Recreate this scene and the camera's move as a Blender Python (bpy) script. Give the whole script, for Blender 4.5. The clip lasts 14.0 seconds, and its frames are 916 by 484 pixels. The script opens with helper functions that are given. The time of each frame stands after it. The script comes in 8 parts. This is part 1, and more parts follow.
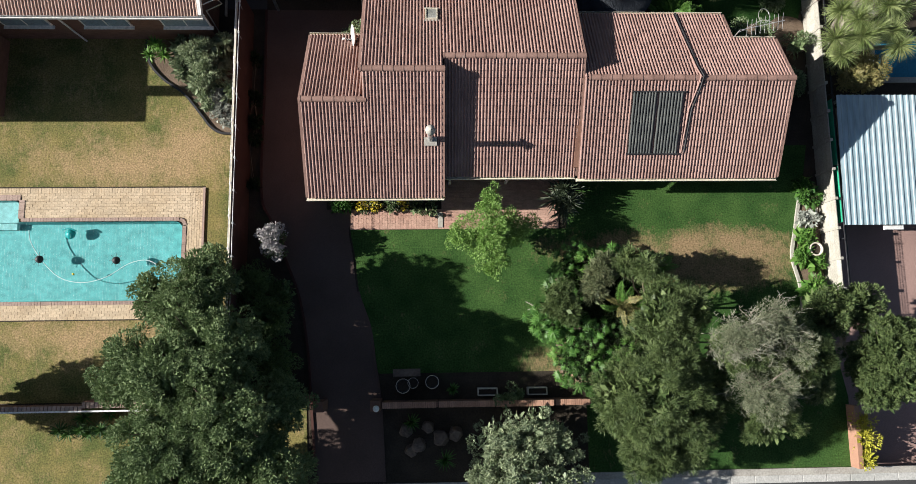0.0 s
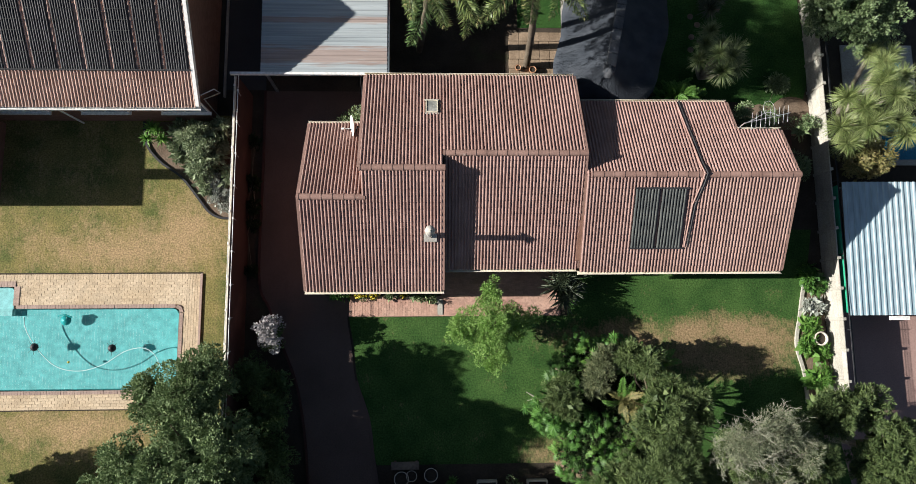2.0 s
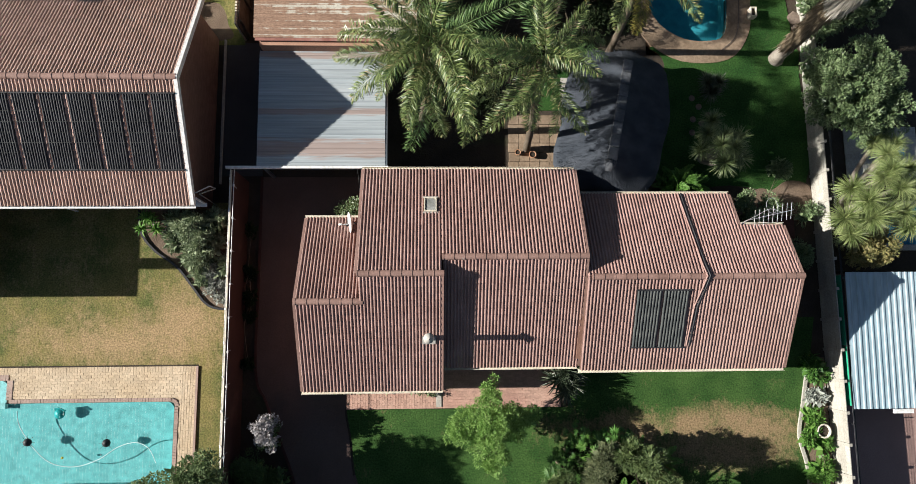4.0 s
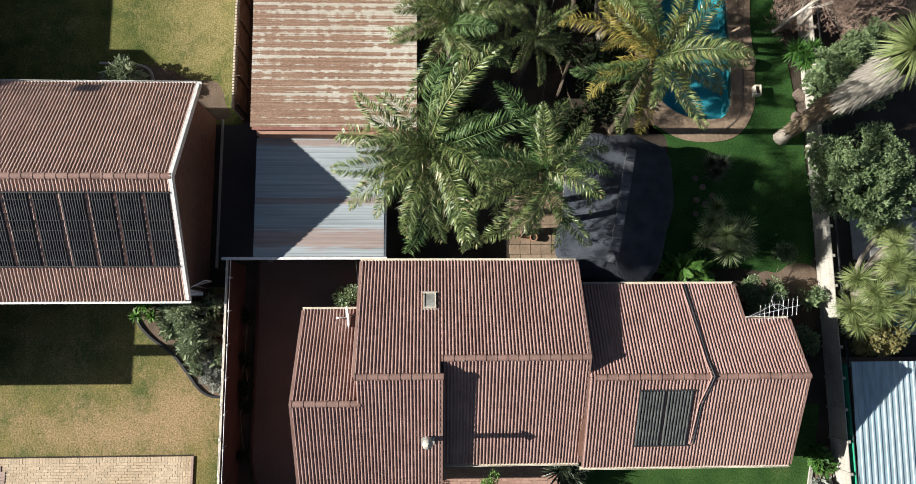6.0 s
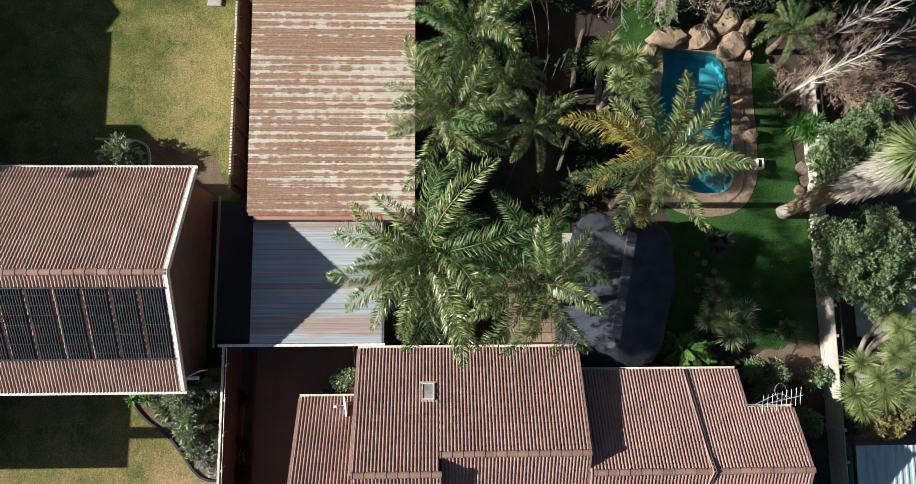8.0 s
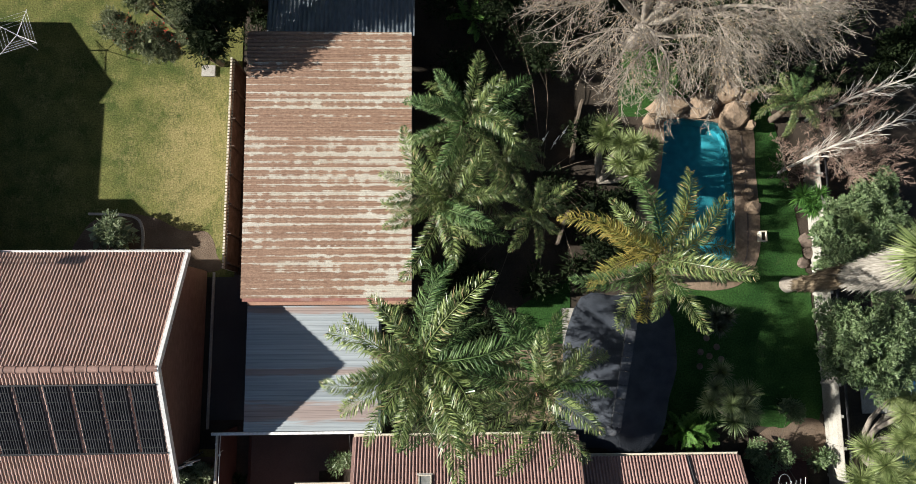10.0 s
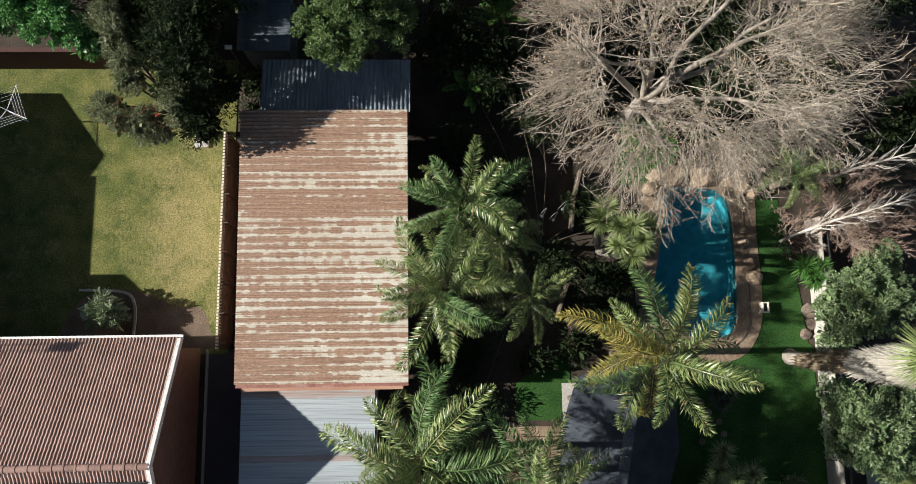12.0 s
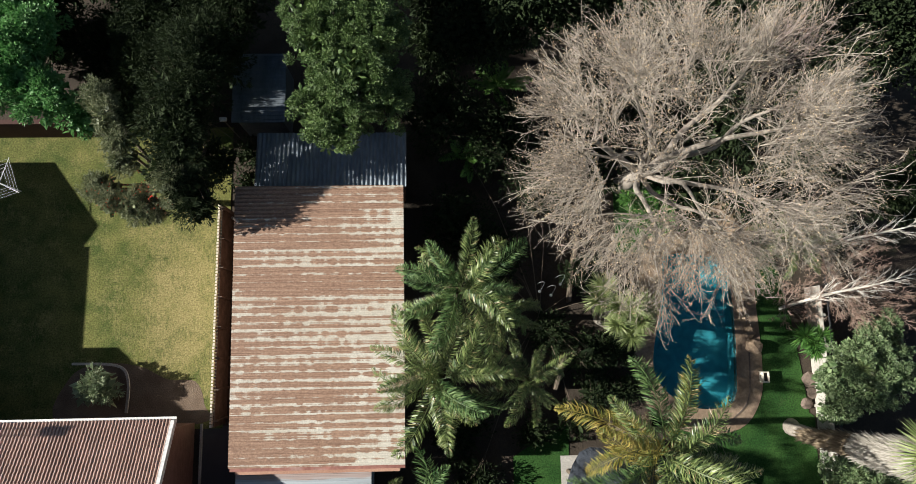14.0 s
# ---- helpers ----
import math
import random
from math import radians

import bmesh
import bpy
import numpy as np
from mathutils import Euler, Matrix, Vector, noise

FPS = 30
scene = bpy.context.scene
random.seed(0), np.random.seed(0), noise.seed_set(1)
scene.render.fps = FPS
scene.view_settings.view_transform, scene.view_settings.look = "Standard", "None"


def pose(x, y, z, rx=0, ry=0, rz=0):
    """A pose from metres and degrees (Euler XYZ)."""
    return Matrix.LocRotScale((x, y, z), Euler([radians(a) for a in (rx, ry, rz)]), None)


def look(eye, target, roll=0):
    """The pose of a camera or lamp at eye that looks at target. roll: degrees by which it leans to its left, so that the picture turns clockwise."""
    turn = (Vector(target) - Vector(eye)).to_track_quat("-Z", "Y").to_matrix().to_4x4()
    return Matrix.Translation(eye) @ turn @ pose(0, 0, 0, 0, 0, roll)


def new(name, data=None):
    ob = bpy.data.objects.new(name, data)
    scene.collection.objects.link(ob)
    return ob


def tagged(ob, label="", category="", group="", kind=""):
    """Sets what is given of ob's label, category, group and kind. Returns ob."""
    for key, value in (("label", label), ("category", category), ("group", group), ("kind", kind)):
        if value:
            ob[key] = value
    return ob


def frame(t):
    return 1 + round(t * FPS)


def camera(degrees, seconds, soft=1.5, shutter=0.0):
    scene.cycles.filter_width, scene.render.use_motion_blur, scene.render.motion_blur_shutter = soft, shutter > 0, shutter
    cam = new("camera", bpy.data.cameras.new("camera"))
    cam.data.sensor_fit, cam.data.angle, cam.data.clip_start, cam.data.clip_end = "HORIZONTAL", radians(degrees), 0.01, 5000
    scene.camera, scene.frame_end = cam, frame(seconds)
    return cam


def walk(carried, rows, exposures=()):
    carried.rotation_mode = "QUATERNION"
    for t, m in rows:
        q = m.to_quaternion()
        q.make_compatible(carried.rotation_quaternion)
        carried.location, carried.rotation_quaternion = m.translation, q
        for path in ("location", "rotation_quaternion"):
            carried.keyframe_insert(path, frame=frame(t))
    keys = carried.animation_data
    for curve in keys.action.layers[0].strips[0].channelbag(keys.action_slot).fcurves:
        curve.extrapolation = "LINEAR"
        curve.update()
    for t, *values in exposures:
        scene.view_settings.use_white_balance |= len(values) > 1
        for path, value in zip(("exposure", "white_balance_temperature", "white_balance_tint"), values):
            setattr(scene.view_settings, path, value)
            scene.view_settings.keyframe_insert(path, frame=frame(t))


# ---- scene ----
cam = camera(69.2, 14.0, soft=0.75)
PATH = [
    (0, (-0.117, 0.342, 27.642), (-0.037, 0.607, 25.661), 16.2),
    (0.5, (-0.073, 1.234, 27.675), (0.005, 1.499, 25.694), 16.0),
    (1, (-0.054, 2.084, 27.706), (0.024, 2.352, 25.726), 15.9),
    (1.5, (-0.026, 2.978, 27.733), (0.051, 3.248, 25.753), 15.4),
    (2, (-0.017, 3.921, 27.781), (0.058, 4.191, 25.8), 15.2),
    (2.5, (-0.047, 4.941, 27.811), (0.031, 5.207, 25.83), 15.9),
    (3, (-0.02, 5.914, 27.865), (0.058, 6.179, 25.885), 15.9),
    (5.3, (0.008, 10.078, 27.98), (0.088, 10.344, 26.0), 16.6),
    (5.5, (0.013, 10.442, 27.964), (0.092, 10.708, 25.984), 16.3),
    (6, (0.05, 11.272, 27.988), (0.127, 11.542, 26.008), 15.7),
    (6.5, (0.135, 12.066, 28.016), (0.207, 12.339, 26.036), 14.4),
    (7, (0.162, 12.872, 28.062), (0.233, 13.146, 26.082), 14.2),
    (7.5, (0.221, 13.708, 28.11), (0.289, 13.981, 26.13), 13.6),
    (8, (0.206, 14.494, 28.142), (0.276, 14.77, 26.162), 14.0),
    (8.2, (0.196, 14.809, 28.147), (0.268, 15.087, 26.168), 14.3),
    (10.5, (0.456, 18.469, 28.139), (0.52, 18.746, 26.16), 12.6),
    (11, (0.495, 19.181, 28.117), (0.559, 19.465, 26.139), 12.2),
    (11.5, (0.469, 19.89, 28.099), (0.535, 20.18, 26.122), 12.3),
    (12, (0.476, 20.622, 28.13), (0.545, 20.915, 26.153), 12.6),
    (12.5, (0.488, 21.297, 28.163), (0.559, 21.598, 26.187), 12.5),
    (13, (0.521, 21.943, 28.199), (0.592, 22.25, 26.224), 12.4),
    (13.5, (0.541, 22.57, 28.245), (0.614, 22.885, 26.271), 12.3),
    (14, (0.561, 23.224, 28.284), (0.636, 23.542, 26.311), 12.4),
]
walk(cam, [(t, look(eye, target, roll)) for t, eye, target, roll in PATH])

# ---- light ----
SUN_TAN = 0.493
SUN_EL = math.atan(SUN_TAN)
world = bpy.data.worlds.new("world")
scene.world = world
world.use_nodes = True
wn = world.node_tree
sky = wn.nodes.new("ShaderNodeTexSky")
sky.sky_type, sky.sun_disc = "NISHITA", False
sky.sun_elevation, sky.sun_rotation = SUN_EL, radians(270)
wn.links.new(sky.outputs[0], wn.nodes["Background"].inputs[0])
wn.nodes["Background"].inputs[1].default_value = 0.035
sun = new("sun", bpy.data.lights.new("sun", "SUN"))
sun.data.energy, sun.data.angle, sun.data.color = 5.0, radians(0.6), (1.0, 0.965, 0.9)
sun.matrix_basis = look((-40, 0.2, 40 * SUN_TAN), (0, 0, 0))
scene.view_settings.exposure = 0.97


# ---- materials ----
def mat(name, a, b, rough=0.8, big=0.6, fine=14.0, bump=0.3, depth=0.01, stretch=(1, 1, 1), piece=0.0, island=0.0,
        metal=0.0, spec=0.3, third=None, third_at=0.62, third_scale=0.35, contrast=0.28):
    """A surface of two colours mixed by coarse and fine grain, with relief; piece and island vary whole pieces."""
    m = bpy.data.materials.new(name)
    m.use_nodes = True
    t = m.node_tree
    n, ln = t.nodes, t.links
    p = n["Principled BSDF"]
    p.inputs["Roughness"].default_value = rough
    p.inputs["Metallic"].default_value = metal
    p.inputs["Specular IOR Level"].default_value = spec
    geo = n.new("ShaderNodeNewGeometry")
    mp = n.new("ShaderNodeMapping")
    mp.inputs["Scale"].default_value = stretch
    ln.new(geo.outputs["Position"], mp.inputs[0])

    def grain(scale, detail=4.0):
        q = n.new("ShaderNodeTexNoise")
        q.inputs["Scale"].default_value, q.inputs["Detail"].default_value = scale, detail
        ln.new(mp.outputs[0], q.inputs["Vector"])
        return q.outputs["Fac"]

    def ramp(src, lo, hi):
        r = n.new("ShaderNodeMapRange")
        r.inputs["From Min"].default_value, r.inputs["From Max"].default_value = lo, hi
        ln.new(src, r.inputs["Value"])
        return r.outputs["Result"]

    def mix(fac, x, y, mode="MIX"):
        q = n.new("ShaderNodeMix")
        q.data_type, q.blend_type = "RGBA", mode
        for src, k in ((fac, 0), (x, 6), (y, 7)):
            if isinstance(src, bpy.types.NodeSocket):
                ln.new(src, q.inputs[k])
            else:
                q.inputs[k].default_value = src if k == 0 else (*src, 1)
        return q.outputs[2]

    g1, g2 = grain(big), grain(fine)
    col = mix(ramp(g1, 0.35, 0.65), a, b)
    if third:
        col = mix(ramp(grain(third_scale, 5), third_at, third_at + 0.1), col, third)
    value = n.new("ShaderNodeHueSaturation")
    ln.new(col, value.inputs["Color"])
    add = ramp(g2, 0.2, 0.8)
    shade = n.new("ShaderNodeMapRange")
    shade.inputs["To Min"].default_value, shade.inputs["To Max"].default_value = 1 - contrast, 1 + contrast
    ln.new(add, shade.inputs["Value"])
    out = shade.outputs["Result"]
    for amount, node, sock in ((piece, "ShaderNodeObjectInfo", "Random"), (island, "ShaderNodeNewGeometry", "Random Per Island")):
        if amount:
            info = n.new(node)
            k = n.new("ShaderNodeMapRange")
            k.inputs["To Min"].default_value, k.inputs["To Max"].default_value = 1 - amount, 1 + amount
            ln.new(info.outputs[sock], k.inputs["Value"])
            mul = n.new("ShaderNodeMath")
            mul.operation = "MULTIPLY"
            ln.new(out, mul.inputs[0])
            ln.new(k.outputs["Result"], mul.inputs[1])
            out = mul.outputs[0]
    ln.new(out, value.inputs["Value"])
    ln.new(value.outputs[0], p.inputs["Base Color"])
    if bump:
        bp = n.new("ShaderNodeBump")
        bp.inputs["Strength"].default_value, bp.inputs["Distance"].default_value = bump, depth
        ln.new(g2, bp.inputs["Height"])
        ln.new(bp.outputs[0], p.inputs["Normal"])
    return m


def leaf_mat(name, a, b, rough=0.5, through_light=0.18, spec=0.35, dead=None, dead_share=0.0):
    """Leaves: every leaf has its own tint, and some light passes through."""
    m = bpy.data.materials.new(name)
    m.use_nodes = True
    t = m.node_tree
    n, ln = t.nodes, t.links
    p = n["Principled BSDF"]
    p.inputs["Roughness"].default_value, p.inputs["Specular IOR Level"].default_value = rough, spec
    geo = n.new("ShaderNodeNewGeometry")
    noise_tex = n.new("ShaderNodeTexNoise")
    noise_tex.inputs["Scale"].default_value = 1.3
    ln.new(geo.outputs["Position"], noise_tex.inputs["Vector"])
    mean = n.new("ShaderNodeMath")
    mean.operation = "MULTIPLY_ADD"
    ln.new(noise_tex.outputs["Fac"], mean.inputs[0])
    mean.inputs[1].default_value = 0.9
    half = n.new("ShaderNodeMath")
    half.operation = "MULTIPLY_ADD"
    ln.new(geo.outputs["Random Per Island"], half.inputs[0])
    half.inputs[1].default_value, half.inputs[2].default_value = 0.8, -0.4
    ln.new(half.outputs[0], mean.inputs[2])
    r = n.new("ShaderNodeValToRGB")
    r.color_ramp.elements[0].color, r.color_ramp.elements[1].color = (*a, 1), (*b, 1)
    r.color_ramp.elements[0].position, r.color_ramp.elements[1].position = 0.1, 0.85
    ln.new(mean.outputs[0], r.inputs[0])
    col = r.outputs[0]
    if dead:
        gt = n.new("ShaderNodeMath")
        gt.operation = "LESS_THAN"
        gt.inputs[1].default_value = dead_share
        ln.new(geo.outputs["Random Per Island"], gt.inputs[0])
        q = n.new("ShaderNodeMix")
        q.data_type = "RGBA"
        ln.new(gt.outputs[0], q.inputs[0])
        ln.new(col, q.inputs[6])
        q.inputs[7].default_value = (*dead, 1)
        col = q.outputs[2]
    ln.new(col, p.inputs["Base Color"])
    tr = n.new("ShaderNodeBsdfTranslucent")
    ln.new(col, tr.inputs["Color"])
    ms = n.new("ShaderNodeMixShader")
    ms.inputs[0].default_value = through_light
    ln.new(p.outputs[0], ms.inputs[1])
    ln.new(tr.outputs[0], ms.inputs[2])
    ln.new(ms.outputs[0], n["Material Output"].inputs["Surface"])
    return m


def lawn_mat(name, green, light, dry, patches, amount=0.5, tuft=5.0):
    """Mown grass of two greens with dry areas; patches: (x, y, radius x, radius y) of worn turf."""
    m = mat(name, green, light, rough=0.9, big=0.9, fine=15.0, bump=0.6, depth=0.025, spec=0.12, contrast=0.62)
    t = m.node_tree
    n, ln = t.nodes, t.links
    hue = next(q for q in n if q.type == "HUE_SAT")
    src = hue.inputs["Color"].links[0].from_socket
    geo = n.new("ShaderNodeNewGeometry")
    nz = n.new("ShaderNodeTexNoise")
    nz.inputs["Scale"].default_value, nz.inputs["Detail"].default_value = 0.8, 12.0
    nz.inputs["Roughness"].default_value = 0.78
    ln.new(geo.outputs["Position"], nz.inputs["Vector"])
    total = None
    for x, y, rx, ry, *worn in patches:
        mp = n.new("ShaderNodeMapping")
        mp.vector_type = "TEXTURE"
        mp.inputs["Location"].default_value, mp.inputs["Scale"].default_value = (x, y, 0), (rx, ry, 50)
        ln.new(geo.outputs["Position"], mp.inputs[0])
        d = n.new("ShaderNodeVectorMath")
        d.operation = "LENGTH"
        ln.new(mp.outputs[0], d.inputs[0])
        r = n.new("ShaderNodeMapRange")
        r.inputs["From Min"].default_value, r.inputs["From Max"].default_value = (1.25, 0.6) if worn else (1.6, 0.2)
        r.inputs["To Max"].default_value = worn[0] if worn else 0.75
        ln.new(d.outputs["Value"], r.inputs["Value"])
        if total is None:
            total = r.outputs["Result"]
        else:
            mx = n.new("ShaderNodeMath")
            mx.operation = "MAXIMUM"
            ln.new(total, mx.inputs[0])
            ln.new(r.outputs["Result"], mx.inputs[1])
            total = mx.outputs[0]
    add = n.new("ShaderNodeMath")
    add.operation = "ADD"
    if total is not None:
        ln.new(total, add.inputs[0])
    else:
        add.inputs[0].default_value = 0.0
    nz2, smp = n.new("ShaderNodeTexNoise"), n.new("ShaderNodeMapping")
    nz2.inputs["Scale"].default_value, nz2.inputs["Detail"].default_value, nz2.inputs["Roughness"].default_value = tuft, 8.0, 0.75
    smp.inputs["Scale"].default_value = (1.6, 0.7, 1)
    ln.new(geo.outputs["Position"], smp.inputs[0])
    ln.new(smp.outputs[0], nz2.inputs["Vector"])
    rough_n, rough_m = n.new("ShaderNodeMath"), n.new("ShaderNodeMath")
    rough_m.operation = rough_n.operation = "MULTIPLY_ADD"
    rough_m.inputs[1].default_value, rough_m.inputs[2].default_value = 1.9, -0.95
    ln.new(nz2.outputs["Fac"], rough_m.inputs[0])
    rough_n.inputs[1].default_value = 2.5
    ln.new(rough_m.outputs[0], rough_n.inputs[2])
    ln.new(nz.outputs["Fac"], rough_n.inputs[0])
    ln.new(rough_n.outputs[0], add.inputs[1])
    r = n.new("ShaderNodeMapRange")
    r.inputs["From Min"].default_value, r.inputs["From Max"].default_value = 1.58 - amount, 2.4 - amount
    ln.new(add.outputs[0], r.inputs["Value"])
    q = n.new("ShaderNodeMix")
    q.data_type = "RGBA"
    ln.new(r.outputs["Result"], q.inputs[0])
    ln.new(src, q.inputs[6])
    q.inputs[7].default_value = (*dry, 1)
    ln.new(q.outputs[2], hue.inputs["Color"])
    return m


def water_mat(name, tint, ripple):
    """Clear tinted water: light goes through to the floor, the surface mirrors a little."""
    m = bpy.data.materials.new(name)
    m.use_nodes = True
    t = m.node_tree
    n, ln = t.nodes, t.links
    n.remove(n["Principled BSDF"])
    tr, gl = n.new("ShaderNodeBsdfTransparent"), n.new("ShaderNodeBsdfGlossy")
    tr.inputs[0].default_value = (*tint, 1)
    gl.inputs["Roughness"].default_value = 0.05
    fr, ms, bp, nz = n.new("ShaderNodeFresnel"), n.new("ShaderNodeMixShader"), n.new("ShaderNodeBump"), n.new("ShaderNodeTexNoise")
    fr.inputs["IOR"].default_value = 1.33
    nz.inputs["Scale"].default_value = 5.0
    bp.inputs["Strength"].default_value, bp.inputs["Distance"].default_value = ripple, 0.02
    geo = n.new("ShaderNodeNewGeometry")
    ln.new(geo.outputs["Position"], nz.inputs["Vector"])
    ln.new(nz.outputs["Fac"], bp.inputs["Height"])
    ln.new(bp.outputs[0], gl.inputs["Normal"])
    ln.new(bp.outputs[0], fr.inputs["Normal"])
    ln.new(fr.outputs[0], ms.inputs[0])
    ln.new(tr.outputs[0], ms.inputs[1])
    ln.new(gl.outputs[0], ms.inputs[2])
    ln.new(ms.outputs[0], n["Material Output"].inputs["Surface"])
    return m


def rust_mat(name):
    """Cream-painted sheet with rows of rust that follow the corrugation."""
    m = mat(name, (0.48, 0.435, 0.355), (0.56, 0.53, 0.455), rough=0.6, big=0.5, fine=20, bump=0.1, spec=0.4)
    t = m.node_tree
    n, ln = t.nodes, t.links
    hue = next(q for q in n if q.type == "HUE_SAT")
    src = hue.inputs["Color"].links[0].from_socket
    geo = n.new("ShaderNodeNewGeometry")

    def nz(stretch, scale, detail=3.0):
        mp, q = n.new("ShaderNodeMapping"), n.new("ShaderNodeTexNoise")
        mp.inputs["Scale"].default_value = stretch
        ln.new(geo.outputs["Position"], mp.inputs[0])
        ln.new(mp.outputs[0], q.inputs["Vector"])
        q.inputs["Scale"].default_value, q.inputs["Detail"].default_value = scale, detail
        return q.outputs["Fac"]

    def math_node(op, a, b):
        q = n.new("ShaderNodeMath")
        q.operation = op
        for k, v in enumerate((a, b)):
            if isinstance(v, bpy.types.NodeSocket):
                ln.new(v, q.inputs[k])
            else:
                q.inputs[k].default_value = v
        return q.outputs[0]

    sep = n.new("ShaderNodeSeparateXYZ")
    ln.new(geo.outputs["Position"], sep.inputs[0])
    turns = math_node("DIVIDE", sep.outputs[1], 0.3)
    row = math_node("FLOOR", turns, 0.0)
    near = math_node("SUBTRACT", 1.0, math_node("MULTIPLY", math_node("ABSOLUTE", math_node("SUBTRACT", math_node("FRACT", turns, 0.0), 0.5), 0.0), 2.0))
    along = n.new("ShaderNodeCombineXYZ")
    ln.new(math_node("MULTIPLY", sep.outputs[0], 3.4), along.inputs[0])
    ln.new(math_node("MULTIPLY", row, 5.37), along.inputs[1])
    scallop = n.new("ShaderNodeTexNoise")
    scallop.inputs["Scale"].default_value, scallop.inputs["Detail"].default_value = 1.0, 1.5
    ln.new(along.outputs[0], scallop.inputs["Vector"])
    wide = nz((0.22, 0.5, 1), 1.0, 3.0)
    bands = nz((0.05, 1.3, 1), 1.0, 2.0)
    lines = nz((0.08, 20, 1), 1.4, 2.0)
    speck = nz((6, 9, 1), 3.0, 4.0)
    total = math_node("ADD", math_node("MULTIPLY", near, 0.42), math_node("MULTIPLY", scallop.outputs["Fac"], 0.75))
    total = math_node("ADD", total, math_node("ADD", math_node("MULTIPLY", wide, 1.1), math_node("MULTIPLY", bands, 1.1)))
    total = math_node("ADD", total, math_node("ADD", math_node("MULTIPLY", lines, 0.75), math_node("MULTIPLY", speck, 0.22)))
    total = math_node("SUBTRACT", total, math_node("MULTIPLY", math_node("ADD", sep.outputs[0], 3.9), 0.045))
    r = n.new("ShaderNodeMapRange")
    r.inputs["From Min"].default_value, r.inputs["From Max"].default_value = 2.01, 2.12
    ln.new(total, r.inputs["Value"])
    streak = n.new("ShaderNodeMix")
    streak.data_type = "RGBA"
    mix_r = n.new("ShaderNodeMapRange")
    mix_r.inputs["From Min"].default_value, mix_r.inputs["From Max"].default_value = 0.3, 0.72
    ln.new(math_node("ADD", math_node("MULTIPLY", nz((0.4, 22, 1), 1.2), 0.55), math_node("MULTIPLY", nz((3.0, 6.0, 1), 3.0, 6.0), 0.45)), mix_r.inputs["Value"])
    ln.new(mix_r.outputs["Result"], streak.inputs[0])
    streak.inputs[6].default_value, streak.inputs[7].default_value = (0.16, 0.088, 0.06, 1), (0.42, 0.278, 0.19, 1)
    q = n.new("ShaderNodeMix")
    q.data_type = "RGBA"
    ln.new(r.outputs["Result"], q.inputs[0])
    ln.new(src, q.inputs[6])
    ln.new(streak.outputs[2], q.inputs[7])
    ln.new(q.outputs[2], hue.inputs["Color"])
    return m


M_TILE = mat("roof_tile_clay", (0.255, 0.156, 0.134), (0.312, 0.2, 0.174), rough=0.75, big=0.9, fine=22, bump=0.25, piece=0.1, island=0.1)
M_TILE_N = mat("roof_tile_faded", (0.36, 0.24, 0.194), (0.42, 0.29, 0.24), rough=0.75, big=0.9, fine=22, bump=0.25, piece=0.1, island=0.1)
M_RIDGE = mat("ridge_tile_clay", (0.23, 0.138, 0.113), (0.29, 0.18, 0.15), rough=0.75, big=1.5, fine=18, bump=0.3, piece=0.14, third=(0.42, 0.36, 0.32), third_at=0.7, third_scale=5.0)
M_DECK = mat("roof_board", (0.1, 0.06, 0.05), (0.14, 0.08, 0.06), rough=0.9)
M_WALL = mat("face_brick", (0.17, 0.09, 0.065), (0.22, 0.12, 0.088), rough=0.9, big=3, fine=30, bump=0.4, stretch=(1, 1, 2.5))
M_REDWALL = mat("red_brown_wall", (0.055, 0.024, 0.02), (0.075, 0.033, 0.027), rough=0.85, big=1.1, fine=16, bump=0.3, third=(0.13, 0.06, 0.05))
M_WHITE = mat("white_paint", (0.68, 0.68, 0.66), (0.76, 0.75, 0.72), rough=0.55, fine=9, bump=0.05)
M_CREAM = mat("cream_paint", (0.6, 0.55, 0.45), (0.68, 0.62, 0.5), rough=0.6, fine=9, bump=0.1)
M_CONC = mat("precast_concrete", (0.315, 0.298, 0.258), (0.39, 0.372, 0.328), rough=0.9, big=1.2, fine=16, bump=0.3, third=(0.22, 0.2, 0.17), piece=0.09)
M_GREYCONC = mat("grey_concrete", (0.33, 0.31, 0.28), (0.42, 0.4, 0.36), rough=0.9, big=1.2, fine=14, bump=0.3)
M_SHEET = mat("grey_roof_sheet", (0.335, 0.375, 0.395), (0.405, 0.435, 0.445), rough=0.6, big=0.6, fine=6, bump=0.05, metal=0.15, third=(0.31, 0.225, 0.185), third_at=0.55, third_scale=0.6, stretch=(0.05, 1.6, 1))


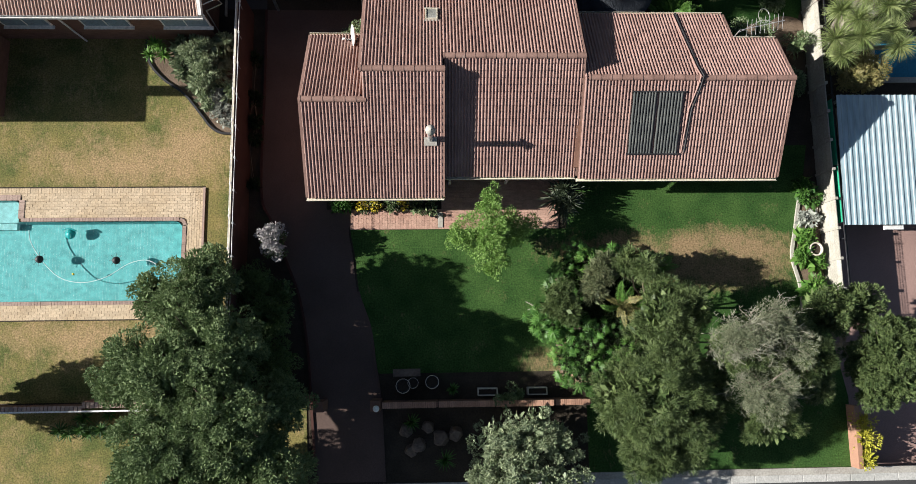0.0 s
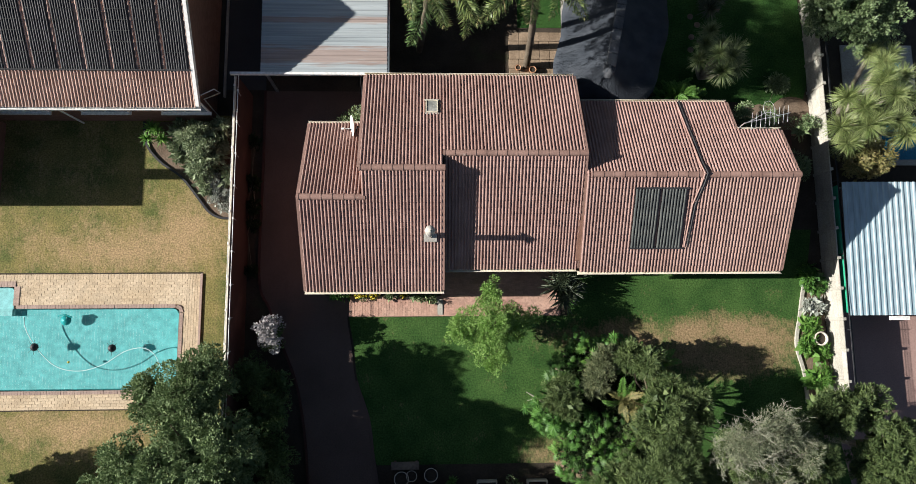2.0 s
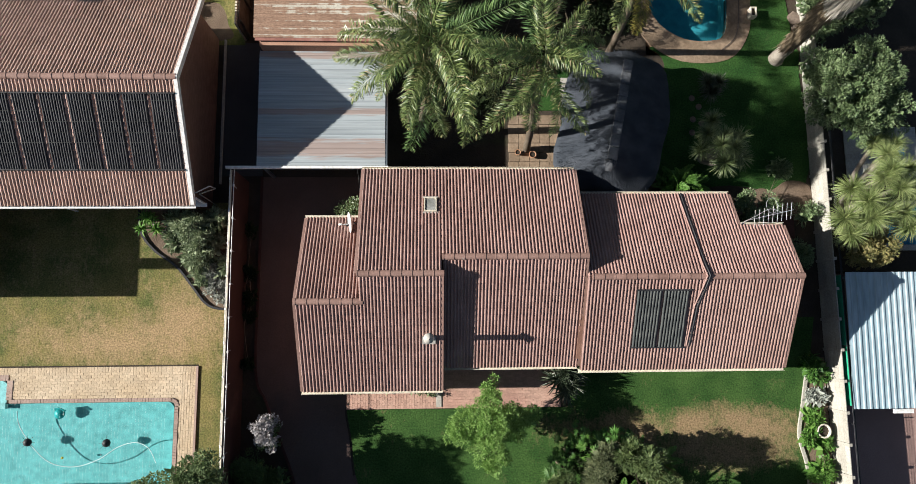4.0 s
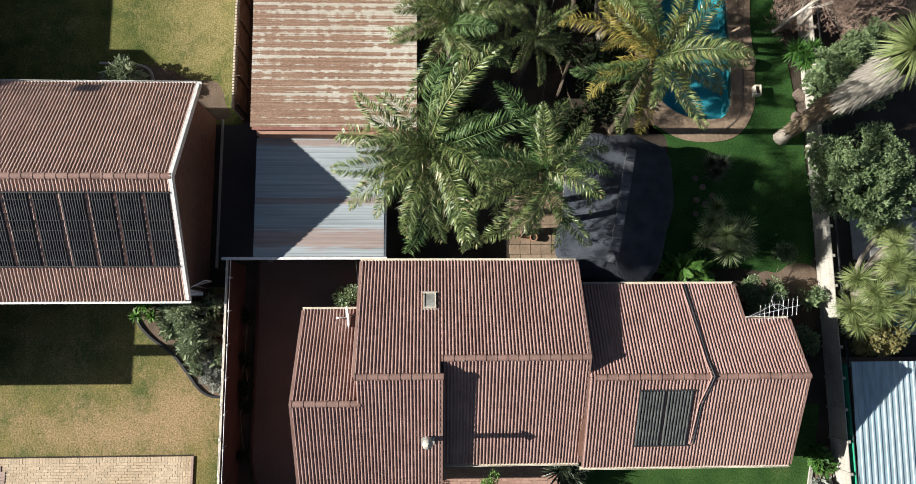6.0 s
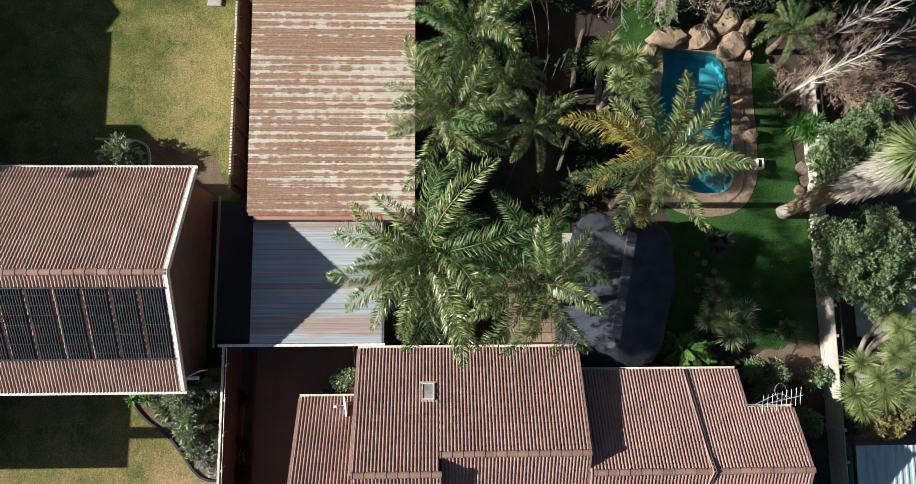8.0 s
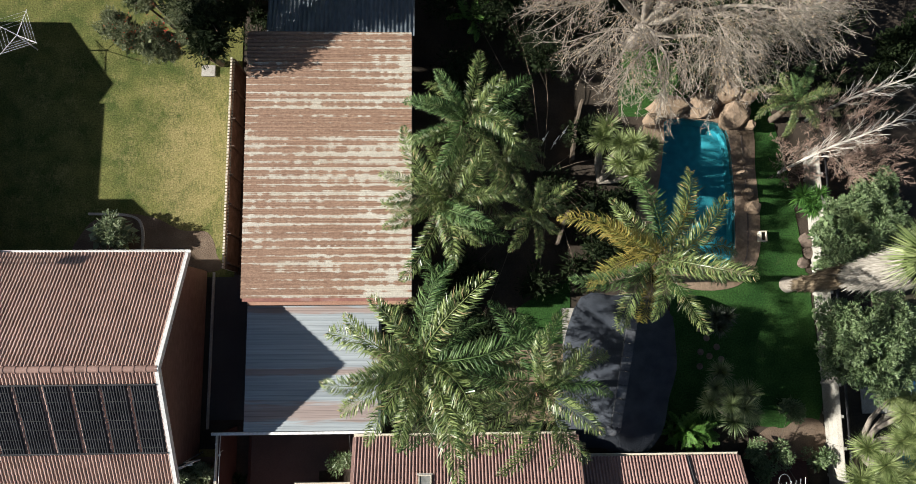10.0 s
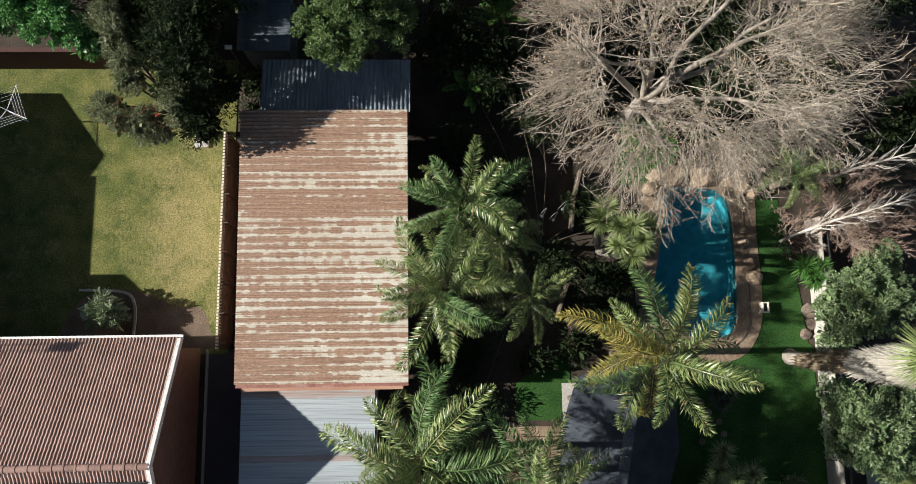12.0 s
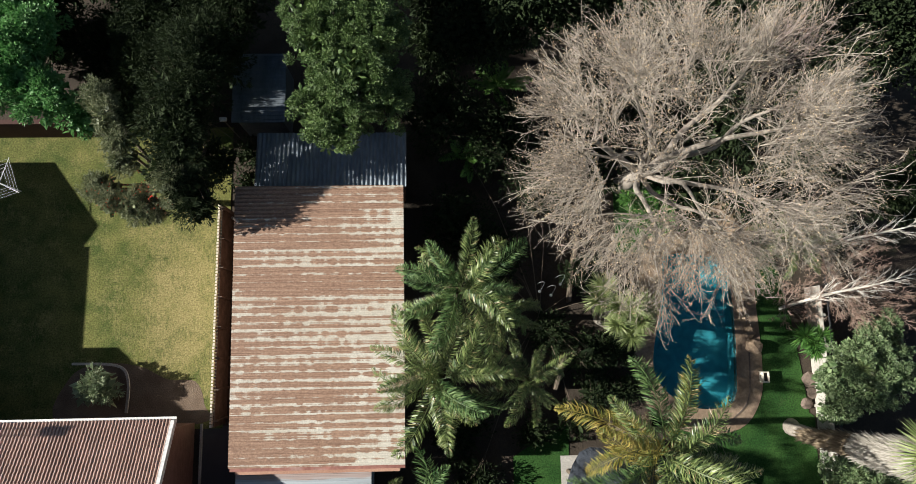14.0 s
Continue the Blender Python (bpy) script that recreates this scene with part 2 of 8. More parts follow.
def stain_rows(m, rows, colour):
    """Uneven stains along the sheets at (y, half width) over a base surface."""
    t = m.node_tree
    n, ln = t.nodes, t.links
    hue = next(q for q in n if q.type == "HUE_SAT")
    col = hue.inputs["Color"].links[0].from_socket
    geo, sep = n.new("ShaderNodeNewGeometry"), n.new("ShaderNodeSeparateXYZ")
    ln.new(geo.outputs["Position"], sep.inputs[0])
    mp, nz = n.new("ShaderNodeMapping"), n.new("ShaderNodeTexNoise")
    mp.inputs["Scale"].default_value = (0.5, 5, 1)
    nz.inputs["Scale"].default_value, nz.inputs["Detail"].default_value = 2.0, 5.0
    ln.new(geo.outputs["Position"], mp.inputs[0])
    ln.new(mp.outputs[0], nz.inputs["Vector"])
    for y, half in rows:
        off, far, add, r, q = n.new("ShaderNodeMath"), n.new("ShaderNodeMath"), n.new("ShaderNodeMath"), n.new("ShaderNodeMapRange"), n.new("ShaderNodeMix")
        off.operation, far.operation, add.operation = "SUBTRACT", "ABSOLUTE", "MULTIPLY_ADD"
        ln.new(sep.outputs[1], off.inputs[0])
        off.inputs[1].default_value = y
        ln.new(off.outputs[0], far.inputs[0])
        ln.new(nz.outputs["Fac"], add.inputs[0])
        add.inputs[1].default_value = -half * 2.4
        ln.new(far.outputs[0], add.inputs[2])
        r.inputs["From Min"].default_value, r.inputs["From Max"].default_value = half * 0.1, -half * 0.5
        r.inputs["To Max"].default_value = 0.75
        ln.new(add.outputs[0], r.inputs["Value"])
        q.data_type = "RGBA"
        ln.new(r.outputs["Result"], q.inputs[0])
        ln.new(col, q.inputs[6])
        q.inputs[7].default_value = (*colour, 1)
        col = q.outputs[2]
    ln.new(col, hue.inputs["Color"])


stain_rows(M_SHEET, ((14.89, 0.34), (16.38, 0.12), (18.7, 0.12)), (0.34, 0.24, 0.2))
M_CARPORT = mat("pale_blue_sheet", (0.32, 0.43, 0.48), (0.39, 0.49, 0.53), rough=0.45, big=0.7, fine=5, bump=0.04, metal=0.1, stretch=(1, 0.2, 1))
M_DARKSHEET = mat("dark_old_sheet", (0.13, 0.16, 0.19), (0.2, 0.23, 0.25), rough=0.4, metal=0.5, big=1.3, fine=8, bump=0.1, third=(0.2, 0.12, 0.09), stretch=(1, 0.3, 1))
M_RUST = rust_mat("rusted_sheet")
# weathered grey, darkened further to carry the shade of the palms
M_THATCH = mat("weathered_shaded_thatch", (0.034, 0.041, 0.052), (0.06, 0.068, 0.082), rough=0.95, big=1.2, fine=26, bump=0.9, depth=0.04, stretch=(1, 1.6, 1))
M_CAP = mat("ridge_mortar", (0.06, 0.064, 0.072), (0.11, 0.115, 0.125), rough=0.9, big=2, fine=12, bump=0.4)
M_BLACK = mat("black_rubber", (0.022, 0.022, 0.025), (0.04, 0.04, 0.044), rough=0.55, big=2, fine=20, bump=0.15)
M_PANEL = mat("grey_black_mat", (0.05, 0.055, 0.055), (0.085, 0.09, 0.085), rough=0.6, big=2, fine=20, bump=0.2)
M_METAL = mat("galvanised_steel", (0.5, 0.5, 0.5), (0.6, 0.6, 0.6), rough=0.4, metal=0.6, bump=0.05)
M_GLASS = mat("window_pane", (0.2, 0.27, 0.32), (0.24, 0.31, 0.36), rough=0.12, bump=0.0, spec=0.6)
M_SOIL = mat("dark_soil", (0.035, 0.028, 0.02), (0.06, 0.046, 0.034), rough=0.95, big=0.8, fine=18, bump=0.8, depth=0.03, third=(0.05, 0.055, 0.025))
M_BED = mat("garden_bed_soil", (0.12, 0.085, 0.06), (0.17, 0.125, 0.09), rough=0.95, big=1.5, fine=20, bump=0.8, depth=0.03)
# brown set darker so that the drive's deep shade sits in its colour
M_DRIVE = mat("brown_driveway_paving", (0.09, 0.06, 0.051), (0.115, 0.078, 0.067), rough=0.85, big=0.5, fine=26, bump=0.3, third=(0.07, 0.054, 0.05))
M_EDRIVE = mat("red_driveway_paving", (0.26, 0.17, 0.15), (0.32, 0.21, 0.185), rough=0.85, big=0.5, fine=22, bump=0.3)
M_PAVER = mat("tan_clay_paver", (0.43, 0.33, 0.22), (0.5, 0.4, 0.285), rough=0.85, big=0.8, fine=22, bump=0.25, piece=0.12, island=0.12)
M_PATH = mat("pink_brick_paver", (0.36, 0.21, 0.165), (0.42, 0.27, 0.21), rough=0.85, big=0.8, fine=22, bump=0.25, piece=0.13, island=0.13)
M_COPING = mat("brown_coping_brick", (0.27, 0.195, 0.165), (0.34, 0.25, 0.21), rough=0.8, fine=20, bump=0.25, piece=0.12, island=0.12)
M_WALLBRICK = mat("orange_clay_brick", (0.32, 0.175, 0.12), (0.4, 0.235, 0.165), rough=0.85, fine=20, bump=0.3, piece=0.15, island=0.15)
M_PLASTER = mat("pool_plaster", (0.185, 0.375, 0.385), (0.212, 0.405, 0.415), rough=0.7, big=0.8, fine=4, bump=0.1)
M_STEP = mat("pale_step_plaster", (0.36, 0.46, 0.48), (0.42, 0.52, 0.53), rough=0.7, big=0.8, fine=5, bump=0.1)
M_PLASTER_B = mat("blue_pool_plaster", (0.09, 0.36, 0.42), (0.12, 0.42, 0.47), rough=0.7, big=0.5, fine=3, bump=0.1)
M_CORD = mat("pale_cord", (0.5, 0.66, 0.66), (0.56, 0.72, 0.72), rough=0.7, bump=0.0)
M_WATER = water_mat("pool_water", (0.56, 0.95, 0.95), 0.1)
M_WATER_B = water_mat("deep_pool_water", (0.4, 0.85, 0.9), 0.12)
M_ROCK = mat("sandstone_rock", (0.185, 0.133, 0.088), (0.27, 0.198, 0.138), rough=0.9, big=1.1, fine=9, bump=0.6, depth=0.04, third=(0.15, 0.11, 0.085))
M_ROCK_D = mat("dark_garden_rock", (0.11, 0.085, 0.068), (0.18, 0.138, 0.11), rough=0.9, big=1.3, fine=9, bump=0.6, depth=0.04)
M_SLAB = mat("brown_patio_slab", (0.2, 0.145, 0.098), (0.29, 0.215, 0.15), rough=0.85, big=1.5, fine=14, bump=0.3, piece=0.12)
M_BARK = mat("brown_bark", (0.09, 0.07, 0.05), (0.15, 0.12, 0.09), rough=0.95, big=3, fine=25, bump=0.7)
M_GREYBARK = mat("grey_bark", (0.22, 0.19, 0.16), (0.32, 0.285, 0.24), rough=0.95, big=3, fine=25, bump=0.5)
M_TWIG = mat("pale_twig", (0.22, 0.188, 0.155), (0.375, 0.33, 0.272), rough=0.95, big=0.6, fine=12, bump=0.0, island=0.5, third=(0.245, 0.19, 0.17))
M_SHOOT = mat("pale_grey_shoot", (0.2, 0.205, 0.15), (0.31, 0.31, 0.24), rough=0.95, fine=12, bump=0.0)
M_BIRCH = mat("white_bark", (0.55, 0.51, 0.44), (0.66, 0.62, 0.55), rough=0.9, big=3, fine=25, bump=0.3)
M_TERRA = mat("terracotta", (0.4, 0.2, 0.11), (0.46, 0.25, 0.15), rough=0.85, fine=12)
M_FLASH = mat("red_oxide_flashing", (0.22, 0.095, 0.075), (0.3, 0.14, 0.11), rough=0.6, big=1.4, fine=10, bump=0.1, third=(0.38, 0.3, 0.26))
M_STONEPOT = mat("cast_stone_pot", (0.5, 0.45, 0.38), (0.6, 0.55, 0.47), rough=0.85, fine=12)
M_WOOD = mat("weathered_wood", (0.3, 0.2, 0.13), (0.4, 0.28, 0.19), rough=0.85, big=2, fine=20, stretch=(6, 1, 1))
M_ASPHALT = mat("asphalt", (0.048, 0.048, 0.05), (0.06, 0.06, 0.062), rough=0.95, fine=40, bump=0.4)
M_KERB = mat("kerb_concrete", (0.4, 0.4, 0.38), (0.48, 0.47, 0.45), rough=0.9, fine=14)
M_NETGREEN = mat("green_shade_cloth", (0.02, 0.3, 0.17), (0.03, 0.36, 0.2), rough=0.8, fine=20)
M_BLUE = mat("blue_plastic", (0.03, 0.16, 0.35), (0.05, 0.22, 0.42), rough=0.5, fine=9, bump=0.05)
M_TEAL = mat("teal_plastic", (0.02, 0.25, 0.27), (0.03, 0.3, 0.3), rough=0.4, fine=9, bump=0.05)
M_YELLOW = mat("yellow_plastic", (0.7, 0.55, 0.05), (0.75, 0.6, 0.08), rough=0.5, fine=9, bump=0.05)

DRY = (0.335, 0.235, 0.128)
M_LAWN = lawn_mat("front_lawn", (0.026, 0.066, 0.016), (0.048, 0.1, 0.025), (0.24, 0.17, 0.095), [(12.4, 3.3, 3.6, 1.35, 1.0), (5.0, -1.2, 1.5, 0.8, 0.8), (8.2, 3.7, 2.2, 0.9, 0.85), (6.0, 3.6, 1.6, 0.7)], amount=0.1)
M_LAWN_NB = lawn_mat("dry_lawn", (0.092, 0.11, 0.034), (0.2, 0.168, 0.062), DRY, [(-12.5, 7.4, 3.5, 1.0), (-10.0, 8.2, 1.3, 1.3), (-14, 0.3, 3, 0.7)], amount=0.36)
M_LAWN_BACK = lawn_mat("back_lawn", (0.062, 0.085, 0.022), (0.14, 0.142, 0.044), (0.26, 0.22, 0.095), [(-9.8, 25.3, 2.0, 3.4)], amount=0.3)
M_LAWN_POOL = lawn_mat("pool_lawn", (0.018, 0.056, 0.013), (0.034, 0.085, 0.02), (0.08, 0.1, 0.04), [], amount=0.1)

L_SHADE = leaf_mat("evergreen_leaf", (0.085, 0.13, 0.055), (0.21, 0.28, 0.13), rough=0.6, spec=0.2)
# near-black on purpose: deep shade is put into this leaf colour
L_SHADED = leaf_mat("shade_darkened_leaf", (0.012, 0.02, 0.009), (0.034, 0.05, 0.02), rough=0.7, spec=0.1)
L_BIG = leaf_mat("dark_green_leaf", (0.05, 0.095, 0.028), (0.15, 0.22, 0.075), spec=0.4)
L_OLIVE = leaf_mat("olive_leaf", (0.042, 0.072, 0.024), (0.15, 0.2, 0.075), spec=0.3)
L_SILVER = leaf_mat("silver_leaf", (0.13, 0.155, 0.09), (0.28, 0.3, 0.2), spec=0.3)
L_PROTEA = leaf_mat("grey_green_leaf", (0.15, 0.2, 0.115), (0.34, 0.39, 0.24), spec=0.3)
L_LIME = leaf_mat("lime_leaf", (0.13, 0.25, 0.05), (0.3, 0.46, 0.14), through_light=0.3)
L_JUNGLE = leaf_mat("glossy_green_leaf", (0.032, 0.095, 0.02), (0.1, 0.22, 0.045), rough=0.45, spec=0.3)
L_JUNGLE_D = leaf_mat("dark_glossy_leaf", (0.03, 0.075, 0.02), (0.08, 0.16, 0.04), rough=0.5, spec=0.25)
L_SHRUB = leaf_mat("shrub_leaf", (0.075, 0.125, 0.048), (0.23, 0.3, 0.15), rough=0.4, spec=0.5)
L_GREY = leaf_mat("grey_shrub_leaf", (0.26, 0.285, 0.25), (0.42, 0.44, 0.39))
L_WHITE = leaf_mat("white_flower", (0.32, 0.31, 0.31), (0.5, 0.47, 0.47))
L_PALM = leaf_mat("palm_leaflet", (0.03, 0.066, 0.017), (0.215, 0.265, 0.088), rough=0.38, spec=0.5, through_light=0.1, dead=(0.3, 0.24, 0.12), dead_share=0.06)
L_PALM_Y = leaf_mat("yellowing_palm_leaflet", (0.12, 0.14, 0.03), (0.36, 0.27, 0.07), rough=0.5, spec=0.25)
L_PALM_G = leaf_mat("fresh_palm_leaflet", (0.03, 0.075, 0.022), (0.15, 0.23, 0.08), rough=0.5, spec=0.3)
L_DEAD = leaf_mat("dead_frond", (0.14, 0.105, 0.065), (0.27, 0.21, 0.14), rough=0.8)
L_YUCCA = leaf_mat("yucca_blade", (0.06, 0.095, 0.032), (0.2, 0.25, 0.11), rough=0.4, spec=0.45)
L_YUCCA_Y = leaf_mat("pale_yucca_blade", (0.11, 0.16, 0.045), (0.33, 0.38, 0.16), rough=0.4, spec=0.45)
L_AGAVE = leaf_mat("dark_blade", (0.03, 0.045, 0.025), (0.08, 0.1, 0.06), rough=0.4, spec=0.5)
L_DRYFERN = leaf_mat("yellow_brown_leaflet", (0.13, 0.14, 0.05), (0.32, 0.27, 0.11))
L_FERN = leaf_mat("fern_leaflet", (0.07, 0.18, 0.032), (0.17, 0.31, 0.068), through_light=0.3)
L_GREV = leaf_mat("needle_leaf", (0.055, 0.075, 0.032), (0.24, 0.26, 0.14))
L_BRIGHT = leaf_mat("bright_tree_leaf", (0.06, 0.17, 0.045), (0.17, 0.36, 0.12), through_light=0.25)
L_DRYRED = leaf_mat("dry_red_leaf", (0.27, 0.18, 0.14), (0.46, 0.33, 0.26), rough=0.8)
L_BUD = leaf_mat("dry_seed", (0.3, 0.21, 0.125), (0.6, 0.48, 0.32), rough=0.8)
L_FLOWER_Y = leaf_mat("yellow_flower", (0.5, 0.4, 0.03), (0.7, 0.6, 0.08))
L_FLOWER_R = leaf_mat("red_flower", (0.4, 0.04, 0.02), (0.55, 0.08, 0.03))
L_YELLOWBUSH = leaf_mat("yellow_green_leaf", (0.3, 0.3, 0.03), (0.55, 0.5, 0.07))


# ---- building helpers ----
rng = np.random.default_rng(7)


def world_of(ob):
    return (world_of(ob.parent) @ ob.matrix_parent_inverse if ob.parent else Matrix()) @ ob.matrix_basis


def thing(name, label, category, at=(0, 0, 0), group="", kind=""):
    e = new(name)
    e.empty_display_size = 0.3
    e.matrix_basis = Matrix.Translation(at)
    return tagged(e, label, category, group, kind)


def part(name, data, material, parent=None, label="", at=None):
    """Links a mesh or bmesh, drawn in the world's metres, under a thing or a part."""
    if isinstance(data, bmesh.types.BMesh):
        me = bpy.data.meshes.new(name)
        data.normal_update()
        data.to_mesh(me)
        data.free()
    else:
        me = data
    if material and not me.materials:
        me.materials.append(material)
    ob = new(name, me)
    if at is not None:
        ob.matrix_basis = at
    if parent:
        ob.parent = parent
        ob.matrix_parent_inverse = world_of(parent).inverted()
    return tagged(ob, label)


def local_part(name, me, material, parent, m=None, label=""):
    """Links a mesh drawn in its thing's own metres."""
    if material and not me.materials:
        me.materials.append(material)
    ob = new(name, me)
    ob.parent = parent
    if m is not None:
        ob.matrix_basis = m
    return tagged(ob, label)


def mesh(name, verts, faces, smooth=False):
    me = bpy.data.meshes.new(name)
    verts = np.asarray(verts, dtype=np.float32)
    if isinstance(faces, np.ndarray):
        k, n = faces.shape[1], len(faces)
        me.vertices.add(len(verts))
        me.vertices.foreach_set("co", verts.ravel())
        me.loops.add(n * k)
        me.loops.foreach_set("vertex_index", faces.ravel().astype(np.int32))
        me.polygons.add(n)
        me.polygons.foreach_set("loop_start", np.arange(0, n * k, k, dtype=np.int32))
        me.update(calc_edges=True)
    else:
        me.from_pydata(verts.tolist(), [], faces)
    me.polygons.foreach_set("use_smooth", [smooth] * len(me.polygons))
    me.update()
    return me


def box(bm, x0, x1, y0, y1, z0, z1, bevel=0.0):
    g = bmesh.ops.create_cube(bm, size=1, matrix=Matrix.LocRotScale(((x0 + x1) / 2, (y0 + y1) / 2, (z0 + z1) / 2), None, (x1 - x0, y1 - y0, z1 - z0)))
    if bevel:
        edges = list({e for v in g["verts"] for e in v.link_edges})
        bmesh.ops.bevel(bm, geom=edges, offset=bevel, segments=2, affect="EDGES", profile=0.6)
    return bm


def boxes(*rows, bevel=0.0):
    bm = bmesh.new()
    for r in rows:
        box(bm, *r, bevel=bevel)
    return bm


def smooth_line(points, steps=6, closed=False):
    p = [Vector(q) for q in points]
    n = len(p)
    out = []
    for i in range(n if closed else n - 1):
        a, b, c, d = (p[(i - 1) % n], p[i], p[(i + 1) % n], p[(i + 2) % n]) if closed else (p[max(i - 1, 0)], p[i], p[i + 1], p[min(i + 2, n - 1)])
        for s in range(steps):
            t = s / steps
            out.append(0.5 * (2 * b + (c - a) * t + (2 * a - 5 * b + 4 * c - d) * t * t + (3 * b - a - 3 * c + d) * t ** 3))
    if not closed:
        out.append(p[-1])
    return out


def slab(poly, z0, z1, bevel=0.0):
    """A flat slab of the outline poly."""
    bm = bmesh.new()
    top = [bm.verts.new((q[0], q[1], z1)) for q in poly]
    low = [bm.verts.new((q[0], q[1], z0)) for q in poly]
    bm.faces.new(top)
    for i in range(len(poly)):
        j = (i + 1) % len(poly)
        bm.faces.new((top[i], low[i], low[j], top[j]))
    bmesh.ops.recalc_face_normals(bm, faces=bm.faces)
    bm.normal_update()
    if max(bm.faces, key=lambda f: abs(f.normal.z) * f.calc_area()).normal.z < 0:
        bmesh.ops.reverse_faces(bm, faces=bm.faces)
    return bm


def band(line, width, z0, z1, closed=False):
    """A strip of a width along a line: edging, coping, kerb."""
    bm = bmesh.new()
    n, rows = len(line), []
    for i in range(n):
        a, b = (line[(i - 1) % n], line[(i + 1) % n]) if closed else (line[max(i - 1, 0)], line[min(i + 1, n - 1)])
        d = Vector((b[0] - a[0], b[1] - a[1])).normalized()
        s = Vector((-d.y, d.x)) * width / 2
        p = Vector(line[i][:2])
        rows.append([bm.verts.new((*q, z)) for q, z in ((p + s, z0), (p + s, z1), (p - s, z1), (p - s, z0))])
    for i in range(n if closed else n - 1):
        a, b = rows[i], rows[(i + 1) % n]
        for k in range(3):
            bm.faces.new((a[k], a[k + 1], b[k + 1], b[k]))
    if not closed:
        bm.faces.new(rows[0]), bm.faces.new(rows[-1][::-1])
    bmesh.ops.recalc_face_normals(bm, faces=bm.faces)
    return bm


class Bag:
    """Collects many small pieces into one mesh."""

    def __init__(self):
        self.v, self.f, self.n = [], [], 0

    def add(self, verts, faces):
        verts = np.asarray(verts, dtype=np.float32).reshape(-1, 3)
        self.v.append(verts)
        self.f.append(np.asarray(faces, dtype=np.int32) + self.n)
        self.n += len(verts)

    def tube(self, pts, radii, sides=5):
        pts = [Vector(p) for p in pts]
        ring, n = [], len(pts)
        for i, p in enumerate(pts):
            d = (pts[min(i + 1, n - 1)] - pts[max(i - 1, 0)]).normalized()
            u = d.orthogonal().normalized() if i == 0 else (u - d * u.dot(d)).normalized()
            w = d.cross(u)
            for k in range(sides):
                a = 2 * math.pi * k / sides
                ring.append(p + (u * math.cos(a) + w * math.sin(a)) * radii[i])
        f = [(i * sides + k, i * sides + (k + 1) % sides, (i + 1) * sides + (k + 1) % sides, (i + 1) * sides + k) for i in range(n - 1) for k in range(sides)]
        self.add([tuple(q) for q in ring], f)

    def mesh(self, name, smooth=False):
        return mesh(name, np.concatenate(self.v), np.concatenate(self.f), smooth)


def tube_mesh(name, pts, radii, sides=6, smooth=True):
    b = Bag()
    b.tube(pts, radii if isinstance(radii, (list, tuple)) else [radii] * len(pts), sides)
    return b.mesh(name, smooth)


def lathe(name, profile, sides=16):
    """A turned shape from (radius, height) pairs."""
    v = [(r * math.cos(2 * math.pi * k / sides), r * math.sin(2 * math.pi * k / sides), z) for r, z in profile for k in range(sides)]
    f = [(i * sides + k, i * sides + (k + 1) % sides, (i + 1) * sides + (k + 1) % sides, (i + 1) * sides + k) for i in range(len(profile) - 1) for k in range(sides)]
    return mesh(name, v, np.array(f), True)


def replicate(verts, faces, mats):
    """Copies of one small piece at many poses, in one mesh's arrays."""
    m = np.array([[list(r) for r in q] for q in mats])
    v = np.einsum("nij,kj->nki", m[:, :3, :3], verts) + m[:, None, :3, 3]
    f = faces[None] + (np.arange(len(m)) * len(verts))[:, None, None]
    return v.reshape(-1, 3), f.reshape(-1, faces.shape[1])


def quads(p, d, w, nrm, length, width, fold=0.0):
    """Leaves as four-cornered blades: place, direction, side, normal, sizes."""
    length, width = np.reshape(length, (-1, 1)), np.reshape(width, (-1, 1))
    a, c = p, p + d * length
    mid = p + d * length * 0.5 + nrm * length * fold
    b, e = mid + w * width / 2, mid - w * width / 2
    v = np.stack((a, b, c, e), 1).reshape(-1, 3)
    f = np.arange(len(p) * 4).reshape(-1, 4)
    return v, f


def unit(a):
    return a / np.maximum(np.linalg.norm(a, axis=1, keepdims=True), 1e-6)


# ---- ground ----
def ground_sheet():
    """One sheet to the horizon, with the pits of both pools and the lower yard to the east."""
    far = 900.0
    pits = [(-24.0, -10.42, 1.7, 5.02), (-24.0, -17.1, 5.02, 5.95), (9.6, 14.0, 19.9, 27.2)]
    xs = sorted({-far, -60, -24.0, -17.1, -10.42, 9.6, 14.0, 16.72, 60, far})
    ys = sorted({-far, -60, -5.75, 1.7, 5.02, 5.95, 19.9, 27.2, 60, far})
    bm = bmesh.new()

    def level(x, y):
        if y < -5.75:
            return -0.13
        return -0.6 if 16.72 < x and y < 10.2 else -0.03
    ys = sorted(set(ys) | {10.2})
    for x0, x1 in zip(xs, xs[1:]):
        for y0, y1 in zip(ys, ys[1:]):
            cx, cy = (x0 + x1) / 2, (y0 + y1) / 2
            if any(a < cx < b and c < cy < d for a, b, c, d in pits):
                continue
            z = level(cx, cy)
            bm.faces.new([bm.verts.new(q) for q in ((x0, y0, z), (x1, y0, z), (x1, y1, z), (x0, y1, z))])
    bm.faces.new([bm.verts.new(q) for q in ((16.72, -5.75, -0.6), (16.72, -5.75, -0.03), (16.72, 10.2, -0.03), (16.72, 10.2, -0.6))])
    bm.faces.new([bm.verts.new(q) for q in ((16.72, 10.2, -0.6), (16.72, 10.2, -0.03), (900, 10.2, -0.03), (900, 10.2, -0.6))])
    return bm


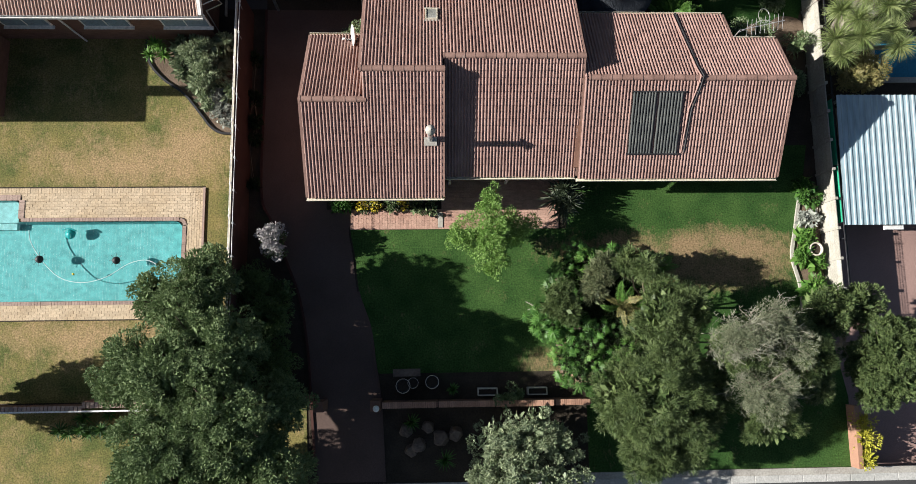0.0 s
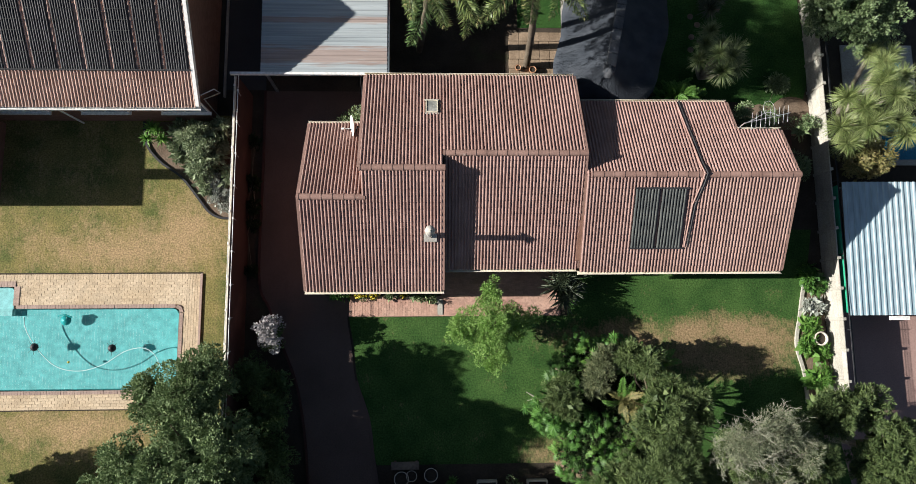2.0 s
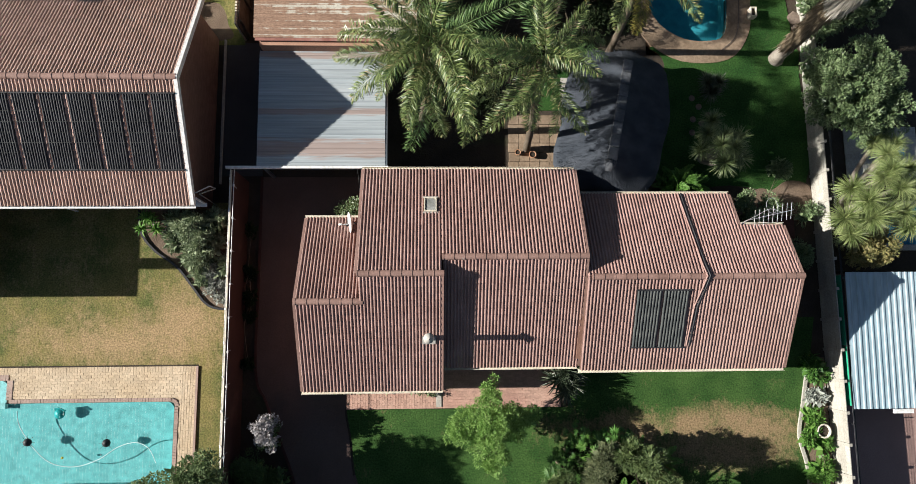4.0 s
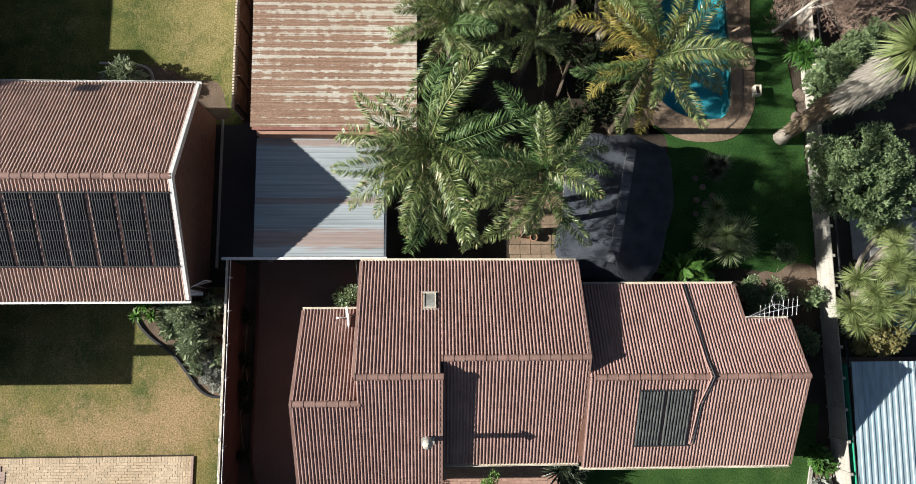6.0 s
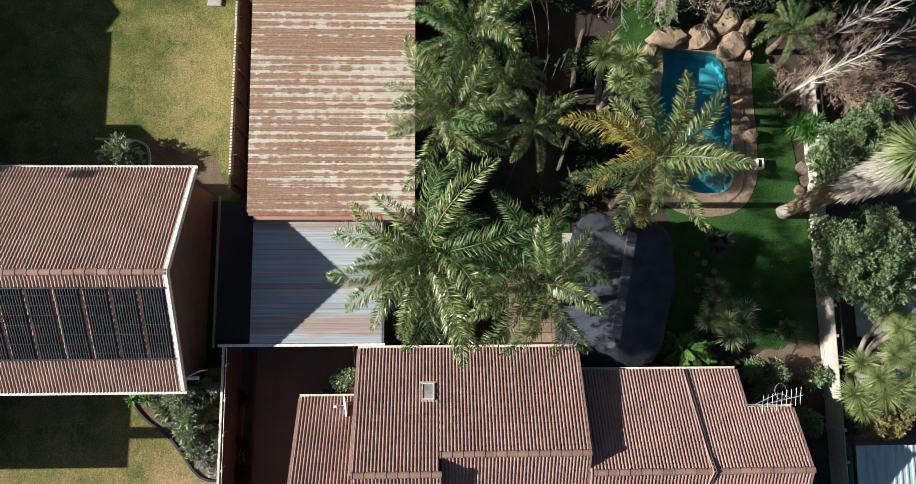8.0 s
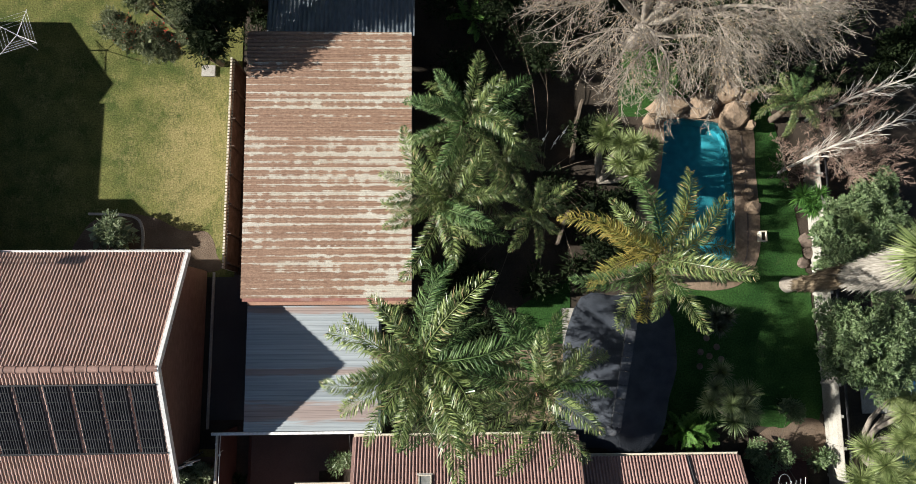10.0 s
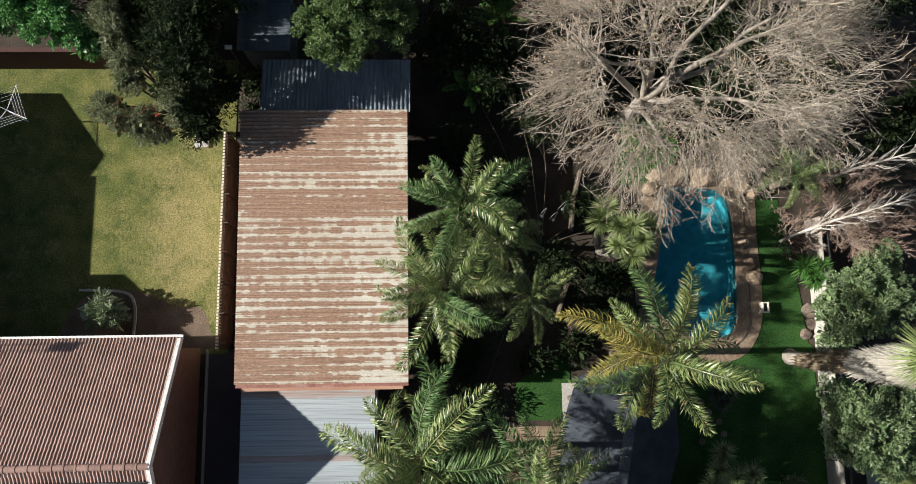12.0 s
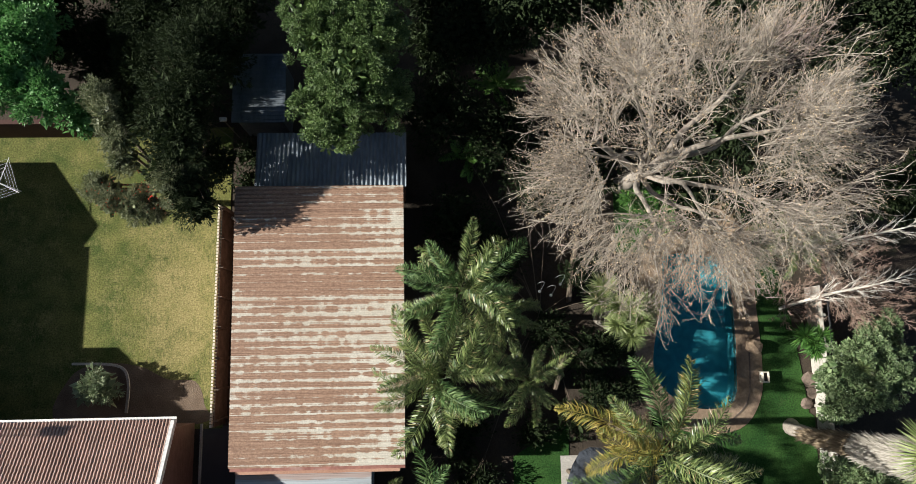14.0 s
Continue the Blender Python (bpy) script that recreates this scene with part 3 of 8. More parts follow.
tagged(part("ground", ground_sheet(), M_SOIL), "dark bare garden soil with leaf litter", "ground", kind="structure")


def lawn(name, poly, material, label, z=0.0):
    return tagged(part(name, slab(poly, z - 0.04, z), material), label, "lawn", kind="structure")


drive_west = [(-7.15, 14.3), (-7.15, 10.2), (-7.17, 6.2), (-6.7, 4.93), (-6.14, 3.46), (-5.5, 1.76), (-5.12, -0.4), (-4.96, -2.5), (-4.7, -5.6)]
drive_east = [(-2.1, -5.6), (-2.26, -2.6), (-2.5, -0.9), (-2.7, 0.5), (-3.2, 2.0), (-3.38, 3.4), (-3.57, 4.5), (-3.5, 5.3), (-4.4, 6.2)]
dw, de = smooth_line(drive_west, 5), smooth_line(drive_east, 5)
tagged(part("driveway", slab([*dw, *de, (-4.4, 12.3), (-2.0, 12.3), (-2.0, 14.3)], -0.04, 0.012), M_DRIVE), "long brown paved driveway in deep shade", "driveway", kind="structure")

bed_line = smooth_line([(16.0, 6.5), (15.72, 5.6), (15.49, 4.5), (15.26, 3.3), (15.5, 2.1), (15.55, 0.9)], 6)
front = [(-3.5, 4.58), *[(q[0] + 0.09, q[1]) for q in de[::-1] if -1.3 < q[1] < 4.4], (-2.3, -1.35), (6.1, -1.35), (6.2, -2.7), (6.2, -5.4), (17.1, -5.4), (17.2, -2.6), (16.6, 0.5),
         *[(q[0], q[1]) for q in bed_line[::-1]], (16.3, 8.2), (13.2, 8.2), (13.2, 6.9), (5.6, 6.9), (5.6, 4.58)]
lawn("lawn_front", front, M_LAWN, "green front lawn with a worn brown patch")
lawn("lawn_west", [(-30, -2.3), (-8.3, -2.3), (-8.0, 0), (-8.0, 6.478), (-9.52, 6.478), (-9.52, 0.93), (-30, 0.93)], M_LAWN_NB, "patchy green and straw lawn beside the pool")
lawn("lawn_west_upper", [(-30, 6.48), (-8.05, 6.48), (-8.05, 13.2), (-30, 13.2)], M_LAWN_NB, "patchy straw-coloured lawn behind the pool", 0.002)
lawn("lawn_verge", [(-30, -5.5), (-5.1, -5.5), (-5.2, -2.5), (-30, -2.5)], M_LAWN_NB, "dry grass verge outside the wall")
lawn("lawn_back_west", [(-30, 20.2), (-8.12, 20.2), (-8.12, 33), (-30, 33)], M_LAWN_BACK, "sunlit yellow-green back lawn")
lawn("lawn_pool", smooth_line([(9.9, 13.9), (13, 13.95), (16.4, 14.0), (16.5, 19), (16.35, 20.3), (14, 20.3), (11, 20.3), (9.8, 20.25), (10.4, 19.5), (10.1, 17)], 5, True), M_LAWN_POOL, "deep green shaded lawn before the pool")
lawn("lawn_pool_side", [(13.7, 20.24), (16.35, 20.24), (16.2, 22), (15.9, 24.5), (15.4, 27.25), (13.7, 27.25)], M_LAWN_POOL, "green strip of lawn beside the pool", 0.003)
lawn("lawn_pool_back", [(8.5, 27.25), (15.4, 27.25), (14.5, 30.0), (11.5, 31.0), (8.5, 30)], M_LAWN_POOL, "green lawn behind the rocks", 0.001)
lawn("lawn_strip", [(3.75, 17.3), (6.0, 17.3), (6.1, 20.2), (3.75, 18.8)], M_LAWN_POOL, "small square of green lawn")

tagged(part("road", boxes((-400, 400, -14, -5.98, -0.2, -0.12)), M_ASPHALT), "grey tarred street", "road", kind="structure")
tagged(part("kerb", boxes(*[(x, x + 0.99, -5.98, -5.68, -0.3, 0.02) for x in range(-40, 40)], bevel=0.02), M_KERB), "pale concrete kerb stones along the street", "kerb", kind="structure")
tagged(part("pavement", boxes((5.5, 40, -5.69, -5.42, -0.1, 0.008)), M_GREYCONC), "narrow concrete pavement strip", "pavement", kind="structure")
tagged(part("east_driveway", slab([(16.75, -5.7), (60, -5.7), (60, 4.4), (60, 10.1), (16.75, 10.1)], -0.62, -0.58), M_EDRIVE), "pinkish paved driveway next door", "driveway", kind="structure")
# asphalt black puts the gable's shade into the concrete's colour
tagged(part("passage", boxes((-9.05, -7.2, 14.35, 20.3, -0.03, -0.012)), M_ASPHALT), "narrow concrete passage coloured dark for the gable's shade", "path", kind="structure")

# ---- roofs ----
TW, GAUGE = 0.252, 0.258


def tile_shape():
    xs = np.linspace(0, TW, 15)
    u = (xs / (TW / 2)) % 1.0
    u[-1] = 0.0
    h = 0.048 * np.clip(1 - ((u - 0.5) / 0.345) ** 2, 0, 1) ** 0.5
    v = [(x, 0.0, z + 0.006) for x, z in zip(xs, h)] + [(x, 0.0, z + 0.042) for x, z in zip(xs, h)] + [(x, GAUGE + 0.02, z + 0.01) for x, z in zip(xs, h)]
    n = len(xs)
    f = [(r * n + i, r * n + i + 1, (r + 1) * n + i + 1, (r + 1) * n + i) for r in (0, 1) for i in range(n - 1)]
    return np.array(v), np.array(f)


TILE_V, TILE_F = tile_shape()
TILE_MESH = {}


def ridge_shape():
    n, v, f = 13, [], []
    for k, (x, r) in enumerate(((0.0, 0.132), (0.06, 0.132), (0.068, 0.116), (0.42, 0.112))):
        v += [(x, -r * math.cos(math.pi * i / (n - 1)), r * 0.75 * math.sin(math.pi * i / (n - 1)) - 0.02) for i in range(n)]
    f = [(r * n + i, (r + 1) * n + i, (r + 1) * n + i + 1, r * n + i + 1) for r in range(3) for i in range(n - 1)]
    return np.array(v), np.array(f)


RIDGE_V, RIDGE_F = ridge_shape()


def slope(house, x0, x1, ye, ze, yr, zr, material, loose=False, name="roof_slope"):
    """One tiled roof plane from its eave to its ridge; loose: each tile is a piece of its own."""
    up = Vector((0, yr - ye, zr - ze))
    length = up.length
    up.normalize()
    across = Vector((1, 0, 0)) if yr > ye else Vector((-1, 0, 0))
    normal = across.cross(up)
    start = Vector((x0 if yr > ye else x1, ye, ze))
    bm = bmesh.new()
    c = [Vector((x0, ye, ze)), Vector((x1, ye, ze)), Vector((x1, yr, zr)), Vector((x0, yr, zr))]
    top = [bm.verts.new(q - normal * 0.004) for q in c]
    low = [bm.verts.new(q - normal * 0.09) for q in c]
    bm.faces.new(top), bm.faces.new(low[::-1])
    for i in range(4):
        bm.faces.new((top[i], low[i], low[(i + 1) % 4], top[(i + 1) % 4]))
    bmesh.ops.recalc_face_normals(bm, faces=bm.faces)
    deck = part(name, bm, M_DECK, house)
    cols, rows = round((x1 - x0) / TW), round(length / GAUGE)
    sx, sy = (x1 - x0) / TW / cols, length / GAUGE / rows
    rot = Matrix((across, up, normal)).transposed().to_4x4()
    r2 = random.Random(int(x0 * 100 + ye * 10))
    poses = []
    for r in range(rows):
        for k in range(cols):
            p = start + across * (k * TW * sx) + up * (r * GAUGE * sy)
            jig = pose(0, r2.uniform(-0.006, 0.006), r2.uniform(-0.002, 0.003), r2.uniform(-0.5, 0.5), r2.uniform(-0.4, 0.4), r2.uniform(-0.35, 0.35))
            poses.append(Matrix.Translation(p) @ rot @ jig @ Matrix.Diagonal((sx, sy, 1, 1)))
    if loose:
        me = TILE_MESH.setdefault(material.name, mesh("roof_tile", TILE_V, TILE_F))
        for m in poses:
            part("roof_tile", me, material, deck, at=m)
    else:
        v, f = replicate(TILE_V, TILE_F, poses)
        tagged(part("roof_tiles", mesh("roof_tiles", v, f), material, deck), kind="stuff")
    return deck


RIDGE_MESH = mesh("ridge_tile", RIDGE_V, RIDGE_F)


def ridge(house, x0, x1, y, z):
    cap = part("ridge", boxes((x0, x1, y - 0.07, y + 0.07, z - 0.06, z + 0.055)), M_RIDGE, house)
    n = round((x1 - x0) / 0.39)
    r2 = random.Random(int(x0 * 50))
    for i in range(n):
        part("ridge_tile", RIDGE_MESH, M_RIDGE, cap, at=pose(x0 + (x1 - x0) * i / n, y + r2.uniform(-0.008, 0.008), z + 0.035 + r2.uniform(-0.004, 0.006), r2.uniform(-2, 2), r2.uniform(-0.6, 0.6), r2.uniform(-1, 1)) @ Matrix.Diagonal(((x1 - x0) / n / 0.39, 1, 1, 1)))


def verge(house, x, ya, za, yb, zb, material, high=0.07, wide=0.09):
    """A board along a gable's edge."""
    bm = bmesh.new()
    ends = []
    for y, z in ((ya, za), (yb, zb)):
        ends.append([bm.verts.new(q) for q in ((x - wide / 2, y, z - 0.16), (x + wide / 2, y, z - 0.16), (x + wide / 2, y, z + high), (x - wide / 2, y, z + high))])
    for k in range(4):
        bm.faces.new((ends[0][k], ends[0][(k + 1) % 4], ends[1][(k + 1) % 4], ends[1][k]))
    bm.faces.new(ends[0][::-1]), bm.faces.new(ends[1])
    bmesh.ops.recalc_face_normals(bm, faces=bm.faces)
    part("bargeboard", bm, material, house)


def gutter(house, x0, x1, y, z, out, material):
    """An open gutter along an eave; out: -1 where it faces south."""
    y0, y1 = sorted((y, y + out * 0.11))
    part("gutter", boxes((x0, x1, y0, y1, z - 0.1, z - 0.085), (x0, x1, y0 - 0.008, y0 + 0.008, z - 0.1, z + 0.01), (x0, x1, y1 - 0.008, y1 + 0.008, z - 0.1, z + 0.01)), material, house)


def body(house, x0, x1, profile, material):
    """Walls under a roof: the outline (y, z) of the gable, drawn from x0 to x1."""
    bm = bmesh.new()
    a = [bm.verts.new((x0, y, z)) for y, z in profile]
    b = [bm.verts.new((x1, y, z)) for y, z in profile]
    bm.faces.new(a[::-1]), bm.faces.new(b)
    n = len(profile)
    for i in range(n):
        bm.faces.new((a[i], a[(i + 1) % n], b[(i + 1) % n], b[i]))
    bmesh.ops.recalc_face_normals(bm, faces=bm.faces)
    return part("wall", bm, material, house)


def window(house, x0, x1, y, z0, z1, material=None):
    """A casement in a wall that faces south."""
    fr = part("window", boxes((x0, x1, y - 0.05, y + 0.02, z1 - 0.05, z1), (x0, x1, y - 0.05, y + 0.02, z0, z0 + 0.05), (x0, x0 + 0.05, y - 0.05, y + 0.02, z0 + 0.05, z1 - 0.05),
                              (x1 - 0.05, x1, y - 0.05, y + 0.02, z0 + 0.05, z1 - 0.05), ((x0 + x1) / 2 - 0.02, (x0 + x1) / 2 + 0.02, y - 0.05, y + 0.02, z0 + 0.05, z1 - 0.05)), M_WHITE, house)
    part("sill", boxes((x0 - 0.06, x1 + 0.06, y - 0.14, y, z0 - 0.05, z0 - 0.003)), M_WHITE, fr)
    for a, b in ((x0 + 0.05, (x0 + x1) / 2 - 0.02), ((x0 + x1) / 2 + 0.02, x1 - 0.05)):
        part("pane", boxes((a, b, y - 0.03, y - 0.015, z0 + 0.05, z1 - 0.05)), M_GLASS, fr)


# the house in the middle of the plot
house = thing("house", "single-storey house with a red-brown tiled gable roof", "house", (4.5, 10, 0))
A1R, A2R, BR, CR = (8.82, 4.05), (9.77, 4.62), (10.38, 4.36), (9.65, 4.1)
SA, SB, SC = (5.53, 2.13), (6.37, 2.05), (6.23, 2.26)
slope(house, -4.9, -2.6, *SA, *A1R, M_TILE)
slope(house, -2.6, 0.35, *SA, *A2R, M_TILE)
slope(house, -4.9, -2.66, 12.16, 2.13, *A1R, M_TILE)
slope(house, -2.66, 0.35, 13.98, 2.63, *A2R, M_TILE)
slope(house, 0.35, 5.62, 13.98, 2.63, *BR, M_TILE)
slope(house, 0.4, 4.43, *SB, *BR, M_TILE, loose=True)
slope(house, 4.43, 5.6, *SB, *BR, M_TILE)
slope(house, 5.66, 13.62, *SC, *CR, M_TILE)
slope(house, 5.66, 11.88, 13.08, 2.22, *CR, M_TILE)
slope(house, 11.88, 13.62, 11.7, 2.98, *CR, M_TILE)
ridge(house, -4.92, -2.5, *A1R), ridge(house, -2.66, 0.4, *A2R), ridge(house, 0.36, 5.64, *BR), ridge(house, 5.8, 13.66, *CR)
for x, a, b in ((-4.92, SA, A1R), (-4.92, (12.16, 2.13), A1R), (-2.68, (13.98, 2.63), A2R), (0.37, SA, A2R), (5.63, SB, BR), (5.63, (13.98, 2.63), BR), (13.64, SC, CR), (13.64, (11.7, 2.98), CR), (11.9, (13.08, 2.22), (11.7, 2.98))):
    verge(house, x, *a, *b, M_RIDGE)
for x0, x1, y, z, out in ((-4.95, 0.4, *SA, -1), (0.45, 5.6, *SB, -1), (5.6, 13.66, *SC, -1), (-4.95, -2.7, 12.16, 2.13, 1), (-2.7, 5.6, 13.98, 2.63, 1), (5.75, 11.9, 13.08, 2.22, 1), (11.95, 13.66, 11.7, 2.98, 1)):
    gutter(house, x0, x1, y, z, out, M_CREAM)
body(house, -4.7, -2.62, [(5.95, -0.03), (5.95, 2.25), (8.82, 3.9), (11.75, 2.25), (11.75, -0.03)], M_WALL)
body(house, -2.6, 0.3, [(5.95, -0.03), (5.95, 2.25), (9.77, 4.45), (13.5, 2.7), (13.5, -0.03)], M_WALL)
body(house, 0.302, 5.5, [(7.6, -0.03), (7.6, 2.6), (10.38, 4.18), (13.5, 2.7), (13.5, -0.03)], M_WALL)
body(house, 5.502, 11.7, [(6.65, -0.03), (6.65, 2.35), (9.65, 3.95), (12.6, 2.35), (12.6, -0.03)], M_WALL)
body(house, 11.702, 13.4, [(6.65, -0.03), (6.65, 2.35), (9.65, 3.95), (11.3, 3.05), (11.3, -0.03)], M_WALL)
for x0, x1, y in ((-4.0, -2.2, 5.95), (-1.6, -0.2, 5.95), (6.4, 8.2, 6.65), (10.2, 12.0, 6.65), (1.2, 2.8, 7.6), (3.4, 4.8, 7.6)):
    window(house, x0, x1, y - 0.02, 0.9, 1.95)
for x in (0.62, 3.0, 5.35):
    part("veranda_post", boxes((x, x + 0.1, 6.5, 6.6, 0.01, 2.05)), M_WHITE, house)


def on_slope(y, eave, top):
    return eave[1] + (top[1] - eave[1]) * (y - eave[0]) / (top[0] - eave[0])


def tilt(eave, top):
    return math.degrees(math.atan((top[1] - eave[1]) / (top[0] - eave[0])))


def solar_mat(x0, x1, y0, y1, eave, top, ribs, label, material, parent_group):
    """A ribbed swimming-pool heating mat on a south slope."""
    t = thing("solar_mat", label, "solar panel", (x0, y0, on_slope(y0, eave, top) + 0.06), parent_group)
    a = radians(tilt(eave, top))
    length = (y1 - y0) / math.cos(a)
    m = Matrix.Translation((x0, y0, on_slope(y0, eave, top) + 0.075)) @ pose(0, 0, 0, math.degrees(a))
    w = (x1 - x0) / ribs
    b = Bag()
    r2 = random.Random(int(x0 * 31))
    for i in range(ribs):
        n = 10
        line = [(w * (i + 0.5) + 0.012 * math.sin(k * 1.7 + i * 2.1) * r2.random(), length * k / n, 0.012 + 0.008 * r2.random()) for k in range(n + 1)]
        b.tube(line, [w * 0.46] * (n + 1), 6)
    part("ribs", b.mesh("ribs", True), material, t, at=m)
    for k in range(7 if material is M_BLACK else 0):
        part("strap", boxes((0, x1 - x0, length * (k + 0.6) / 7.2, length * (k + 0.6) / 7.2 + 0.009, 0.03 + w * 0.4, 0.036 + w * 0.46)), M_PANEL, t, at=m)
    part("header_pipe", tube_mesh("header_pipe", [(-0.06, length + 0.03, 0.03), (x1 - x0 + 0.06, length + 0.03, 0.03)], 0.035, 8), M_BLACK, t, at=m)
    part("header_pipe", tube_mesh("header_pipe", [(-0.06, -0.03, 0.03), (x1 - x0 + 0.06, -0.03, 0.03)], 0.035, 8), M_BLACK, t, at=m)
    return t


solar_mat(7.52, 8.43, 7.1, 9.15, SC, CR, 8, "warped grey-black pool-heating mat on roof tiles", M_PANEL, "pool-heating mats")
solar_mat(8.52, 9.45, 7.1, 9.15, SC, CR, 8, "warped grey-black pool-heating mat on roof tiles", M_PANEL, "pool-heating mats")

pipes = thing("roof_pipe", "dark plastic pipes running over the tiled roof", "pipe", (10.0, 9.65, 4.15))
for dx in (0.0, 0.11):
    part("pipe", tube_mesh("pipe", [(9.62 + dx, 7.1, on_slope(7.1, SC, CR) + 0.08), (9.72 + dx, 8.6, on_slope(8.6, SC, CR) + 0.08), (9.95 + dx, 9.3, on_slope(9.3, SC, CR) + 0.08), (10.0 + dx, 9.65, 4.28),
                                    (9.97 + dx, 10.2, on_slope(10.2, (13.08, 2.22), CR) + 0.09), (9.8 + dx, 13.1, 2.32)], 0.032, 6), M_BLACK if dx else M_TILE, pipes)

sky_light = thing("skylight", "small square skylight with a grey pane", "skylight", (-0.05, 12.4, 3.2))
sz = lambda y: on_slope(y, (13.98, 2.63), A2R)
sm = Matrix.Translation((-0.28, 12.13, sz(12.13))) @ pose(0, 0, 0, tilt((13.98, 2.63), A2R))
part("frame", boxes((0, 0.46, 0, 0.032, 0, 0.13), (0, 0.46, 0.588, 0.62, 0, 0.13), (0, 0.032, 0.032, 0.588, 0, 0.13), (0.428, 0.46, 0.032, 0.588, 0, 0.13)), M_CREAM, sky_light, at=sm)
part("flashing", boxes((-0.05, 0.51, -0.07, -0.003, 0.03, 0.075), (-0.05, 0.51, 0.623, 0.7, 0.03, 0.08)), M_GREYCONC, sky_light, at=sm)
part("pane", boxes((0.034, 0.426, 0.034, 0.586, 0.02, 0.1)), mat("grey_glazing", (0.2, 0.205, 0.19), (0.34, 0.34, 0.32), rough=0.25, bump=0, big=1.6), sky_light, at=sm)

flue = thing("chimney_flue", "steel chimney flue with a cowl on a flashed base", "chimney", (-0.13, 7.5, 3.3))
fz = on_slope(7.5, SA, A2R)
part("flashing", boxes((-0.36, 0.12, 7.3, 7.62, -0.02, 0.03)), M_GREYCONC, flue, at=Matrix.Translation((0, 0, fz)) @ Matrix.Translation((0, 7.46, 0)) @ pose(0, 0, 0, tilt(SA, A2R)) @ Matrix.Translation((0, -7.46, 0.07)))
part("pipe", tube_mesh("pipe", [(-0.13, 7.5, fz), (-0.13, 7.5, 4.55)], 0.1, 12), M_METAL, flue)
part("cowl", lathe("cowl", [(0.1, 0), (0.2, 0.04), (0.19, 0.07), (0.1, 0.16), (0.02, 0.22)], 8), M_GREYCONC, flue, at=pose(-0.13, 7.5, 4.5, 8, 10, 0))

dish = thing("satellite_dish", "white satellite dish on a bracket at the eave", "satellite dish", (-3.0, 12.0, 2.2))
part("reflector", lathe("reflector", [(0.02, 0.0), (0.15, 0.012), (0.28, 0.045), (0.4, 0.1), (0.405, 0.095), (0.28, 0.03), (0.02, -0.015)], 24), M_WHITE, dish, at=pose(-3.05, 11.9, 2.75, 0, -76, 8))
part("arm", tube_mesh("arm", [(-3.0, 11.9, 2.35), (-3.5, 11.85, 2.5)], 0.018, 6), M_WHITE, dish)
part("feed_horn", tube_mesh("feed_horn", [(-3.56, 11.85, 2.5), (-3.46, 11.85, 2.56)], [0.05, 0.035], 8), M_WHITE, dish)
part("bracket", tube_mesh("bracket", [(-2.95, 11.95, 2.2), (-2.95, 11.9, 2.65)], 0.025, 6), M_METAL, dish)

aerial = thing("tv_aerial", "lattice of aluminium rods of a television aerial", "aerial", (12.0, 11.6, 3.0))
part("mast", tube_mesh("mast", [(11.95, 11.75, 2.9), (11.95, 11.8, 3.6)], 0.02, 6), M_METAL, aerial)
part("boom", tube_mesh("boom", [(11.95, 11.8, 3.55), (13.75, 12.2, 3.6)], 0.016, 5), M_METAL, aerial)
part("stay", tube_mesh("stay", smooth_line([(11.95, 11.8, 3.3), (12.4, 12.0, 3.35), (12.9, 12.25, 3.5), (13.3, 12.1, 3.58)], 4), 0.014, 5), M_METAL, aerial)
part("loop", tube_mesh("loop", [(12.9 + 0.22 * math.cos(radians(30 * k)), 12.35 + 0.3 * math.sin(radians(30 * k)), 3.65) for k in range(13)], 0.009, 4), M_METAL, aerial)
for i in range(9):
    x = 12.25 + 0.18 * i
    part("rod", tube_mesh("rod", [(x - 0.06, 11.85 + 0.04 * i - 0.32, 3.57), (x + 0.02, 11.85 + 0.04 * i + 0.34, 3.6)], 0.009, 4), M_METAL, aerial)

# the neighbour's house to the west
nb = thing("neighbour_house", "brick house with a long red-brown tiled gable roof", "house", (-15, 16.7, 0))
NS, NR, NN = (12.52, 3.0), (16.68, 5.24), (20.86, 3.0)
for e in (NS, NN):
    slope(nb, -24.9, -11.4, *e, *NR, M_TILE_N)
    slope(nb, -11.4, -9.0, *e, *NR, M_TILE_N, loose=True)
ridge(nb, -24.9, -8.98, *NR)
verge(nb, -8.97, *NS, *NR, M_WHITE, high=0.1, wide=0.13), verge(nb, -8.97, *NN, *NR, M_WHITE, high=0.1, wide=0.13)
gutter(nb, -24.9, -8.9, *NS, -1, M_WHITE), gutter(nb, -24.9, -8.9, *NN, 1, M_WHITE)
body(nb, -24.5, -9.25, [(12.95, -0.03), (12.95, 3.1), (16.68, 5.08), (20.45, 3.1), (20.45, -0.03)], M_WALL)
for x0 in (-17.4, -14.2, -11.0):
    window(nb, x0, x0 + 1.9, 12.93, 1.3, 2.35)
for x0, x1, y0, y1, ze, zr in ((-24, -17.7, 9.3, 13.0, 2.75, 2.95), (-26, -19.5, 20.2, 27.8, 2.75, 2.95)):
    part("wing", boxes((x0, x1 - 0.3, y0 + 0.2, y1 - 0.2, -0.03, ze - 0.06)), M_WALL, nb)
    part("wing_roof", boxes((x0, x1, y0, y1, ze - 0.05, ze), bevel=0.02), M_DARKSHEET, nb)
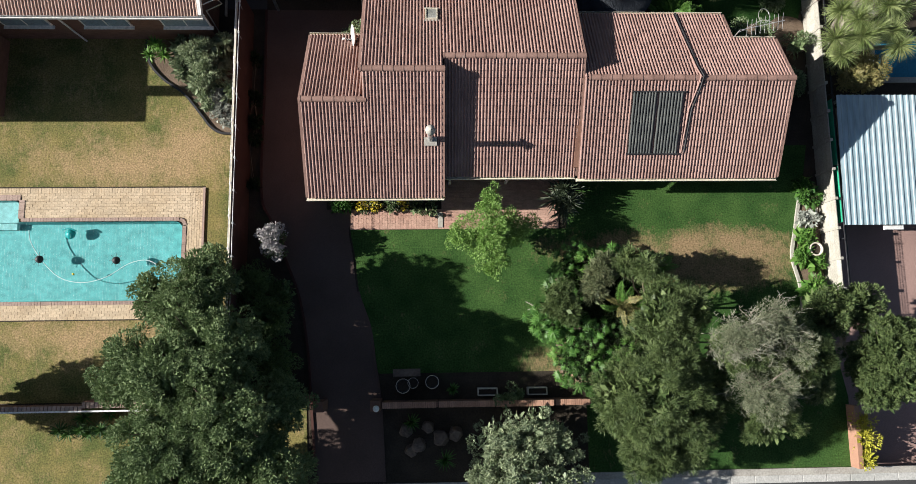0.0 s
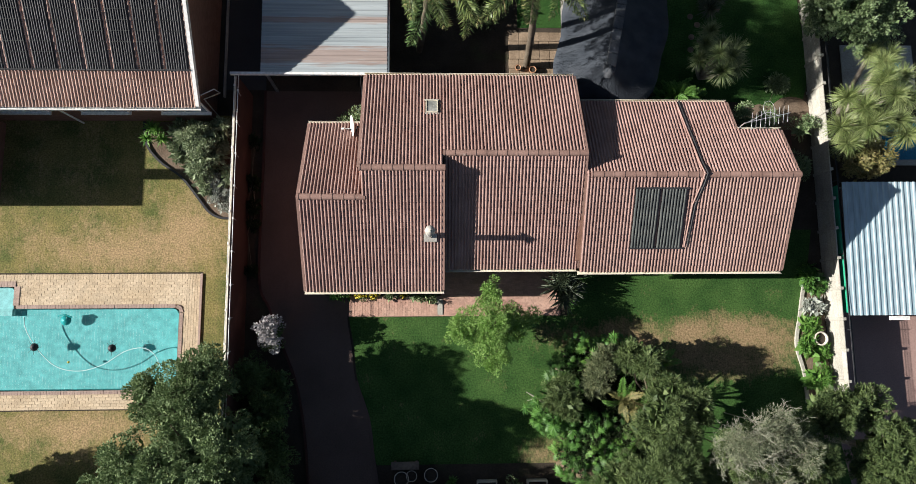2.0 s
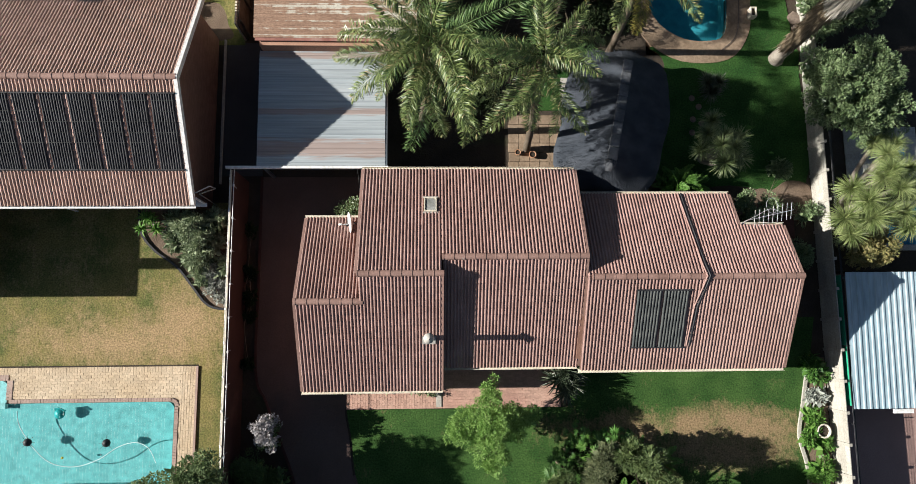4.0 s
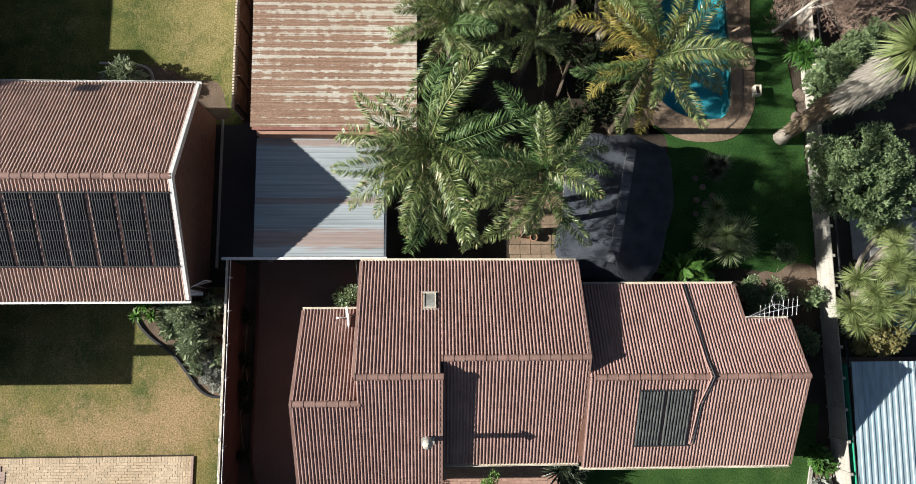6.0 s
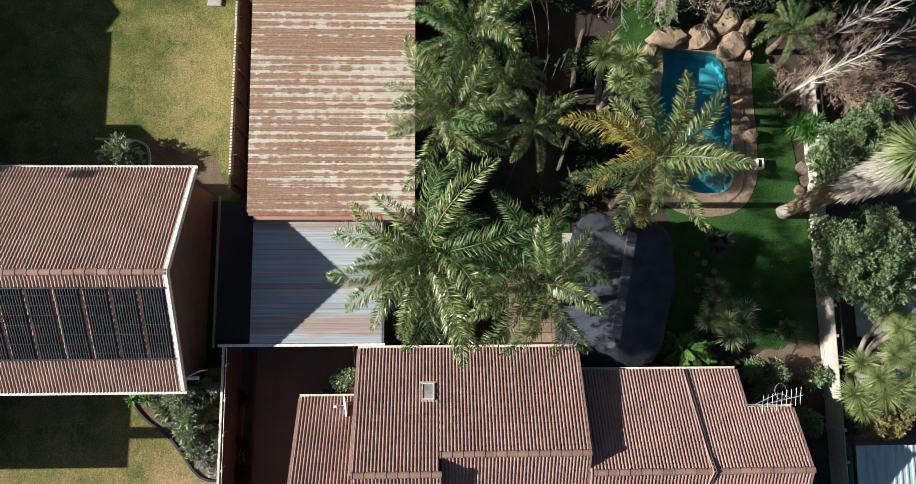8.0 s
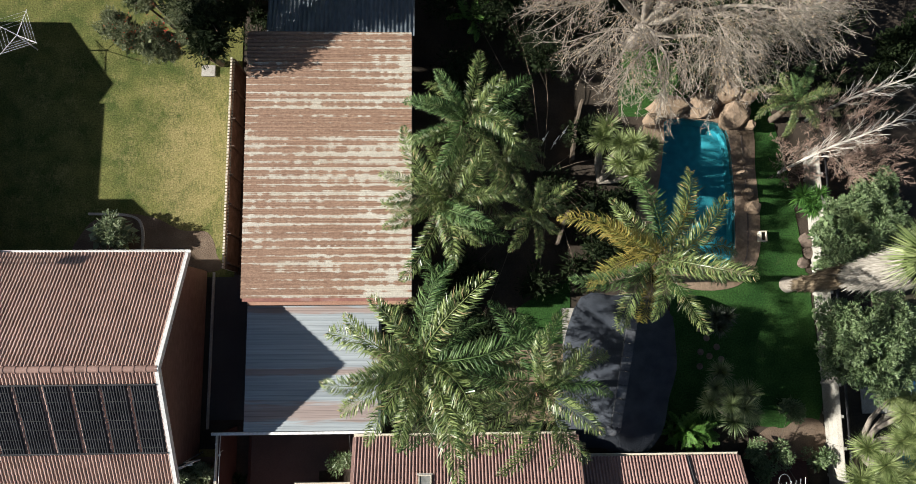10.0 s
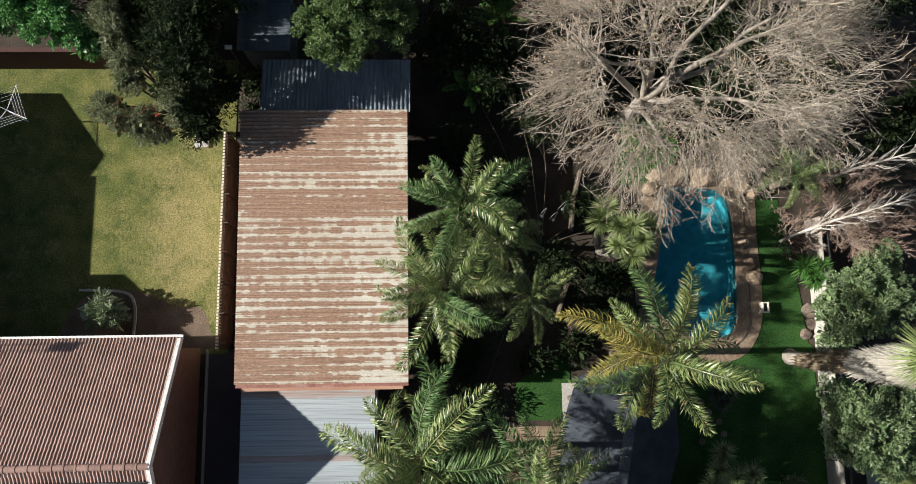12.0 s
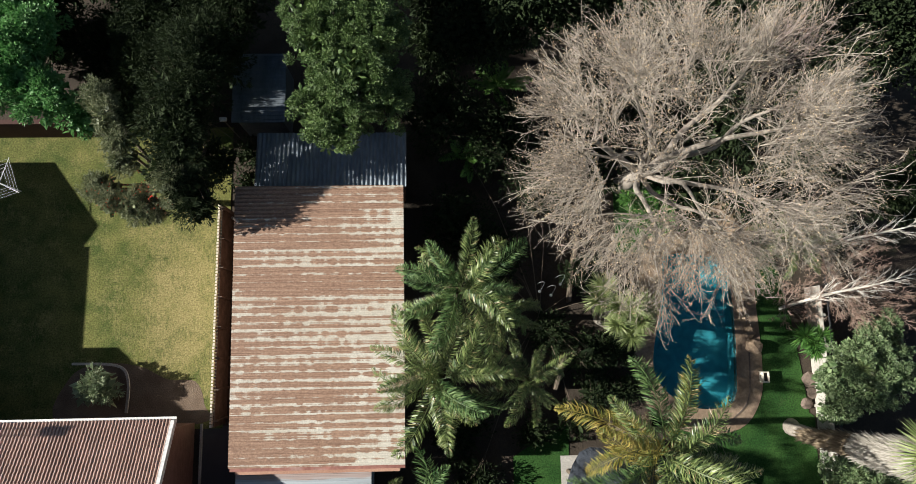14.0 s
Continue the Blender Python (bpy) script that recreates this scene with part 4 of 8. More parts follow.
body(nb, -27, -21, [(26.0, -0.03), (25.9, 2.75), (28.7, 3.64), (31.5, 2.63), (31.5, -0.03)], M_WALL)
body(nb, -27, -19.45, [(18.2, -0.03), (18.2, 3.4), (20.9, 4.88), (23.58, 3.43), (23.58, -0.03)], M_WALL)
part("chimney", boxes((-18.7, -18.2, 10.43, 10.9, 2.7, 4.05), bevel=0.02), M_WALL, nb)
part("downpipe", tube_mesh("downpipe", [(-14.9, 12.6, 2.9), (-14.8, 12.75, 2.6), (-14.8, 12.85, 0)], 0.04, 8), M_WHITE, nb)
part("downpipe", tube_mesh("downpipe", [(-8.9, 13.0, 3.0), (-8.4, 13.25, 3.0), (-8.3, 13.25, 2.6), (-9.0, 13.1, 2.3), (-9.1, 13.1, 0.0)], 0.025, 8), M_METAL, nb)
edge = -9.12
for i in range(9):
    x1 = edge - 0.958 * i
    solar_mat(x1 - 0.81, x1, 13.74, 16.13, NS, NR, 9, "black rubber pool-heating mat on roof tiles", M_BLACK, "black roof mats")


# sheet-metal sheds behind the drive
def sheet_roof(x0, x1, y0, y1, z_at, along, pitch, high, shape):
    """A ribbed sheet roof; along: the axis that the ribs follow. z_at gives the height of a place."""
    lo, hi = (y0, y1) if along == "x" else (x0, x1)
    pts, s = [], lo
    while s < hi - 1e-6:
        for f, h in shape:
            if s + f * pitch <= hi:
                pts.append((s + f * pitch, h * high))
        s += pitch
    pts.append((hi, 0.0))
    ends = [x0 + (x1 - x0) * k / 4 for k in range(5)] if along == "x" else [y0 + (y1 - y0) * k / 4 for k in range(5)]
    v = [((e, p, z_at(e, p) + h) if along == "x" else (p, e, z_at(p, e) + h)) for e in ends for p, h in pts]
    n = len(pts)
    f = [(k * n + i, (k + 1) * n + i, (k + 1) * n + i + 1, k * n + i + 1) for k in range(4) for i in range(n - 1)]
    base = len(v)
    v += [(q[0], q[1], q[2] - 0.03) for q in v]
    f += [tuple(base + i for i in q[::-1]) for q in f]
    return mesh("sheet", v, np.array(f))


ROUND = [(k / 8, 0.5 - 0.5 * math.cos(2 * math.pi * k / 8)) for k in range(8)]
RIB = [(0.0, 0), (0.55, 0), (0.62, 1), (0.88, 1), (0.95, 0)]
shed = thing("rusty_shed", "long shed with a rust-streaked cream corrugated roof", "shed", (-3.8, 24, 0))
part("roof", sheet_roof(-6.9, -0.55, 19.12, 29.45, lambda x, y: 3.16 + 0.035 * (y - 19.12), "x", 0.15, 0.035, ROUND), M_RUST, shed)
part("wall", boxes((-6.7, -0.75, 19.25, 29.3, -0.03, 3.05)), M_WALL, shed)
part("flashing", boxes((-6.85, -0.55, 19.0, 19.2, 3.1, 3.14)), M_FLASH, shed)
part("gable_brick", boxes((-6.7, -0.75, 18.87, 19.1, 2.2, 3.0)), M_WALLBRICK, shed)
part("vent_pipe", tube_mesh("vent_pipe", [(-6.75, 28.1, 3.4), (-6.75, 28.1, 4.25)], 0.05, 8), M_METAL, shed)
carport = thing("grey_carport", "carport under a pale grey ribbed sheet roof", "carport", (-4.3, 16.5, 0))
part("roof", sheet_roof(-6.82, -1.83, 14.2, 18.86, lambda x, y: 2.42 + 0.012 * (y - 14.2), "x", 0.19, 0.018, RIB), M_SHEET, carport)
part("beam", boxes((-8.0, -1.7, 14.08, 14.18, 2.32, 2.46)), M_WHITE, carport)
part("beam", boxes((-1.82, -1.74, 14.2, 18.9, 2.25, 2.42)), M_DARKSHEET, carport)
for x, y in ((-6.7, 14.3), (-1.9, 14.3), (-1.9, 18.7), (-6.7, 18.7)):
    part("post", boxes((x - 0.05, x + 0.05, y - 0.05, y + 0.05, -0.03, 2.4)), M_DARKSHEET, carport)
part("back_wall", boxes((-6.8, -1.85, 18.7, 18.84, -0.03, 2.38)), M_WALL, carport)
lean = thing("lean_to", "lean-to with a dark corrugated sheet roof", "shed", (-3.4, 30.6, 0))
part("roof", sheet_roof(-6.3, -0.45, 29.5, 31.75, lambda x, y: 3.1 - 0.1 * (y - 29.5), "y", 0.17, 0.04, ROUND), M_DARKSHEET, lean)
part("wall", boxes((-6.2, -0.6, 29.6, 31.6, -0.03, 2.8)), M_WALL, lean)
far_shed = thing("small_shed", "small shed with a dark weathered roof in shade", "shed", (-6.4, 33.9, 0))
part("roof", sheet_roof(-7.55, -5.4, 32.45, 35.4, lambda x, y: 2.2, "x", 0.17, 0.03, RIB), M_DARKSHEET, far_shed)
part("wall", boxes((-7.4, -5.55, 32.6, 35.2, -0.03, 2.15)), M_DARKSHEET, far_shed)

# carport next door to the east
east = thing("blue_carport", "carport under a pale blue ribbed sheet roof", "carport", (19, 7.2, -0.6))
part("roof", sheet_roof(17.0, 23.4, 4.48, 10.0, lambda x, y: 1.14 + 0.036 * (y - 4.48), "y", 0.26, 0.035, RIB), M_CARPORT, east)
part("gutter", boxes((18.7, 19.5, 4.28, 4.44, 1.0, 1.1)), M_WHITE, east)
for x in (17.15, 23.2):
    for y in (4.7, 9.8):
        part("post", boxes((x - 0.05, x + 0.05, y - 0.05, y + 0.05, -0.6, 1.12)), M_METAL, east)
part("shade_cloth", boxes((16.9, 16.92, 4.6, 9.9, 0.1, 1.15)), M_NETGREEN, east)

# thatched shelter
lapa = thing("thatched_shelter", "grey weathered thatched shelter with a mortar ridge", "shelter", (7.4, 16.2, 0))
LX, LY0, LY1 = 7.3, 13.15, 19.3


def thatch():
    v, f, n = [], [], 40
    for lvl in range(9):
        s = lvl / 8
        z = 1.75 + 1.35 * s - 0.12 * math.sin(math.pi * s)
        for k in range(n):
            a = 2 * math.pi * k / n
            ca, sa = math.cos(a), math.sin(a)
            q = (abs(ca) ** 4 + abs(sa) ** 4) ** -0.25
            wob = 1 + 0.025 * math.sin(5 * a + 1) + 0.02 * math.sin(9 * a)
            hx, hy = 2.15 * (1 - s) * wob + 0.05, ((LY1 - LY0) / 2) * (1 - s) * wob + 2.05 * s
            v.append((LX + hx * ca * q + 0.1 * (1 - s), (LY0 + LY1) / 2 + hy * sa * q, z))
    for lvl in range(8):
        f += [(lvl * n + k, lvl * n + (k + 1) % n, (lvl + 1) * n + (k + 1) % n, (lvl + 1) * n + k) for k in range(n)]
    base = len(v)
    v += [(q[0], q[1], q[2] - 0.2) for q in v[:n]]
    f += [(base + k, base + (k + 1) % n, (k + 1) % n, k) for k in range(n)]
    return mesh("thatch", v, np.array(f), True)


TURN = Matrix.Translation((7.4, 16.2, 0)) @ pose(0, 0, 0, 0, 0, -11.5) @ Matrix.Translation((-LX, -16.2, 0))


def strands(n, seed):
    """Loose reed ends combed down the thatch."""
    r = np.random.default_rng(seed)
    a, s = r.uniform(0, 2 * math.pi, n), r.uniform(0.0, 0.93, n)

    def place(a, s):
        ca, sa = np.cos(a), np.sin(a)
        q = (np.abs(ca) ** 4 + np.abs(sa) ** 4) ** -0.25
        wob = 1 + 0.025 * np.sin(5 * a + 1) + 0.02 * np.sin(9 * a)
        hx, hy = 2.15 * (1 - s) * wob + 0.05, (LY1 - LY0) / 2 * (1 - s) * wob + 2.05 * s
        return np.stack((LX + hx * ca * q + 0.1 * (1 - s), (LY0 + LY1) / 2 + hy * sa * q, 1.77 + 1.35 * s - 0.12 * np.sin(math.pi * s)), 1)
    top, low = place(a, np.minimum(s + 0.1, 0.98)), place(a, s)
    d = unit(low - top + r.normal(size=(n, 3)) * 0.02)
    w = unit(np.cross(d, np.array([0, 0, 1.0])))
    v, f = quads(top + r.uniform(0, 0.03, (n, 1)) * np.array([0, 0, 1]), d, w, np.cross(w, d), r.uniform(0.2, 0.4, n), r.uniform(0.01, 0.02, n))
    return mesh("loose_reed", v, f)


part("thatch", thatch(), M_THATCH, lapa, at=TURN)
tagged(part("loose_reed", strands(5000, 3), M_THATCH, lapa), kind="stuff").matrix_basis = TURN
for k in range(8):
    y = 14.25 + k * 0.52
    part("ridge_cap", boxes((LX - 0.2, LX + 0.2, y, y + 0.515, 2.98, 3.1 + 0.01 * (k % 2)), bevel=0.05), M_CAP, lapa, at=TURN)
part("ridge_end", lathe("ridge_end", [(0.34, -0.32), (0.24, -0.08), (0.1, 0.04), (0.0, 0.06)], 10), M_CAP, lapa, at=TURN @ pose(LX, 14.2, 3.0))
for x, y in ((6.0, 14.2), (8.7, 14.2), (6.0, 18.2), (8.7, 18.2)):
    part("pole", tube_mesh("pole", [(x, y, -0.03), (x, y, 1.8)], 0.09, 10), M_BARK, lapa)
tagged(part("shelter_floor", boxes((5.7, 9.0, 13.7, 18.8, -0.03, 0.006)), M_GREYCONC), "concrete floor under the thatch", "floor", kind="structure")


# ---- pools ----
def basin(poly, depth):
    bm = bmesh.new()
    top = [bm.verts.new((q[0], q[1], -0.02)) for q in poly]
    low = [bm.verts.new((q[0], q[1], -depth)) for q in poly]
    bm.faces.new(low)
    for i in range(len(poly)):
        j = (i + 1) % len(poly)
        bm.faces.new((top[i], top[j], low[j], low[i]))
    return bm


def arc(cx, cy, r, a0, a1, n=6):
    return [(cx + r * math.cos(radians(a0 + (a1 - a0) * k / n)), cy + r * math.sin(radians(a0 + (a1 - a0) * k / n))) for k in range(n + 1)]


pool = thing("swimming_pool", "rectangular swimming pool of clear turquoise water", "swimming pool", (-14, 3.4, 0))
pool_poly = [(-23.9, 1.74), *arc(-10.75, 2.04, 0.3, -90, 0), *arc(-10.75, 4.7, 0.3, 0, 90), (-17.1, 5.0), *arc(-17.35, 5.65, 0.25, 0, 90), (-23.9, 5.9)]
part("basin", basin(pool_poly, 0.68), M_PLASTER, pool)
part("water", slab(pool_poly, -0.14, -0.11), M_WATER, pool).visible_shadow = False
part("step", boxes((-23.8, -17.15, 5.02, 5.88, -0.66, -0.25), (-23.8, -17.4, 4.75, 5.02, -0.66, -0.45)), M_STEP, pool, "pale plaster steps")

BRICK_MESH = {}


def brick_mesh(kind):
    if kind not in BRICK_MESH:
        bm = box(bmesh.new(), 0, 1, 0, 1, 0, 1)
        bmesh.ops.translate(bm, verts=bm.verts, vec=(-0.5, -0.5, -1))
        for v in bm.verts:
            if v.co.z > -0.5:
                v.co.x *= 0.985
                v.co.y *= 0.97
        me = bpy.data.meshes.new(kind)
        bm.to_mesh(me)
        bm.free()
        BRICK_MESH[kind] = me
    return BRICK_MESH[kind]


def lay(poses, name, owner, material, loose_if):
    """Bricks at (x, y, turn, length, width): those that pass loose_if are pieces, the rest one joined mesh."""
    me = brick_mesh(name)
    v = np.array([q.co[:] for q in me.vertices])
    f = np.array([p.vertices[:] for p in me.polygons])
    rest = []
    r2 = random.Random(5)
    for x, y, turn, ln_, wd, z in poses:
        m = pose(x, y, z + r2.uniform(-0.004, 0.004), r2.uniform(-0.8, 0.8), r2.uniform(-0.8, 0.8), turn + r2.uniform(-0.8, 0.8)) @ Matrix.Diagonal((ln_ - 0.006, wd - 0.005, 0.06, 1))
        if loose_if(x, y):
            part(name, me, material, owner, at=m)
        else:
            rest.append(m)
    if rest:
        vv, ff = replicate(v, f, rest)
        tagged(part(name + "s", mesh(name + "s", vv, ff), material, owner), kind="stuff")


def bond(x0, x1, y0, y1, along, ln_=0.222, wd=0.11, z=0.03):
    out = []
    a0, a1, b0, b1 = (x0, x1, y0, y1) if along == "x" else (y0, y1, x0, x1)
    rows = max(1, round((b1 - b0) / wd))
    wd2 = (b1 - b0) / rows
    for r in range(rows):
        a = a0 - (ln_ / 2 if r % 2 else 0)
        while a < a1 - 0.02:
            s, e = max(a, a0), min(a + ln_, a1)
            if e - s > 0.04:
                c, d = (s + e) / 2, b0 + wd2 * (r + 0.5)
                out.append((c, d, 0, e - s, wd2, z) if along == "x" else (d, c, 90, e - s, wd2, z))
            a += ln_
    return out


# ---- walls and fences ----
def wall_run(name, label, x0, x1, y0, y1, z1, material, category="wall", z0=-0.05):
    return tagged(part(name, boxes((x0, x1, y0, y1, z0, z1), bevel=0.008), material), label, category, kind="structure")


wall_run("wall_west", "red-brown plastered boundary wall", -7.87, -7.75, -2.4, 14.1, 2.12, M_REDWALL)
tagged(part("trim", boxes((-7.9, -7.83, -2.4, 14.1, 2.122, 2.17)), M_CREAM), "cream capping strip along the boundary wall", "coping", kind="structure")
fence_w = thing("electric_fence", "white electric fence on steel brackets along the wall top", "fence", (-7.95, 6, 1.55))
for i in range(13):
    y = -1.8 + 1.27 * i
    br = part("bracket", tube_mesh("bracket", [(-7.9, y, 1.2), (-7.86, y, 1.62), (-7.78, y - 0.05, 2.0)], 0.014, 5), M_METAL, fence_w)
    part("insulator", boxes((-7.82, -7.75, y - 0.09, y - 0.01, 1.92, 1.99), bevel=0.012), M_WHITE, br)
    part("insulator", boxes((-8.06, -7.99, y + 0.25, y + 0.33, 1.6, 1.67), bevel=0.012), M_WHITE, br)
for dx, z in ((-7.785, 1.955), (-8.03, 1.66)):
    part("wire", tube_mesh("wire", [(dx, -2.4, z), (dx, 14.1, z)], 0.013, 5), M_WHITE, fence_w)

fence_w.matrix_basis = Matrix.Translation((0.15, 0, 0.57)) @ fence_w.matrix_basis

fence_n = thing("slatted_fence", "brown wall with a row of pale vertical slats", "fence", (-8.05, 25, 0))
part("panel", boxes((-8.03, -7.98, 20.4, 29.2, -0.03, 1.5)), M_BARK, fence_n)
slat = boxes((-0.05, 0.03, -0.045, 0.045, 0, 1.62))
slat_mesh = bpy.data.meshes.new("slat")
slat.to_mesh(slat_mesh)
slat.free()
for i in range(68):
    part("slat", slat_mesh, M_CREAM, fence_n, at=pose(-8.08, 20.45 + 0.13 * i, random.uniform(-0.02, 0.02)))
for i in range(8):
    part("post", boxes((-7.97, -7.87, 20.6 + 1.2 * i, 20.68 + 1.2 * i, -0.03, 1.5)), M_BARK, fence_n)

# precast wall to the east: bays of planks between posts
wall_e = tagged(new("wall_east"), "cream precast concrete wall of stacked panels", "wall", kind="structure")
part("core", boxes((16.655, 16.675, 0.5, 24.4, -0.05, 1.1)), M_CONC, wall_e)
bm = boxes((0.0, 0.05, 0.02, 1.23, 0, 0.27), bevel=0.015)
plank_mesh = bpy.data.meshes.new("panel")
bm.to_mesh(plank_mesh)
bm.free()
for i in range(20):
    y = 0.6 + 1.25 * i
    part("post", boxes((16.6, 16.74, y - 0.07, y + 0.05, -0.05, 1.26), bevel=0.01), M_CONC, wall_e)
    for k in range(4):
        part("panel", plank_mesh, M_CONC, wall_e, at=pose(16.64, y, 0.3 * k - 0.0))
fence_e = thing("wire_fence", "dark strands of a wire fence beyond the wall", "fence", (17.1, 8, 0.6))
for k in range(7):
    x, z = 16.86 + 0.07 * k, 1.5 - 0.09 * k
    part("wire", tube_mesh("wire", [(x, 0.4, z - 0.25), (x, 26, z - 0.25)], 0.011, 4), M_BLACK, fence_e)
for i in range(9):
    part("post", tube_mesh("post", [(16.78, 0.8 + 3.1 * i, 0.2), (16.86, 0.8 + 3.1 * i, 1.3), (17.32, 0.8 + 3.1 * i, 0.7)], 0.02, 5), M_BLACK, fence_e)

edging = tagged(new("bed_edging"), "curved cream brick edging of the flower bed", "edging", kind="structure")
part("kerb_strip", band(bed_line, 0.13, -0.04, 0.09), M_CONC, edging)
tagged(part("bed_east", slab([*[(q[0], q[1]) for q in bed_line], (16.6, 0.9), (16.6, 6.5)], -0.04, 0.012), M_BED), "bare flower-bed soil beside the wall", "flower bed", kind="structure")
nb_line = smooth_line([(-12.25, 12.9), (-12.1, 11.9), (-11.5, 11.15), (-10.6, 10.5), (-9.9, 9.65), (-9.4, 9.02), (-8.9, 8.75), (-8.2, 8.75)], 5)
tagged(part("bed_neighbour", slab([*[(q[0], q[1]) for q in nb_line], (-8.1, 12.9)], -0.04, 0.016), M_BED), "flower bed in the corner of the lawn", "flower bed", kind="structure")
tagged(part("bed_neighbour_edging", band(nb_line, 0.09, -0.04, 0.1), M_BLACK), "dark edging strip of the bed", "edging", kind="structure")
tagged(part("bed_house", boxes((-4.5, 0.1, 5.45, 5.95, -0.04, 0.014)), M_SOIL), "narrow flower bed under the eave", "flower bed", kind="structure")
tagged(part("drive_edging_west", band([(q[0] - 0.05, q[1]) for q in dw], 0.1, -0.04, 0.07), M_REDWALL), "low red edging of the driveway", "edging", kind="structure")
tagged(part("drive_edging_east", band([(q[0] + 0.05, q[1]) for q in de if q[1] < 2.2], 0.09, -0.04, 0.04), M_DRIVE), "brick edging of the driveway", "edging", kind="structure")

# street walls to the south
wall_s = tagged(new("wall_south"), "low brick garden wall with brick-on-edge coping", "wall", kind="structure")
for x0, x1, h in ((-2.1, 0.1, 1.02), (0.12, 2.35, 0.96), (2.37, 4.75, 1.04), (4.77, 6.2, 0.9)):
    part("wall_section", boxes((x0, x1, -2.62, -2.42, -0.05, h - 0.08)), M_WALL, wall_s)
    n = int((x1 - x0) / 0.085)
    v, f = replicate(np.array([q.co[:] for q in brick_mesh("coping_brick").vertices]), np.array([p.vertices[:] for p in brick_mesh("coping_brick").polygons]),
                     [pose(x0 + 0.0425 + 0.085 * i, -2.52, h + random.uniform(-0.006, 0.006), 0, 0, random.uniform(-2, 2)) @ Matrix.Diagonal((0.074, 0.24, 0.09, 1)) for i in range(n)])
    tagged(part("coping_bricks", mesh("coping_bricks", v, f), M_WALLBRICK, wall_s), kind="stuff")
for x in (-4.55, -2.35):
    part("gate_pier", boxes((x - 0.2, x + 0.2, -2.72, -2.32, -0.05, 1.15), bevel=0.01), M_WALL, wall_s)
wall_sw = tagged(new("wall_southwest"), "brick street wall with a thin white rail", "wall", kind="structure")
part("wall_section", boxes((-24, -13.6, -2.5, -2.36, -0.05, 1.05)), M_WALL, wall_sw)
part("wall_section", boxes((-13.5, -4.9, -2.4, -2.15, -0.05, 1.1)), M_WALL, wall_sw)
part("rail", boxes((-24, -7.0, -2.56, -2.5, 1.06, 1.11)), M_WHITE, wall_sw)
v, f = replicate(np.array([q.co[:] for q in brick_mesh("coping_brick").vertices]), np.array([p.vertices[:] for p in brick_mesh("coping_brick").polygons]),
                 [pose(-24 + 0.16 * i, -2.3 if i > 65 else -2.43, 1.16 if i > 65 else 1.1, 0, 0, random.uniform(-2, 2)) @ Matrix.Diagonal((0.13, 0.22, 0.07, 1)) for i in range(118)])
tagged(part("coping_bricks", mesh("coping_bricks", v, f), M_COPING, wall_sw), kind="stuff")
globe = thing("gate_lamp", "white globe lamp on the gate pier", "lamp", (-2.35, -2.75, 1.15))
part("globe", lathe("globe", [(0.001, 0.0), (0.07, 0.02), (0.12, 0.09), (0.13, 0.14), (0.11, 0.21), (0.05, 0.255), (0.001, 0.26)], 14), M_WHITE, globe, at=pose(-2.3, -2.6, 1.18))
part("collar", lathe("collar", [(0.06, 0.0), (0.06, 0.05), (0.04, 0.05)], 10), M_BLACK, globe, at=pose(-2.3, -2.6, 1.15))
wall_run("wall_yellow_bed", "low brick wall beside the street bed", 17.05, 17.25, -5.4, -2.9, 0.55, M_WALLBRICK)
wall_run("wall_north_west", "tall orange-brown wall across the back lawn", -30, -13.2, 32.6, 32.8, 1.7, M_REDWALL)
wall_run("wall_gable_kerb", "thin concrete edge beside the gable", -8.98, -8.9, 14.0, 20.4, 0.12, M_GREYCONC)
wall_run("planter_wall", "red plastered garden box beside the house", 13.9, 15.5, 9.4, 12.5, 0.45, M_REDWALL)
tagged(part("bare_bed", slab(smooth_line([(13.2, 12.5), (16.55, 12.5), (16.55, 13.9), (15.6, 14.15), (14.9, 13.75), (14.3, 13.8), (13.7, 13.35)], 4, True), -0.04, 0.011), M_BED), "strip of bare brown soil", "flower bed", kind="structure")

# ---- kidney pool among rocks ----
pool_b = thing("garden_pool", "deep blue freeform pool with a stone surround", "swimming pool", (11.8, 23.5, 0))
kid = smooth_line([(10.6, 27.1, 0), (12.0, 27.1, 0), (13.25, 26.7, 0), (13.45, 24.6, 0), (13.42, 22.6, 0), (13.2, 20.9, 0), (12.3, 20.55, 0), (11.2, 20.7, 0), (10.2, 21.4, 0), (9.8, 22.5, 0), (10.2, 24.6, 0), (10.45, 26.2, 0)], 4, True)
part("basin", basin(kid, 0.95), M_PLASTER_B, pool_b)
part("water", slab(kid, -0.16, -0.12), M_WATER_B, pool_b).visible_shadow = False


def surround(inner, outer, z0, z1):
    bm = bmesh.new()
    a = [bm.verts.new((q[0], q[1], z1)) for q in inner]
    b = [bm.verts.new((q[0], q[1], z1 - 0.03)) for q in outer]
    c = [bm.verts.new((q[0], q[1], z0)) for q in inner]
    d = [bm.verts.new((q[0], q[1], z0)) for q in outer]
    n = len(inner)
    for i in range(n):
        j = (i + 1) % n
        bm.faces.new((a[i], a[j], b[j], b[i])), bm.faces.new((a[i], c[i], c[j], a[j])), bm.faces.new((b[i], b[j], d[j], d[i]))
    bmesh.ops.recalc_face_normals(bm, faces=bm.faces)
    return bm


